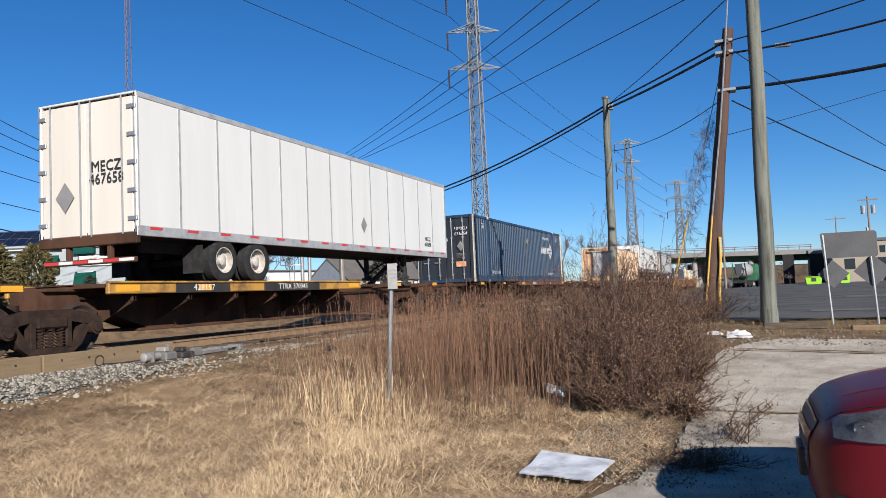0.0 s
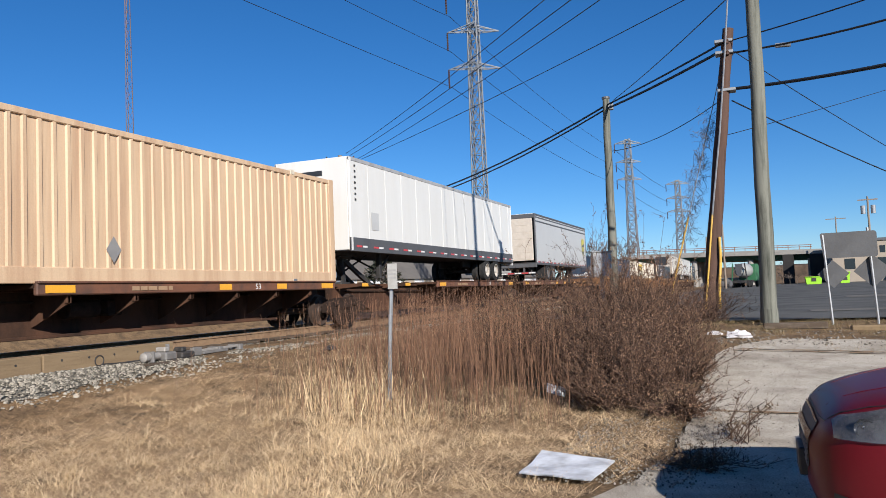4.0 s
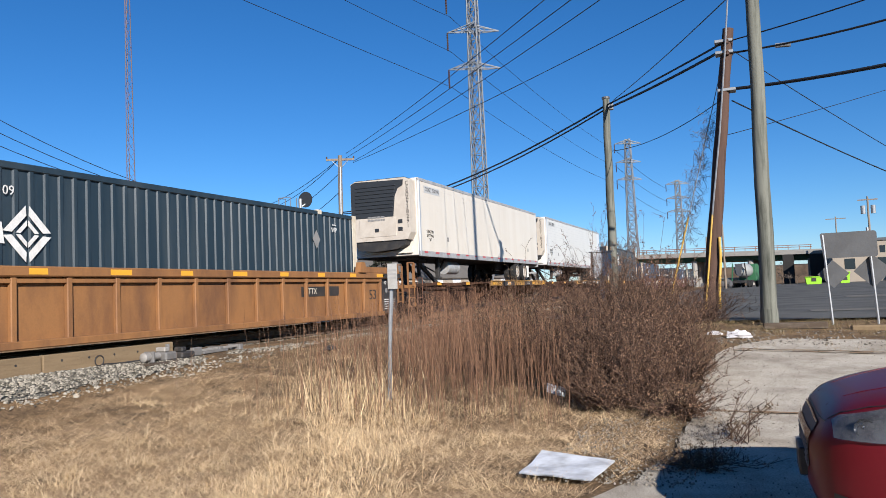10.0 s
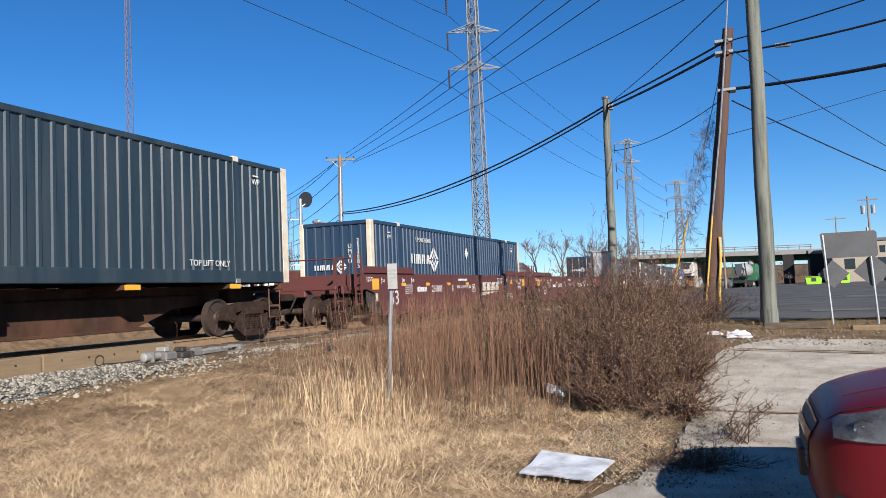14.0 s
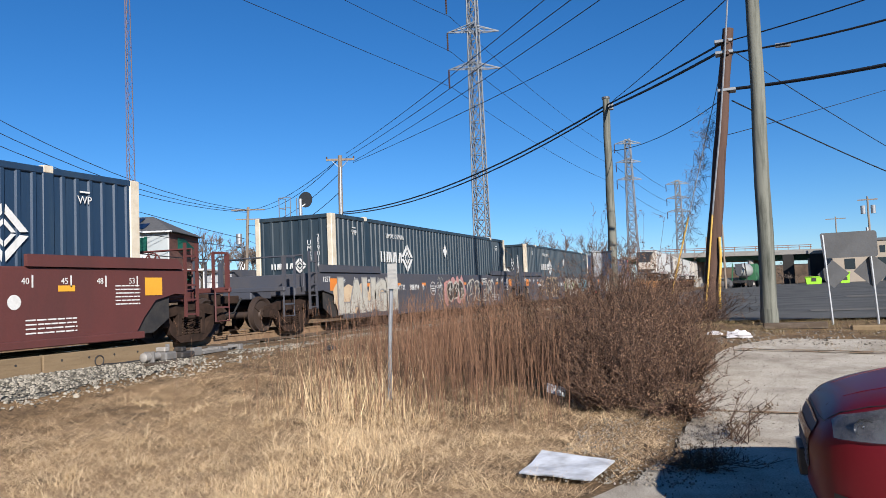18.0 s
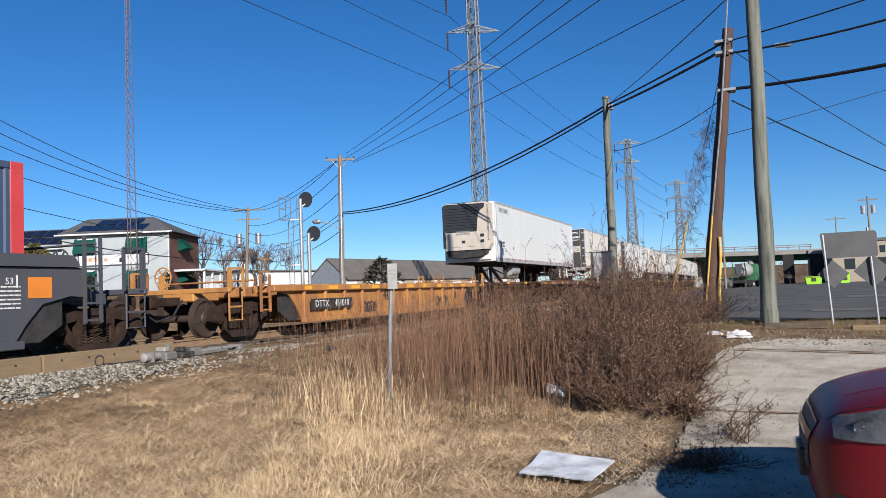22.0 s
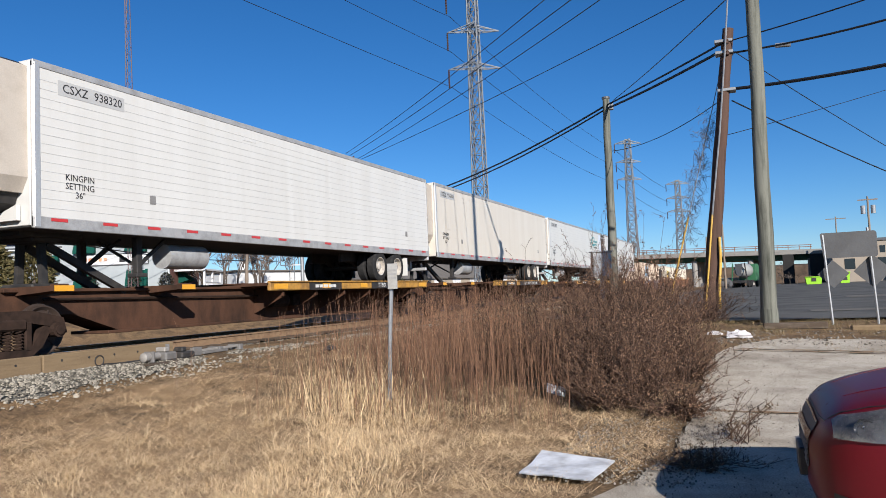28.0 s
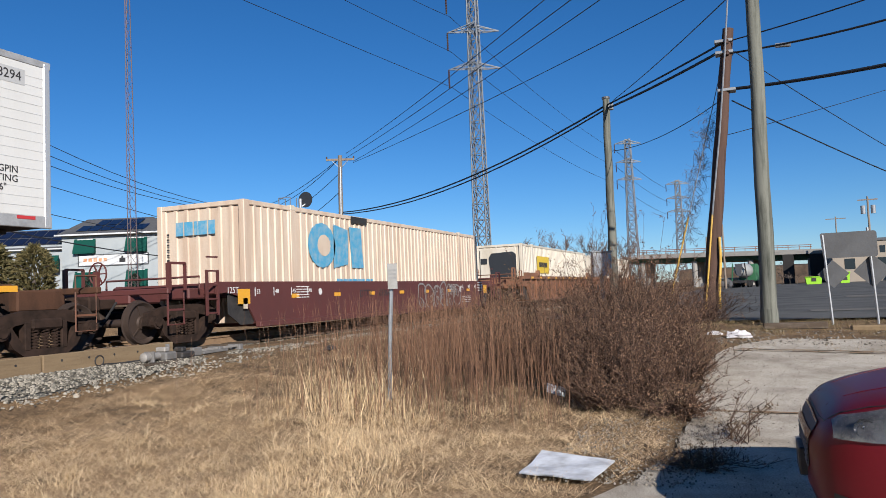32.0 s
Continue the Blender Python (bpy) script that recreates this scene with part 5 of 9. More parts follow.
def spine_unit(car, x0, x1, deck, beam_mat, marks, seed, loaded_box=False):
    """One platform of a spine car between two trucks: a box sill, a wheel deck at one end, pedestals and a hitch."""
    rnd = random.Random(seed)
    L = x1 - x0
    sill = Shape()
    prof = [(x0 + 0.35, 0.72), (x0 + 0.35, 1.12), (x1 - 0.35, 1.12), (x1 - 0.35, 0.72), (x1 - 1.9, 0.66), (x1 - 3.1, 0.27), (x0 + 3.1, 0.27), (x0 + 1.9, 0.66)]
    sill.prism(prof, "y", -0.36, 0.36)
    sill.box(x0 + 2.6, -0.5, 0.25, x1 - 2.6, 0.5, 0.31, 0.01)
    sill.box(x0 + 0.4, -0.46, 1.08, x1 - 0.4, 0.46, 1.14, 0.01)
    part("centre_sill", sill, "spine", car)
    # wheel deck
    d0, d1 = (x0 + 1.0, x0 + 10.6) if deck < 0 else (x1 - 10.6, x1 - 1.0)
    plank = Shape().box(d0, -1.3, 1.12, d1, 1.3, 1.2, 0.01)
    plank.box(d0, -0.5, 1.16, d1, 0.5, 1.215, 0.01)
    part("wheel_deck", plank, "spine", car)
    for sg in (-1, 1):
        b = Shape().box(d0, sg * 1.3 - 0.05, 1.0, d1, sg * 1.3 + 0.05, 1.235, 0.02)
        b.box(d0, sg * 1.33 - 0.06, 1.2, d1, sg * 1.33 + 0.06, 1.24, 0.01)
        bm_ = part("side_beam", b, beam_mat, car)
        if sg < 0:
            y = -1.357
            for k in range(5):
                xx = d0 + 0.45 + (d1 - d0 - 0.9) * k / 4
                if k in (0, 4) or rnd.random() < 0.55:
                    plate(bm_, "reflector_y", rect(0.6 if k in (0, 4) else 0.42, 0.13), xx, y - 0.004, 1.105, name="reflector")
            for k, tx in enumerate(marks):
                xx = d0 + 2.6 + k * 3.4
                wd = 1.2 if tx.startswith("#") else 0.155 * len(tx) + 0.3
                if beam_mat == "spine_yellow":
                    plate(bm_, "black_panel", rect(wd + 0.5, 0.2), xx, y, 1.1, name="placard")
                if tx.startswith("#"):
                    bars(bm_, "white_ink" if beam_mat == "spine_yellow" else "faint_ink", xx, y - 0.004, 1.1, 1.1, 0.12, 1, seed + k)
                else:
                    lettering(tx, 0.19, "white_ink", bm_, xx, y - 0.004, 1.1, wide=1.2)
        # brackets under the deck
        k = 0
        xx = d0 + 0.7
        while xx < d1 - 0.2:
            g = Shape().prism([(sg * 1.27, 1.02), (sg * 0.36, 1.05), (sg * 0.36, 0.45), (sg * 0.5, 0.5), (sg * 1.27, 0.86)], "x", xx - 0.02, xx + 0.02)
            g.box(xx - 0.05, min(sg * 1.2, sg * 1.27), 0.86, xx + 0.05, max(sg * 1.2, sg * 1.27), 1.02, 0.008)
            part("bracket", g, "spine", car)
            xx += 1.55
            k += 1
    # container pedestals at the other end
    for xx in ((x1 - 0.9, x1 - 4.0) if deck < 0 else (x0 + 0.9, x0 + 4.0)):
        for sg in (-1, 1):
            p = Shape().prism([(0, 1.0), (sg * 1.28, 1.08), (sg * 1.28, 1.17), (0, 1.17)], "x", xx - 0.22, xx + 0.22)
            p.box(xx - 0.12, sg * 1.17 - 0.1, 1.1, xx + 0.12, sg * 1.17 + 0.1, 1.2, 0.015)
            part("pedestal", p, "spine", car)
        plate(car, "reflector_y", rect(0.4, 0.1), xx, -1.285, 1.12, name="reflector")
    if not loaded_box:
        hitch(car, x1 - 1.3 if deck < 0 else x0 + 1.3, -1 if deck < 0 else 1)
    # brake gear and piping
    g = Shape()
    gx = x0 + L * 0.45
    g.cyl((gx, -0.6, 0.75), (gx + 0.7, -0.6, 0.75), 0.17, n=12)
    g.box(gx + 0.9, -0.75, 0.6, gx + 1.25, -0.4, 0.9, 0.03)
    g.tube([(x0 + 1.2, -0.42, 0.95), (gx - 0.5, -0.44, 0.9), (gx, -0.6, 0.86), (gx + 1.6, -0.46, 0.9), (x1 - 1.2, -0.42, 0.95)], 0.025, 5)
    part("brake_gear", g, "truck", car)


def spine_car(q0, trucks, units, label, beam_mat, seed):
    car = rolling_stock("spine_car", q0, label, "railcar", "railcars of the train")
    xs = [t - q0 for t in trucks]
    for x in xs:
        truck_at(car, x)
    for k, (deck, marks, boxed) in enumerate(units):
        spine_unit(car, xs[k], xs[k + 1], deck, beam_mat, marks, seed * 10 + k, boxed)
    for x, sg in ((xs[0], -1), (xs[-1], 1)):
        e = Shape().box(min(x, x + sg * 1.0), -0.4, 0.74, max(x, x + sg * 1.0), 0.4, 1.12, 0.03)
        e.box(x + sg * 0.98 - 0.06, -1.25, 1.02, x + sg * 0.98 + 0.06, 1.25, 1.14, 0.02)
        part("end_platform", e, "spine", car)
        for y in (-1.2, 1.2):
            st = Shape().tube([(x + sg * 0.95, y, 1.05), (x + sg * 0.95, y, 0.36), (x + sg * 0.5, y, 0.36), (x + sg * 0.5, y, 1.05)], 0.018, 5)
            st.beam((x + sg * 0.95, y, 0.64), (x + sg * 0.5, y, 0.64), 0.035)
            part("step", st, "spine_orange", car)
            part("handrail", Shape().tube([(x + sg * 0.95, y, 1.1), (x + sg * 0.95, y, 1.34), (x + sg * 0.5, y, 1.34), (x + sg * 0.5, y, 1.1)], 0.018, 5), "spine_orange", car)
        coupler(car, x + sg * 1.0, sg)
    return car


def well_unit(car, x0, x1, style, seed, first, last, top=1.47):
    """One well between two trucks. Ribbed or flat sides, raised ends over the trucks."""
    rnd = random.Random(seed)
    mat = style["mat"]
    L = x1 - x0
    w0, w1 = x0 + 1.9, x1 - 1.9
    Y = 1.5
    ribbed = style["ribbed"]
    zb = 0.2
    for sg in (-1, 1):
        s = Shape()
        arch = [(x0 + 0.55, top - 0.05), (x0 + 0.55, 0.95), (x0 + 0.9, 0.98), (x0 + 1.45, 0.86), (x0 + 1.75, 0.55), (w0 + 0.1, zb)]
        arch2 = [(2 * (x0 + L / 2) - a, b) for a, b in arch][::-1]
        yy = sg * (Y - 0.06)
        s.prism(arch + arch2, "y", yy - 0.025, yy + 0.025)
        part("side_wall", s, mat, car)
        # added dark sheets stand for the shaded interior and hide the load's corner
        for a, e in ((x0, 1), (x1, -1)):
            sheet = [(a + e * 1.02, 0.9), (a + e * 1.02, 0.5), (a + e * 1.45, 0.24), (a + e * 2.15, 0.24), (a + e * 2.1, 1.1), (a + e * 1.02, 1.1)]
            part("inner_sheet", Shape().prism(sheet, "y", min(sg * 1.375, sg * 1.4), max(sg * 1.375, sg * 1.4)), "chassis", car)
        c0, c1 = (sg * Y - 0.1, sg * Y + 0.06) if ribbed else sorted((sg * (Y - 0.15), sg * (Y - 0.037)))
        gd, gl, gh = (0.0, 3.3, 0.17) if ribbed else (sg * 0.08, 4.3, 0.2)
        c = Shape().box(x0 + 0.6, c0, top - 0.17, x1 - 0.6, c1, top, 0.02)
        c.box(w0, sg * Y - 0.12, zb - 0.04, w1, sg * Y + 0.03, zb + 0.09, 0.015)
        part("top_chord", c, mat, car)
        if ribbed:
            n = max(8, int((w1 - w0) / 1.02))
            for k in range(n + 1):
                xx = w0 + 0.1 + (w1 - w0 - 0.2) * k / n
                part("rib", Shape().box(xx - 0.055, sg * Y - 0.06, zb + 0.06, xx + 0.055, sg * Y + 0.03, top - 0.15, 0.015), mat, car)
            if style.get("lip"):
                part("inner_lip", Shape().box(w0, sg * Y - 0.05, top - 0.27, w1, sg * Y - 0.025, top - 0.2, 0.005), mat, car)
        # raised guard over each end
        for a, b in ((x0 + 0.75, x0 + gl), (x1 - gl, x1 - 0.75)) if top > 1.3 else ():
            g = Shape().prism([(a, top), (b, top), (b, top + 0.05), (b - 0.12, top + gh), (a, top + gh)], "y", sg * Y - gd - 0.1, sg * Y - gd - 0.02)
            part("container_guide", g, mat, car)
            bx = b if a < x0 + 2 else a
            if ribbed:
                part("pivot_guide", Shape().prism([(bx - 0.2, top), (bx + 0.2, top), (bx + 0.12, top + 0.3), (bx - 0.1, top + 0.3)], "y", sg * Y - gd - 0.16, sg * Y - gd + 0.02), mat, car)
        if sg < 0:
            y = -Y - (0.062 if ribbed else 0.0) - 0.003
            yl = -(Y - 0.06) - 0.028
            if ribbed:
                for k in range(10):
                    xx = w0 + 0.2 + (w1 - w0 - 0.4) * k / 9
                    plate(car, "reflector_y", rect(rnd.choice((0.35, 0.5)), 0.1), xx, -Y - 0.103, top - 0.085, name="reflector")
                for xx in ((w0 - 0.62), (w1 + 0.62)):
                    if style.get("placards"):
                        plate(car, "black_panel", rect(1.05, 1.12), xx, yl - 0.002, 0.77, name="placard")
                        for dx in (-0.5, 0.0, 0.45):
                            plate(car, "black_panel" if dx != 0 else "reflector_y", rect(0.3, 0.13), xx + dx, -Y - 0.103, top - 0.085, name="placard")
                if style.get("placards"):
                    lettering("125T", 0.3, "white_ink", car, w0 - 0.5, yl - 0.006, 0.66)
                    lettering("53", 0.13, "white_ink", car, w0 - 0.5, yl - 0.006, 1.18)
                    lettering("53", 0.42, "black_ink", car, w1 - 0.5, yl - 0.004, 0.8, wide=1.2)
                    lettering("20", 0.15, "black_ink", car, w1 - 1.0, yl - 0.004, 1.1)
                    lettering("40", 0.15, "black_ink", car, w1 - 1.0, yl - 0.004, 0.93)
                    lettering("48", 0.15, "white_ink", car, w1 + 0.35, yl - 0.006, 1.16)
                    lettering("53", 0.15, "white_ink", car, w1 + 0.85, yl - 0.006, 1.16)
                    bars(car, "white_ink", w1 + 0.62, yl - 0.005, 0.5, 0.7, 0.36, 5, seed)
                    for dx in (-0.2, 0.2):
                        part("marking", Shape().cyl((w1 + 0.62 + dx, yl - 0.003, 0.92), (w1 + 0.62 + dx, yl - 0.006, 0.92), 0.08, n=16), "grey_ink", car)
            else:
                for k in range(9):
                    xx = w0 - 0.4 + (w1 - w0 + 0.8) * k / 8
                    plate(car, "reflector_o" if style.get("orange") else "reflector_y", rect(0.45 if k in (0, 8) else 0.34, 0.34 if k in (0, 8) else 0.1), xx, yl - 0.003, top - (0.34 if k in (0, 8) else 0.36), name="reflector")
                if not style.get("orange") and not style.get("plain"):
                    lettering("53", 0.66, "white_ink", car, w0 + 0.9, yl - 0.003, 0.66, wide=1.1)
                lettering("125T", 0.2, "white_ink", car, w0 - 0.8, yl - 0.003, top - 0.2)
                for k, tx in enumerate(("53", "48", "45", "40")):
                    xx = w0 + 0.15 + k * 0.75
                    lettering(tx, 0.15, "white_ink", car, xx, yl - 0.003, top - 0.24)
                    lettering(tx, 0.15, "white_ink", car, w1 - 0.15 - k * 0.75, yl - 0.003, top - 0.24)
                    for q in (xx - 0.13, w1 - 0.02 - k * 0.75):
                        plate(car, "white_ink", rect(0.03, 0.2), q, yl - 0.003, top - 0.24)
                bars(car, "white_ink", w0 + 2.05, yl - 0.003, 0.95, 0.6, 0.34, 5, seed + 1)
                bars(car, "white_ink", w1 - 3.4, yl - 0.003, top - 0.27, 0.7, 0.3, 5, seed + 2)
                bars(car, "white_ink", w1 - 1.9, yl - 0.003, 0.5, 1.0, 0.28, 4, seed + 3)
                bars(car, "white_ink", w1 - 0.25, yl - 0.003, 0.98, 0.6, 0.4, 6, seed + 4)
                plate(car, "cream_post", rect(0.16, 0.24), w0 - 0.35, yl - 0.003, 0.72)
                part("marking", Shape().cyl((w0 + 2.9, yl - 0.001, 0.95), (w0 + 2.9, yl - 0.004, 0.95), 0.09, n=16), "white_ink", car)
                part("marking", Shape().cyl((w1 - 2.6, yl - 0.001, 0.9), (w1 - 2.6, yl - 0.004, 0.9), 0.12, n=16), "white_ink", car)
    # end structure: bolster deck, bulkhead, walkway
    for a, sg in ((x0, 1), (x1, -1)):
        e = Shape()
        xs = sorted((a + sg * 0.1, a + sg * 1.95))
        e.box(xs[0], -1.1, 0.86, xs[1], 1.1, 1.1, 0.03)
        e.prism([(a + sg * 1.85, 1.1), (a + sg * 2.1, 1.1), (a + sg * 2.3, zb), (a + sg * 2.1, zb)], "y", -1.42, 1.42)
        xs = sorted((a + sg * 0.55, a + sg * 0.75))
        e.box(xs[0], -1.45, 0.95, xs[1], 1.45, top - 0.02, 0.02)
        part("end_bolster", e, mat, car)
    f = Shape()
    for k in range(5):
        xx = w0 + 0.4 + (w1 - w0 - 0.8) * k / 4
        part("crossmember", Shape().box(xx - 0.1, -1.45, zb - 0.03, xx + 0.1, 1.45, zb + 0.048, 0.01), mat, car)
    f.box(w0, -1.42, zb + 0.05, w1, 1.42, zb + 0.07)
    part("well_floor", f, mat, car)
    # ladder rungs and end posts beside the trucks
    for a, sg in ((x0, 1), (x1, -1)):
        lad = Shape()
        for dx in (0.25, 0.6):
            lad.beam((a + sg * dx, -1.46, 0.5), (a + sg * dx, -1.46, top + (0.55 if style.get("tall") else 0.25)), 0.05)
        for k in range(5):
            zz = 0.55 + k * 0.3
            lad.beam((a + sg * 0.25, -1.46, zz), (a + sg * 0.6, -1.46, zz), 0.035)
        part("ladder", lad, mat, car)
        rh = 0.45 if style.get("tall") else 0.12
        rl = Shape().tube([(a + sg * 0.2, -1.3, 1.1), (a + sg * 0.2, -1.3, top + rh), (a + sg * 0.2, 1.3, top + rh), (a + sg * 0.2, 1.3, 1.1)], 0.025, 5)
        part("handrail", rl, mat, car)


def well_car(q0, trucks, style, label, seed, marks, top=1.47):
    car = rolling_stock("well_car", q0, label, "railcar", "railcars of the train")
    xs = [t - q0 for t in trucks]
    for x in xs:
        truck_at(car, x)
    n = len(xs) - 1
    for k in range(n):
        well_unit(car, xs[k], xs[k + 1], style, seed * 10 + k, k == 0, k == n - 1, top)
        marks(car, xs[k], xs[k + 1], k)
    for x, sg in ((xs[0], -1), (xs[-1], 1)):
        e = Shape().box(min(x, x + sg * 0.9), -0.45, 0.8, max(x, x + sg * 0.9), 0.45, 1.08, 0.03)
        e.box(x + sg * 0.86 - 0.05, -1.45, 0.98, x + sg * 0.86 + 0.05, 1.45, 1.1, 0.02)
        part("end_platform", e, style["mat"], car)
        for y in (-1.4, 1.4):
            st = Shape().tube([(x + sg * 0.86, y, 1.0), (x + sg * 0.86, y, 0.36), (x + sg * 0.4, y, 0.36), (x + sg * 0.4, y, 1.0)], 0.022, 5)
            st.beam((x + sg * 0.86, y, 0.66), (x + sg * 0.4, y, 0.66), 0.04)
            part("step", st, style["mat"], car)
            hr = Shape().beam((x + sg * 0.82, y, 1.05), (x + sg * 0.82, y, top + 0.38), 0.08)
            hr.beam((x + sg * 0.35, y, 1.05), (x + sg * 0.35, y, top + 0.38), 0.05)
            hr.beam((x + sg * 0.82, y, top + 0.38), (x + sg * 0.35, y, top + 0.38), 0.05)
            part("end_post", hr, style["mat"], car)
        hub = (x + sg * 0.7, 0.6, top + 0.25)
        ring = [(hub[0], hub[1] + 0.24 * math.cos(k * 0.3927), hub[2] + 0.24 * math.sin(k * 0.3927)) for k in range(17)]
        w = Shape().tube(ring, 0.018, 5)
        for k in range(3):
            w.beam((hub[0], hub[1] + 0.24 * math.cos(k * 1.0472), hub[2] + 0.24 * math.sin(k * 1.0472)), (hub[0], hub[1] - 0.24 * math.cos(k * 1.0472), hub[2] - 0.24 * math.sin(k * 1.0472)), 0.025)
        w.beam((x + sg * 0.74, 0.6, 1.0), (x + sg * 0.74, 0.6, top + 0.3), 0.1)
        part("hand_brake", w, style["mat"], car)
        coupler(car, x + sg * 0.9, sg)
    return car


def smooth_line(pts, closed=False, n=5):
    """Points along a round curve through the given ones."""
    k, out = len(pts), []
    for i in range(k if closed else k - 1):
        p0, p1, p2, p3 = [pts[j % k] if closed else pts[min(max(j, 0), k - 1)] for j in (i - 1, i, i + 1, i + 2)]
        for j in range(n):
            t = j / n
            out.append(tuple(0.5 * (2 * p1[c] + (p2[c] - p0[c]) * t + (2 * p0[c] - 5 * p1[c] + 4 * p2[c] - p3[c]) * t * t + (3 * p1[c] - p0[c] - 3 * p2[c] + p3[c]) * t ** 3) for c in (0, 1)))
    return out + [out[0] if closed else pts[-1]]


def stroke(parent, pts, w, material, x, y, z, closed=False, name="graffiti"):
    """A sprayed line of even width along a round curve."""
    pts = smooth_line(pts, closed)
    vs, fs = [], []
    for i, (a, b) in enumerate(pts):
        if closed:
            pa, pb = pts[(i - 1) % (len(pts) - 1)], pts[(i + 1) % (len(pts) - 1)]
        else:
            pa, pb = pts[max(i - 1, 0)], pts[min(i + 1, len(pts) - 1)]
        dx, dz = pb[0] - pa[0], pb[1] - pa[1]
        L = math.hypot(dx, dz) or 1.0
        for sg in (-1, 1):
            vs.append((a - sg * dz / L * w / 2, 0.0, b + sg * dx / L * w / 2))
    for i in range(len(pts) - 1):
        fs.append((2 * i, 2 * i + 1, 2 * i + 3, 2 * i + 2))
    return part(name, Shape().add(vs, fs), material, parent, at=pose(x, y, z))


def graffiti(car, x0, z0, w, h, fill, line, seed, letters=4, y=-1.472):
    """Sprayed bubble letters: overlapping lobed fills, round outlines and inner loops."""
    rnd = random.Random(seed)
    y -= 0.004
    for k in range(letters):
        cx, wd = x0 + w * (k + 0.5) / letters, w / letters * 0.62
        lobes, n = [], 9
        tilt = rnd.uniform(-0.2, 0.2)
        for i in range(n):
            a = 6.2831853 * i / n + rnd.uniform(-0.2, 0.2)
            rx, rz = wd * rnd.uniform(0.72, 1.15), h / 2 * rnd.uniform(0.72, 1.12)
            lobes.append((rx * math.cos(a) + tilt * rz * math.sin(a), rz * math.sin(a)))
        yy = y - 0.0035 * (k % 3)
        if fill:
            plate(car, fill, smooth_line(lobes, True)[:-1], cx, yy, z0, name="graffiti")
        if line:
            stroke(car, lobes, 0.06, line, cx, yy - 0.003, z0, True)
            for j in range(rnd.choice((1, 2, 2))):
                ox, oz = rnd.uniform(-0.3, 0.3) * wd, rnd.uniform(-0.28, 0.28) * h
                eye = [(ox + wd * rnd.uniform(0.16, 0.34) * math.cos(i * 1.2566 + k), oz + h * rnd.uniform(0.09, 0.18) * math.sin(i * 1.2566 + k)) for i in range(5)]
                stroke(car, eye, 0.045, line, cx, yy - 0.004, z0, True)
            if rnd.random() < 0.6:
                sw = [(-0.5 * wd, rnd.uniform(-0.3, 0.3) * h), (0.0, rnd.uniform(-0.2, 0.4) * h), (0.55 * wd, rnd.uniform(-0.4, 0.1) * h)]
                stroke(car, sw, 0.04, line, cx, yy - 0.0045, z0)


# ---- loads ----
CL, CW, CH = 16.15, 2.59, 2.896


def corrugated(x0, x1, z0, z1, y, sg, pitch=0.29, depth=0.032):
    """A pressed sheet in the xz plane, its ribs standing out towards sg."""
    vs, fs = [], []
    n = max(2, int((x1 - x0) / pitch))
    p = (x1 - x0) / n
    xs = []
    for k in range(n):
        a = x0 + k * p
        xs += [(a, 0), (a + p * 0.62, 0), (a + p * 0.7, 1), (a + p * 0.92, 1)]
    xs.append((x1, 0))
    for x, o in xs:
        yy = y + sg * depth * (o - 1)
        vs += [(x, yy, z0), (x, yy, z1)]
    for k in range(len(xs) - 1):
        fs.append((2 * k, 2 * k + 2, 2 * k + 3, 2 * k + 1))
    s = Shape()
    s.add(vs, fs)
    return s


def emblem(parent, x, y, z, size, face="near", ink="white_ink"):
    """A plain mark: a row of upright blocks and a diamond ring."""
    w = size
    turn = {"near": 0, "back": -90, "front": 90}[face]
    m = Shape()
    for dx, lean in ((0.0, 0.0), (0.44, 0.0), (0.82, 0.06), (1.12, 0.0), (1.42, -0.06), (1.78, 0.12), (2.14, 0.0), (2.6, 0.14), (3.0, -0.1)):
        m.prism([(dx * w, 0.1 * w), ((dx + 0.19) * w, 0.1 * w), ((dx + 0.19 + lean) * w, 0.78 * w), ((dx + lean) * w, 0.78 * w)], "y", -0.0015, 0.0015)
    part("marking", m, ink, parent, at=pose(x, y, z, 0, 0, turn))
    # eight strokes round an open diamond
    s = Shape()
    cx, cz = 4.02 * w, 0.44 * w
    for k in range(4):
        c, n = (1, 0, -1, 0)[k], (0, 1, 0, -1)[k]
        for r0, r1, g in ((0.62, 0.96, 0.07), (0.28, 0.46, 0.06)):
            q = []
            for r, f in ((r0, g), (r1, g), (r1, 1 - g), (r0, 1 - g)):
                q.append((cx + w * r * (c * (1 - f) - n * f), cz + w * r * (n * (1 - f) + c * f) * 1.04))
            s.prism(q, "y", -0.0015, 0.0015)
    part("marking", s, ink, parent, at=pose(x, y, z, 0, 0, turn))


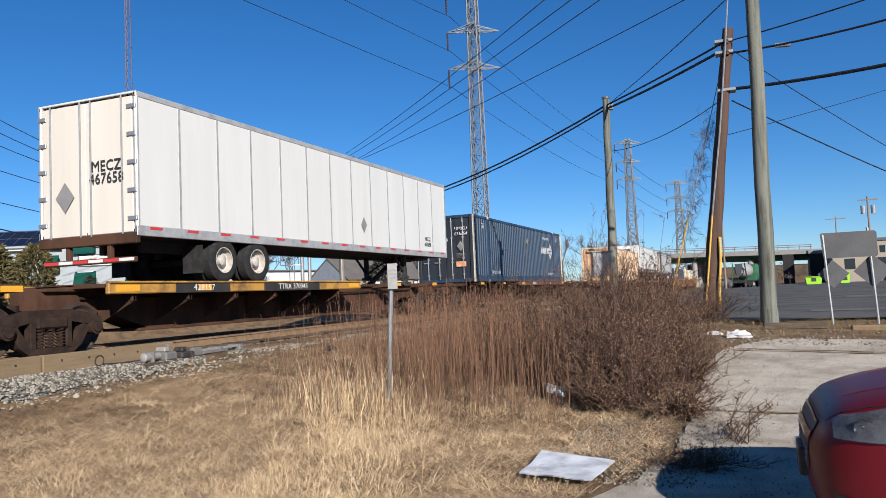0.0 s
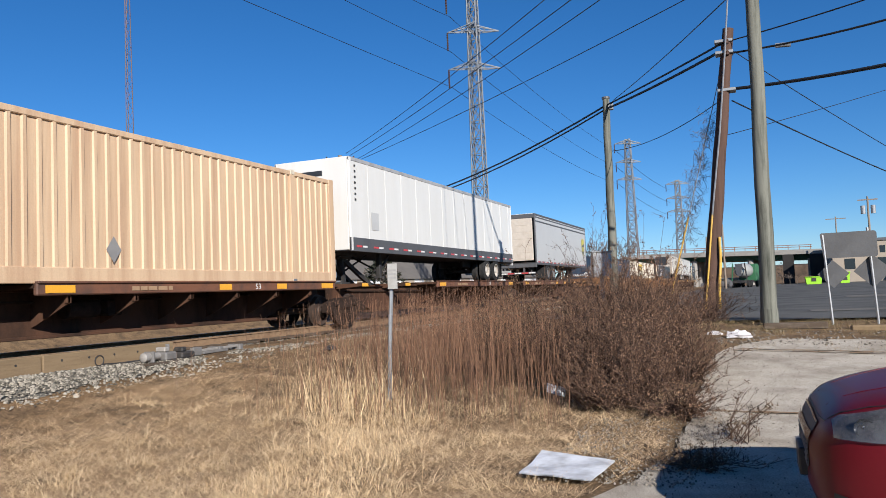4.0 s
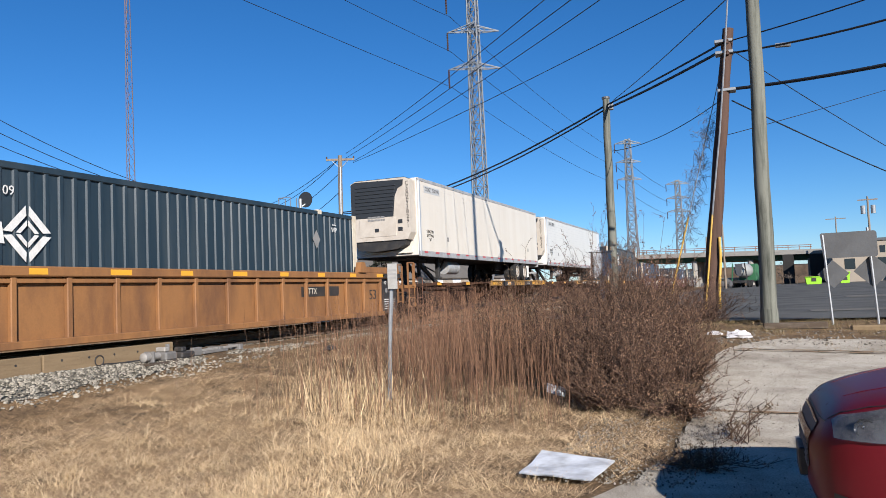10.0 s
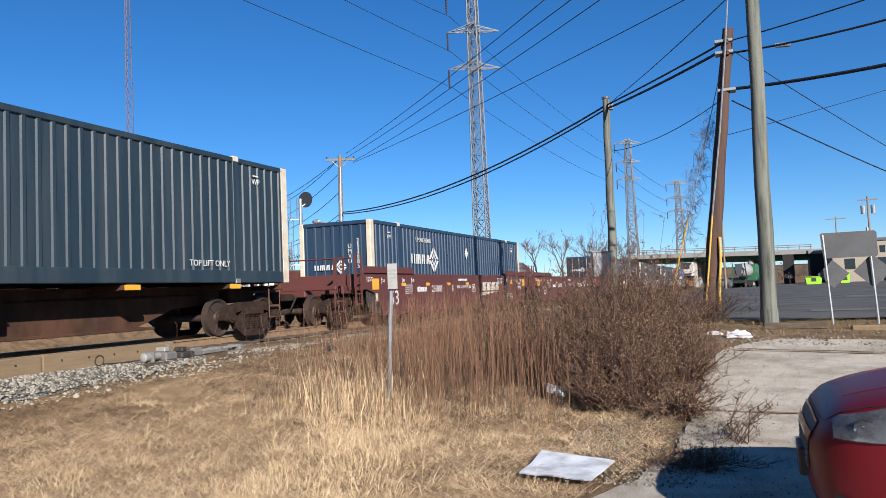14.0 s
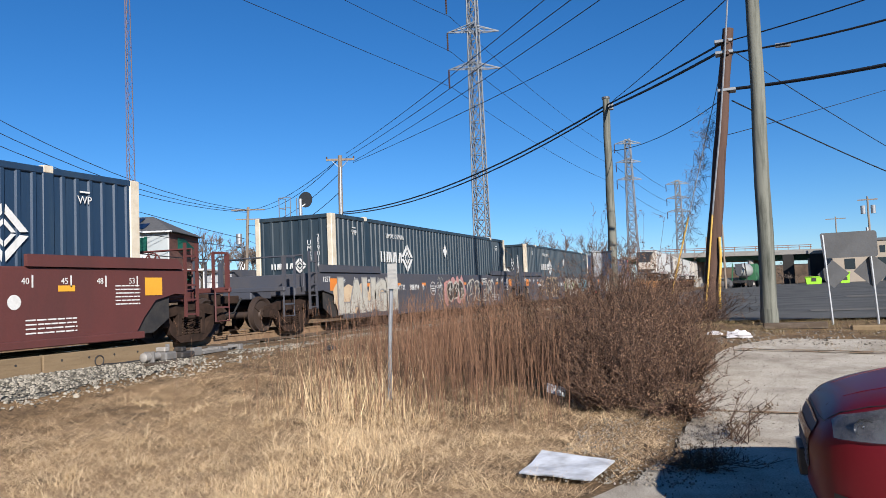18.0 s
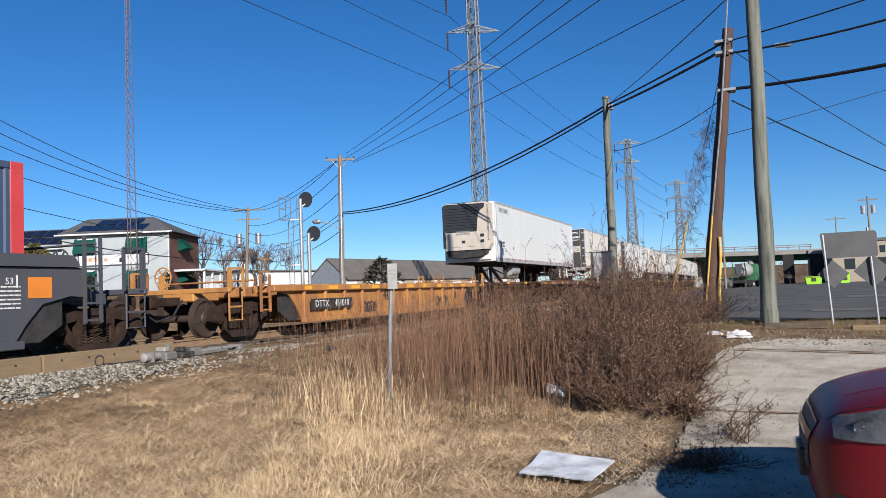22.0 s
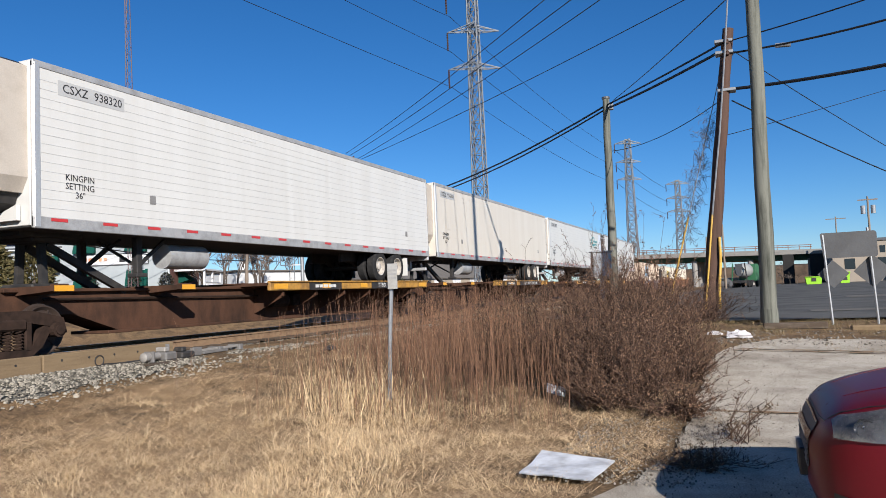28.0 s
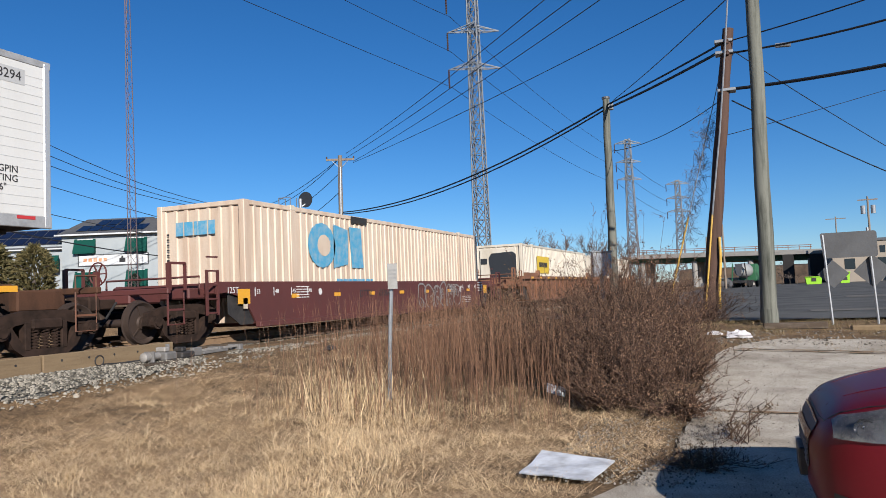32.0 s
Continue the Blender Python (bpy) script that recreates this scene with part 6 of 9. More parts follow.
def container(q, z, body, post, label, doors_near, end_mat=None, seed=0, rail=None):
    """A 53-foot box: corrugated sides and end, corner posts, rails, roof, doors, corner castings."""
    ob = rolling_stock("container", q, label, "container", "loads of the train")
    ob.matrix_basis = pose(q, MID, RAIL + z)
    h, y = CH, CW / 2
    rail = rail or body
    for sg in (-1, 1):
        side = part("side_panel", corrugated(0.22, CL - 0.22, 0.26, h - 0.1, sg * (y - 0.012), sg), body, ob)
        part("top_rail", Shape().box(0.1, sg * y - 0.06, h - 0.12, CL - 0.1, sg * y, h, 0.015) if sg > 0 else Shape().box(0.1, -y, h - 0.12, CL - 0.1, -y + 0.06, h, 0.015), rail, ob)
        part("bottom_rail", Shape().box(0.1, min(sg * y, sg * (y - 0.07)), 0.0, CL - 0.1, max(sg * y, sg * (y - 0.07)), 0.28, 0.015), rail, ob)
        for xx in (2.05, CL - 2.05):
            p = Shape().box(xx - 0.11, min(sg * (y + 0.004), sg * (y - 0.08)), 0.0, xx + 0.11, max(sg * (y + 0.004), sg * (y - 0.08)), h + 0.003, 0.012)
            lp = part("lift_post", p, rail, ob)
            c = Shape().box(xx - 0.1, min(sg * (y + 0.012), sg * (y - 0.12)), h - 0.1, xx + 0.1, max(sg * (y + 0.012), sg * (y - 0.12)), h + 0.03, 0.012)
            part("corner_casting", c, "cream_post" if sg < 0 else rail, lp)
            part("corner_casting", Shape().box(xx - 0.09, min(sg * (y + 0.01), sg * (y - 0.12)), -0.012, xx + 0.09, max(sg * (y + 0.01), sg * (y - 0.12)), 0.1, 0.012), "galv", lp)
        for xx, e in ((0, 1), (CL, -1)):
            xs = sorted((xx - e * 0.004, xx + e * 0.24))
            if (e > 0) == doors_near:
                part("corner_post", Shape().box(xs[0], min(sg * (y - 0.012), sg * (y - 0.16)), 0.0, xs[1], max(sg * (y - 0.012), sg * (y - 0.16)), h + 0.004, 0.02), end_mat or body, ob)
                part("post_cover", Shape().box(xs[0] + 0.006, min(sg * (y + 0.006), sg * (y - 0.012)), 0.0, xs[1], max(sg * (y + 0.006), sg * (y - 0.012)), h + 0.004, 0.005), post, ob)
            else:
                part("corner_post", Shape().box(xs[0], min(sg * (y + 0.006), sg * (y - 0.16)), 0.0, xs[1], max(sg * (y + 0.006), sg * (y - 0.16)), h + 0.004, 0.02), post, ob)
    r = Shape().box(0.1, -y + 0.03, h - 0.05, CL - 0.1, y - 0.03, h - 0.02)
    for k in range(26):
        xx = 0.5 + k * 0.6
        r.box(xx, -y + 0.1, h - 0.02, xx + 0.25, y - 0.1, h - 0.005)
    part("roof", r, body, ob)
    f = Shape().box(0.1, -y + 0.05, 0.12, CL - 0.1, y - 0.05, 0.2)
    for k in range(20):
        f.box(0.4 + k * 0.8, -y + 0.05, 0.02, 0.5 + k * 0.8, y - 0.05, 0.14)
    part("floor", f, "chassis", ob)
    for xx, e, is_door in ((0.0, 1, doors_near), (CL, -1, not doors_near)):
        if is_door:
            for sg in (-1, 1):
                x_in = xx + e * 0.06
                d = Shape().box(min(x_in, x_in + e * 0.05), min(sg * 0.012, sg * (y - 0.16)), 0.14, max(x_in, x_in + e * 0.05), max(sg * 0.012, sg * (y - 0.16)), h - 0.12, 0.015)
                dr = part("door", d, end_mat or body, ob)
                rods = Shape()
                for yy in (0.3, 0.82):
                    rods.cyl((xx + e * 0.03, sg * yy, 0.12), (xx + e * 0.03, sg * yy, h - 0.1), 0.022, n=8)
                    rods.box(min(xx, xx + e * 0.06), sg * yy - 0.05, 0.85, max(xx, xx + e * 0.06), sg * yy + 0.22 * sg if sg > 0 else sg * yy + 0.05, 0.9, 0.005)
                    for zz in (0.3, 1.0, 1.9, h - 0.3):
                        rods.box(min(xx + e * 0.01, xx + e * 0.06), sg * yy - 0.05, zz, max(xx + e * 0.01, xx + e * 0.06), sg * yy + 0.05, zz + 0.06, 0.005)
                part("lock_rod", rods, "galv", dr)
            part("end_sill", Shape().box(min(xx + e * 0.01, xx + e * 0.12), -y + 0.1, 0.0, max(xx + e * 0.01, xx + e * 0.12), y - 0.1, 0.15, 0.015), rail, ob)
            part("end_header", Shape().box(min(xx + e * 0.01, xx + e * 0.12), -y + 0.1, h - 0.13, max(xx + e * 0.01, xx + e * 0.12), y - 0.1, h, 0.015), rail, ob)
        else:
            c = corrugated(-y + 0.14, y - 0.14, 0.14, h - 0.1, 0, -1)
            turned = Shape()
            turned.add([(xx + e * (0.035 + b), a, zz) for a, b, zz in [(p[0], p[1], p[2]) for p in c.v]], c.f)
            part("end_panel", turned, end_mat or body, ob)
            part("end_sill", Shape().box(min(xx + e * 0.01, xx + e * 0.14), -y + 0.1, 0.0, max(xx + e * 0.01, xx + e * 0.14), y - 0.1, 0.16, 0.015), rail, ob)
            part("end_header", Shape().box(min(xx + e * 0.01, xx + e * 0.14), -y + 0.1, h - 0.12, max(xx + e * 0.01, xx + e * 0.14), y - 0.1, h, 0.015), rail, ob)
    return ob


NY = -CW / 2 - 0.003


def navy_box(q, z, number, col, doors_near, mark_low, label, diamond_x=None, topnote=False, spark="white_ink"):
    ob = container(q, z, col, "cream_post", label, doors_near, "navy_door" if doors_near else None)
    xm = 3.35 if mark_low else CL - 4.55
    emblem(ob, xm - 0.35, NY, 1.52, 0.5)
    lettering("UMXU " + number, 0.22, "white_ink", ob, xm + 0.75, NY, 2.42, wide=1.0)
    for xx in (1.3, CL - 1.3):
        lettering("WP", 0.2, "white_ink", ob, xx, NY, 2.4)
        plate(ob, "white_ink", rect(0.22, 0.03), xx, NY, 2.55)
    if diamond_x:
        plate(ob, spark, diamond(0.38, 0.52), diamond_x - 0.5, NY, 2.1)
    if topnote:
        lettering("TOP LIFT ONLY", 0.19, "white_ink", ob, 3.0, NY, 0.42)
        lettering("TOP LIFT ONLY", 0.19, "white_ink", ob, CL - 3.0, NY, 0.42)
    xb = -0.006
    if doors_near:
        emblem(ob, xb, 0.98, 1.75, 0.23, "back")
        lettering("UMXU", 0.2, "white_ink", ob, xb, -0.75, 2.3, "back")
        lettering(number, 0.2, "white_ink", ob, xb, -0.75, 2.08, "back")
        plate(ob, "grey_ink", diamond(0.34, 0.46), xb, -0.72, 1.55, "back")
        bars(ob, "grey_ink", xb, -0.72, 1.15, 0.4, 0.2, 4, 3, "back")
        plate(ob, "orange_ink", rect(0.45, 0.22), xb, -0.72, 0.78, "back")
    else:
        emblem(ob, xb, 0.75, 1.35, 0.24, "back")
        lettering("UMXU", 0.2, "white_ink", ob, xb, -0.55, 1.85, "back", upright=True)
        lettering(number, 0.2, "white_ink", ob, xb, -0.85, 1.85, "back", upright=True)
    return ob


def trailer(q, L, nose_low, style, label, reefer=None, number="", code=""):
    """A road trailer on the deck: box, rails, doors, bogie with four duals, landing legs, and a cooling unit on its nose where it has one."""
    ob = rolling_stock("semi_trailer", q, label, "trailer", "loads of the train")
    z0, z1, y = 2.12, 4.95, 1.295
    E_ = 1 if nose_low else -1
    X = (lambda u: u) if nose_low else (lambda u: L - u)

    def bx(u0, y0, a, u1, y1, b, ch=0.01):
        s = Shape()
        return s.box(min(X(u0), X(u1)), y0, a, max(X(u0), X(u1)), y1, b, ch)
    side = style["side"]
    for sg in (-1, 1):
        ys = (-y, -y + 0.04) if sg < 0 else (y - 0.04, y)
        w = part("side_panel", bx(0.06, ys[0], z0 + 0.2, L - 0.06, ys[1], z1 - 0.1, 0.004), side, ob)
        seams = Shape()
        yy = sg * (y + 0.003)
        if style["seams"] == "flat":
            k = 0
            zz = z0 + 0.35
            while zz < z1 - 0.2:
                seams.box(0.1, min(yy, yy - sg * 0.006), zz, L - 0.1, max(yy, yy - sg * 0.006), zz + 0.007)
                zz += 0.155
            part("seam", seams, style.get("seam_mat", side), w)
        elif style["seams"] == "posts":
            xx = 1.22
            while xx < L - 0.3:
                post = Shape().box(xx - 0.035, min(yy + sg * 0.004, yy - sg * 0.01), z0 + 0.2, xx + 0.035, max(yy + sg * 0.004, yy - sg * 0.01), z1 - 0.1, 0.003)
                part("seam", post, style.get("seam_mat", "rail_alu"), w)
                xx += 1.22
        ys = (-y - 0.012, -y + 0.05) if sg < 0 else (y - 0.05, y + 0.012)
        part("bottom_rail", bx(0.0, ys[0], z0, L, ys[1], z0 + (0.42 if style.get("tall_rail") else 0.2), 0.01), style.get("rail", "rail_alu"), ob)
        part("top_rail", bx(0.0, ys[0], z1 - 0.11, L, ys[1], z1 + 0.01, 0.01), style.get("top", "rail_alu"), ob)
        n = 15
        for k in range(n):
            u = 0.5 + (L - 1.0) * k / (n - 1)
            plate(ob, "reflector_r", rect(0.34, 0.055), X(u), sg * (y + 0.016), z0 + 0.16, name="reflector")
            if style.get("tape"):
                plate(ob, "reflector_w", rect(0.3, 0.055), X(u + 0.36), sg * (y + 0.016), z0 + 0.16, name="reflector")
        for u in (0.0, L):
            e = 0.16 if u == 0 else -0.1
            part("corner_post", bx(u, (-y - 0.015) if sg < 0 else y - 0.08, z0, u + e, (-y + 0.08) if sg < 0 else y + 0.015, z1 + 0.006, 0.03), "chrome" if (reefer and u == 0) else style.get("post", "rail_alu"), ob)
    part("roof", bx(0.02, -y + 0.02, z1 - 0.03, L - 0.02, y - 0.02, z1 + 0.015, 0.01), style.get("roof", "white_panel"), ob)
    part("floor", bx(0.02, -y + 0.05, z0 + 0.02, L - 0.02, y - 0.05, z0 + 0.14, 0.01), "chassis", ob)
    part("nose_wall", bx(0.0, -y + 0.07, z0 + 0.05, 0.06, y - 0.07, z1, 0.01), side, ob)
    # doors
    if style.get("rollup"):
        d = part("roll_up_door", bx(L - 0.05, -y + 0.16, z0 + 0.25, L - 0.02, y - 0.16, z1 - 0.22, 0.005), "unit_cream", ob)
        for k in range(6):
            part("slat", bx(L - 0.03, -y + 0.18, z0 + 0.3 + k * 0.38, L - 0.012, y - 0.18, z0 + 0.66 + k * 0.38, 0.01), "unit_cream", d)
        part("door_frame", bx(L - 0.06, -y + 0.03, z1 - 0.24, L, y - 0.03, z1, 0.02), "dark_grey", ob)
    else:
        dm = style.get("door", side)
        for sg in (-1, 1):
            dr = part("door", bx(L - 0.06, min(sg * 0.01, sg * (y - 0.1)), z0 + 0.08, L - 0.01, max(sg * 0.01, sg * (y - 0.1)), z1 - 0.08, 0.012), dm, ob)
            rods = Shape()
            xr = X(L + 0.012)
            for yy in (0.14, 0.95):
                rods.cyl((xr, sg * yy, z0 + 0.05), (xr, sg * yy, z1 - 0.05), 0.018, n=8)
            part("lock_rod", rods, "galv", dr)
            for k in range(5):
                zz = z0 + 0.3 + k * 0.55
                part("hinge", bx(L - 0.02, min(sg * (y - 0.22), sg * (y + 0.012)), zz, L + 0.018, max(sg * (y - 0.22), sg * (y + 0.012)), zz + 0.09, 0.01), "galv" if not reefer else "chrome", dr)
    # rear frame, lights and bumper
    part("rear_sill", bx(L - 0.1, -y, z0 - 0.14, L + 0.02, y, z0 + 0.08, 0.02), style.get("sill", "rail_alu"), ob)
    bump = Shape()
    for yy in (-0.55, 0.55):
        bump.box(min(X(L - 0.12), X(L - 0.02)), yy - 0.05, 1.72, max(X(L - 0.12), X(L - 0.02)), yy + 0.05, z0 - 0.1, 0.01)
    bump.box(min(X(L - 0.12), X(L - 0.02)), -1.2, 1.62, max(X(L - 0.12), X(L - 0.02)), 1.2, 1.73, 0.015)
    bp = part("bumper", bump, style.get("sill", "rail_alu"), ob)
    fc = "back" if not nose_low else "front"
    for k in range(6):
        plate(bp, "reflector_r" if k % 2 else "reflector_w", rect(0.38, 0.06), X(L - 0.018), -1.0 + k * 0.4, 1.68, fc, name="reflector")
    # bogie
    U = L - 3.25
    bg = Shape()
    for yy in (-0.52, 0.52):
        bg.box(min(X(U - 1.9), X(U + 2.4)), yy - 0.06, z0 - 0.26, max(X(U - 1.9), X(U + 2.4)), yy + 0.06, z0 + 0.02, 0.01)
    for du in (-0.62, 0.62):
        bg.cyl((X(U + du), -1.0, 1.71), (X(U + du), 1.0, 1.71), 0.075, n=10)
        for yy in (-0.45, 0.45):
            bg.prism([(X(U + du) - 0.14, 1.72), (X(U + du) + 0.14, 1.72), (X(U + du - 0.5) + 0.06, z0 - 0.2), (X(U + du - 0.5) - 0.1, z0 - 0.2)], "y", yy - 0.06, yy + 0.06)
            bg.cyl((X(U + du + 0.2), yy, 1.8), (X(U + du + 0.2), yy, z0 - 0.2), 0.1, n=10)
    part("bogie", bg, "chassis", ob)
    for du in (-0.62, 0.62):
        for sg in (-1, 1):
            c = (X(U + du), sg * 1.1, 1.71)
            tr = 0.49
            ty = Shape()
            for off in (-0.31, 0.03):
                o = sg * off
                ty.lathe([(0.28, o - 0.13), (0.4, o - 0.145), (tr - 0.03, o - 0.13), (tr, o - 0.1), (tr, o + 0.1), (tr - 0.03, o + 0.13), (0.4, o + 0.145), (0.28, o + 0.13)], (0, 0, 0), "y", 28, False)
            wh = part("wheel", ty, "tyre", ob, "dual road tyre", at=pose(*c), smooth=True)
            rm = Shape().lathe([(0.27, sg * 0.165), (0.29, sg * 0.17), (0.285, sg * 0.02), (0.2, -sg * 0.02), (0.12, sg * 0.0), (0.12, sg * 0.12), (0.09, sg * 0.14), (0.002, sg * 0.142)], (0, 0, 0), "y", 24, False)
            for k in range(8):
                a = k * 0.785
                rm.cyl((0.2 * math.cos(a), -sg * 0.03, 0.2 * math.sin(a)), (0.2 * math.cos(a), sg * 0.012, 0.2 * math.sin(a)), 0.045, n=6)
            part("rim", rm, style.get("rim", "rim"), wh, smooth=True)
    fl = Shape()
    for sg in (-1, 1):
        fl.box(min(X(U + 1.35), X(U + 1.38)), min(sg * 0.75, sg * 1.28), 1.42, max(X(U + 1.35), X(U + 1.38)), max(sg * 0.75, sg * 1.28), z0 - 0.1)
    part("mud_flap", fl, "white_panel" if reefer and not style.get("skirt") else "tyre", ob)
    # landing legs
    lg = Shape()
    for sg in (-1, 1):
        lg.box(min(X(2.75), X(2.9)), sg * 0.75 - 0.07, 1.42, max(X(2.75), X(2.9)), sg * 0.75 + 0.07, z0 + 0.02, 0.01)
        lg.box(min(X(2.68), X(2.97)), sg * 0.75 - 0.13, 1.34, max(X(2.68), X(2.97)), sg * 0.75 + 0.13, 1.42, 0.01)
        lg.beam((X(2.83), sg * 0.75, 1.55), (X(3.6), sg * 0.75, z0), 0.06)
        lg.beam((X(2.83), sg * 0.75, 1.55), (X(2.83), -sg * 0.3, z0), 0.05)
    part("landing_leg", lg, "chassis", ob)
    part("kingpin_plate", bx(0.3, -0.6, z0 - 0.06, 1.6, 0.6, z0 + 0.03, 0.01), "chassis", ob)
    if style.get("skirt"):
        for sg in (-1, 1):
            sk = Shape().prism([(X(3.7), z0 + 0.02), (X(U - 1.2), z0 + 0.02), (X(U - 1.2), 1.5), (X(5.2), 1.5)], "y", sg * 1.24 - 0.012, sg * 1.24 + 0.012)
            part("side_skirt", sk, style["skirt"], ob)
    if reefer:
        u = Shape()
        prof = [(-y + 0.25, z0 + 0.6), (-y + 0.12, z0 + 0.85), (-y + 0.12, z1 - 0.1), (-y + 0.3, z1 - 0.02), (y - 0.3, z1 - 0.02), (y - 0.12, z1 - 0.1), (y - 0.12, z0 + 0.85), (y - 0.25, z0 + 0.6)]
        if nose_low:
            u.prism(prof, "x", -0.5, -0.005)
        else:
            u.prism(prof, "x", L + 0.005, L + (0.06 if style.get("plain_nose") else 0.5))
        un = part("cooling_unit" if not style.get("plain_nose") else "nose_frame", u, "unit_cream", ob)
        xn = X(-0.06 if style.get("plain_nose") else -0.5)
        g = Shape().prism([(-0.52, z1 - 1.38), (-0.6, z1 - 0.66), (-0.72, z1 - 0.4), (-0.92, z1 - 0.3), (-0.94, z1 - 0.1), (y - 0.3, z1 - 0.05), (y - 0.14, z1 - 0.12), (y - 0.14, z1 - 1.2), (y - 0.32, z1 - 1.38)], "x", min(xn, xn - E_ * 0.02), max(xn, xn - E_ * 0.02))
        gp = part("grille", g, "reefer_black", un)
        lv = Shape()
        for k in range(8):
            zz = z1 - 1.2 + k * 0.13
            lv.box(min(xn - E_ * 0.045, xn - E_ * 0.02), -0.5 - 0.02 * k, zz, max(xn - E_ * 0.045, xn - E_ * 0.02), 0.98, zz + 0.05, 0.008)
        part("louvre", lv, "reefer_black", gp)
        part("unit_top", Shape().prism([(-y + 0.13, z1 - 0.5), (-y + 0.13, z1 - 0.1), (-y + 0.32, z1 + 0.0), (y - 0.32, z1 + 0.0), (y - 0.13, z1 - 0.1), (y - 0.13, z1 - 0.5)], "x", min(X(-0.05 if style.get("plain_nose") else -0.48), X(-0.02)), max(X(-0.05 if style.get("plain_nose") else -0.48), X(-0.02))), "reefer_black", un)
        for yy, zz in ((-0.78, z0 + 1.25), (-0.78, z0 + 0.98), (0.15, z0 + 0.98)):
            part("gauge_panel", Shape().box(min(xn, xn - E_ * 0.02), yy - 0.09, zz - 0.07, max(xn, xn - E_ * 0.02), yy + 0.09, zz + 0.07, 0.008), "reefer_black", un)
        part("door_panel", Shape().box(min(xn, xn - E_ * 0.015), -0.62, z0 + 0.75, max(xn, xn - E_ * 0.015), 0.85, z1 - 1.42, 0.01), "unit_cream", un)
        bars(un, "grey_ink", xn - E_ * 0.02, 0.15, z0 + 1.4, 0.7, 0.2, 2, 5, "back" if nose_low else "front")
        # black block shaped like the curved shadow at the unit's bottom
        belly = [(-0.98, z0 + 0.62), (-0.9, z0 + 0.42), (-0.6, z0 + 0.28), (0.3, z0 + 0.22), (0.95, z0 + 0.3), (1.1, z0 + 0.62)]
        part("engine_underside", Shape().prism(belly, "x", min(X(-0.05 if style.get("plain_nose") else -0.44), X(-0.02)), max(X(-0.05 if style.get("plain_nose") else -0.44), X(-0.02))), "chassis", un)
        # dark strip down the unit's far edge
        part("side_trim", Shape().box(min(xn, xn - E_ * 0.018), 1.03, z0 + 0.7, max(xn, xn - E_ * 0.018), y - 0.125, z1 - 1.2, 0.006), "reefer_black", un)
        part("lower_panel", Shape().prism([(-1.02, z0 + 0.14), (1.1, z0 + 0.14), (1.1, z0 + 0.3), (0.3, z0 + 0.2), (-0.6, z0 + 0.26), (-1.02, z0 + 0.4)], "x", min(X(-0.02), X(-0.1)), max(X(-0.02), X(-0.1))), side, un)
        part("fuel_tank", Shape().cyl((X(3.55), -0.72, 1.78), (X(4.75), -0.72, 1.78), 0.26, n=18), "rail_alu", ob, "cylindrical fuel tank", smooth=True)
        s = -1
        yn = -y - 0.017
        plate(ob, "white_ink", rect(0.5, 0.07, 0, 0), X(5.9), yn + 0.012, z1 - 0.36)
        lettering("KINGPIN", 0.16, "black_ink", ob, X(0.95), yn + 0.01, z0 + 0.92)
        lettering("SETTING", 0.16, "black_ink", ob, X(0.95), yn + 0.01, z0 + 0.77)
        lettering('36"', 0.16, "black_ink", ob, X(0.95), yn + 0.01, z0 + 0.62)
        for u_ in (2.7, L - 1.9):
            plate(ob, "grey_ink", rect(0.16, 0.17), X(u_), yn + 0.01, z0 + 0.72)
        plate(ob, "grey_panel", rect(1.5, 0.26), X(1.25), yn + 0.013, z1 - 0.36, name="panel")
        lettering("CSXZ", 0.22, "black_ink", ob, X(1.25) - 0.38, yn + 0.009, z1 - 0.36)
        lettering(number, 0.22, "black_ink", ob, X(1.25) + 0.36, yn + 0.009, z1 - 0.36)
        if nose_low:
            lettering("CSXZ" + number, 0.21, "black_ink", un, xn - 0.006, -1.08, z1 - 1.0, "back", upright=True)
    return ob

REEF_WARM = {"side": "warm_panel", "seams": "flat", "seam_mat": "warm_panel", "door": "steel_door", "post": "rail_alu"}
REEF_WHITE = {"side": "white_panel", "seams": "flat", "seam_mat": "grey_panel", "door": "steel_door", "post": "rail_alu"}


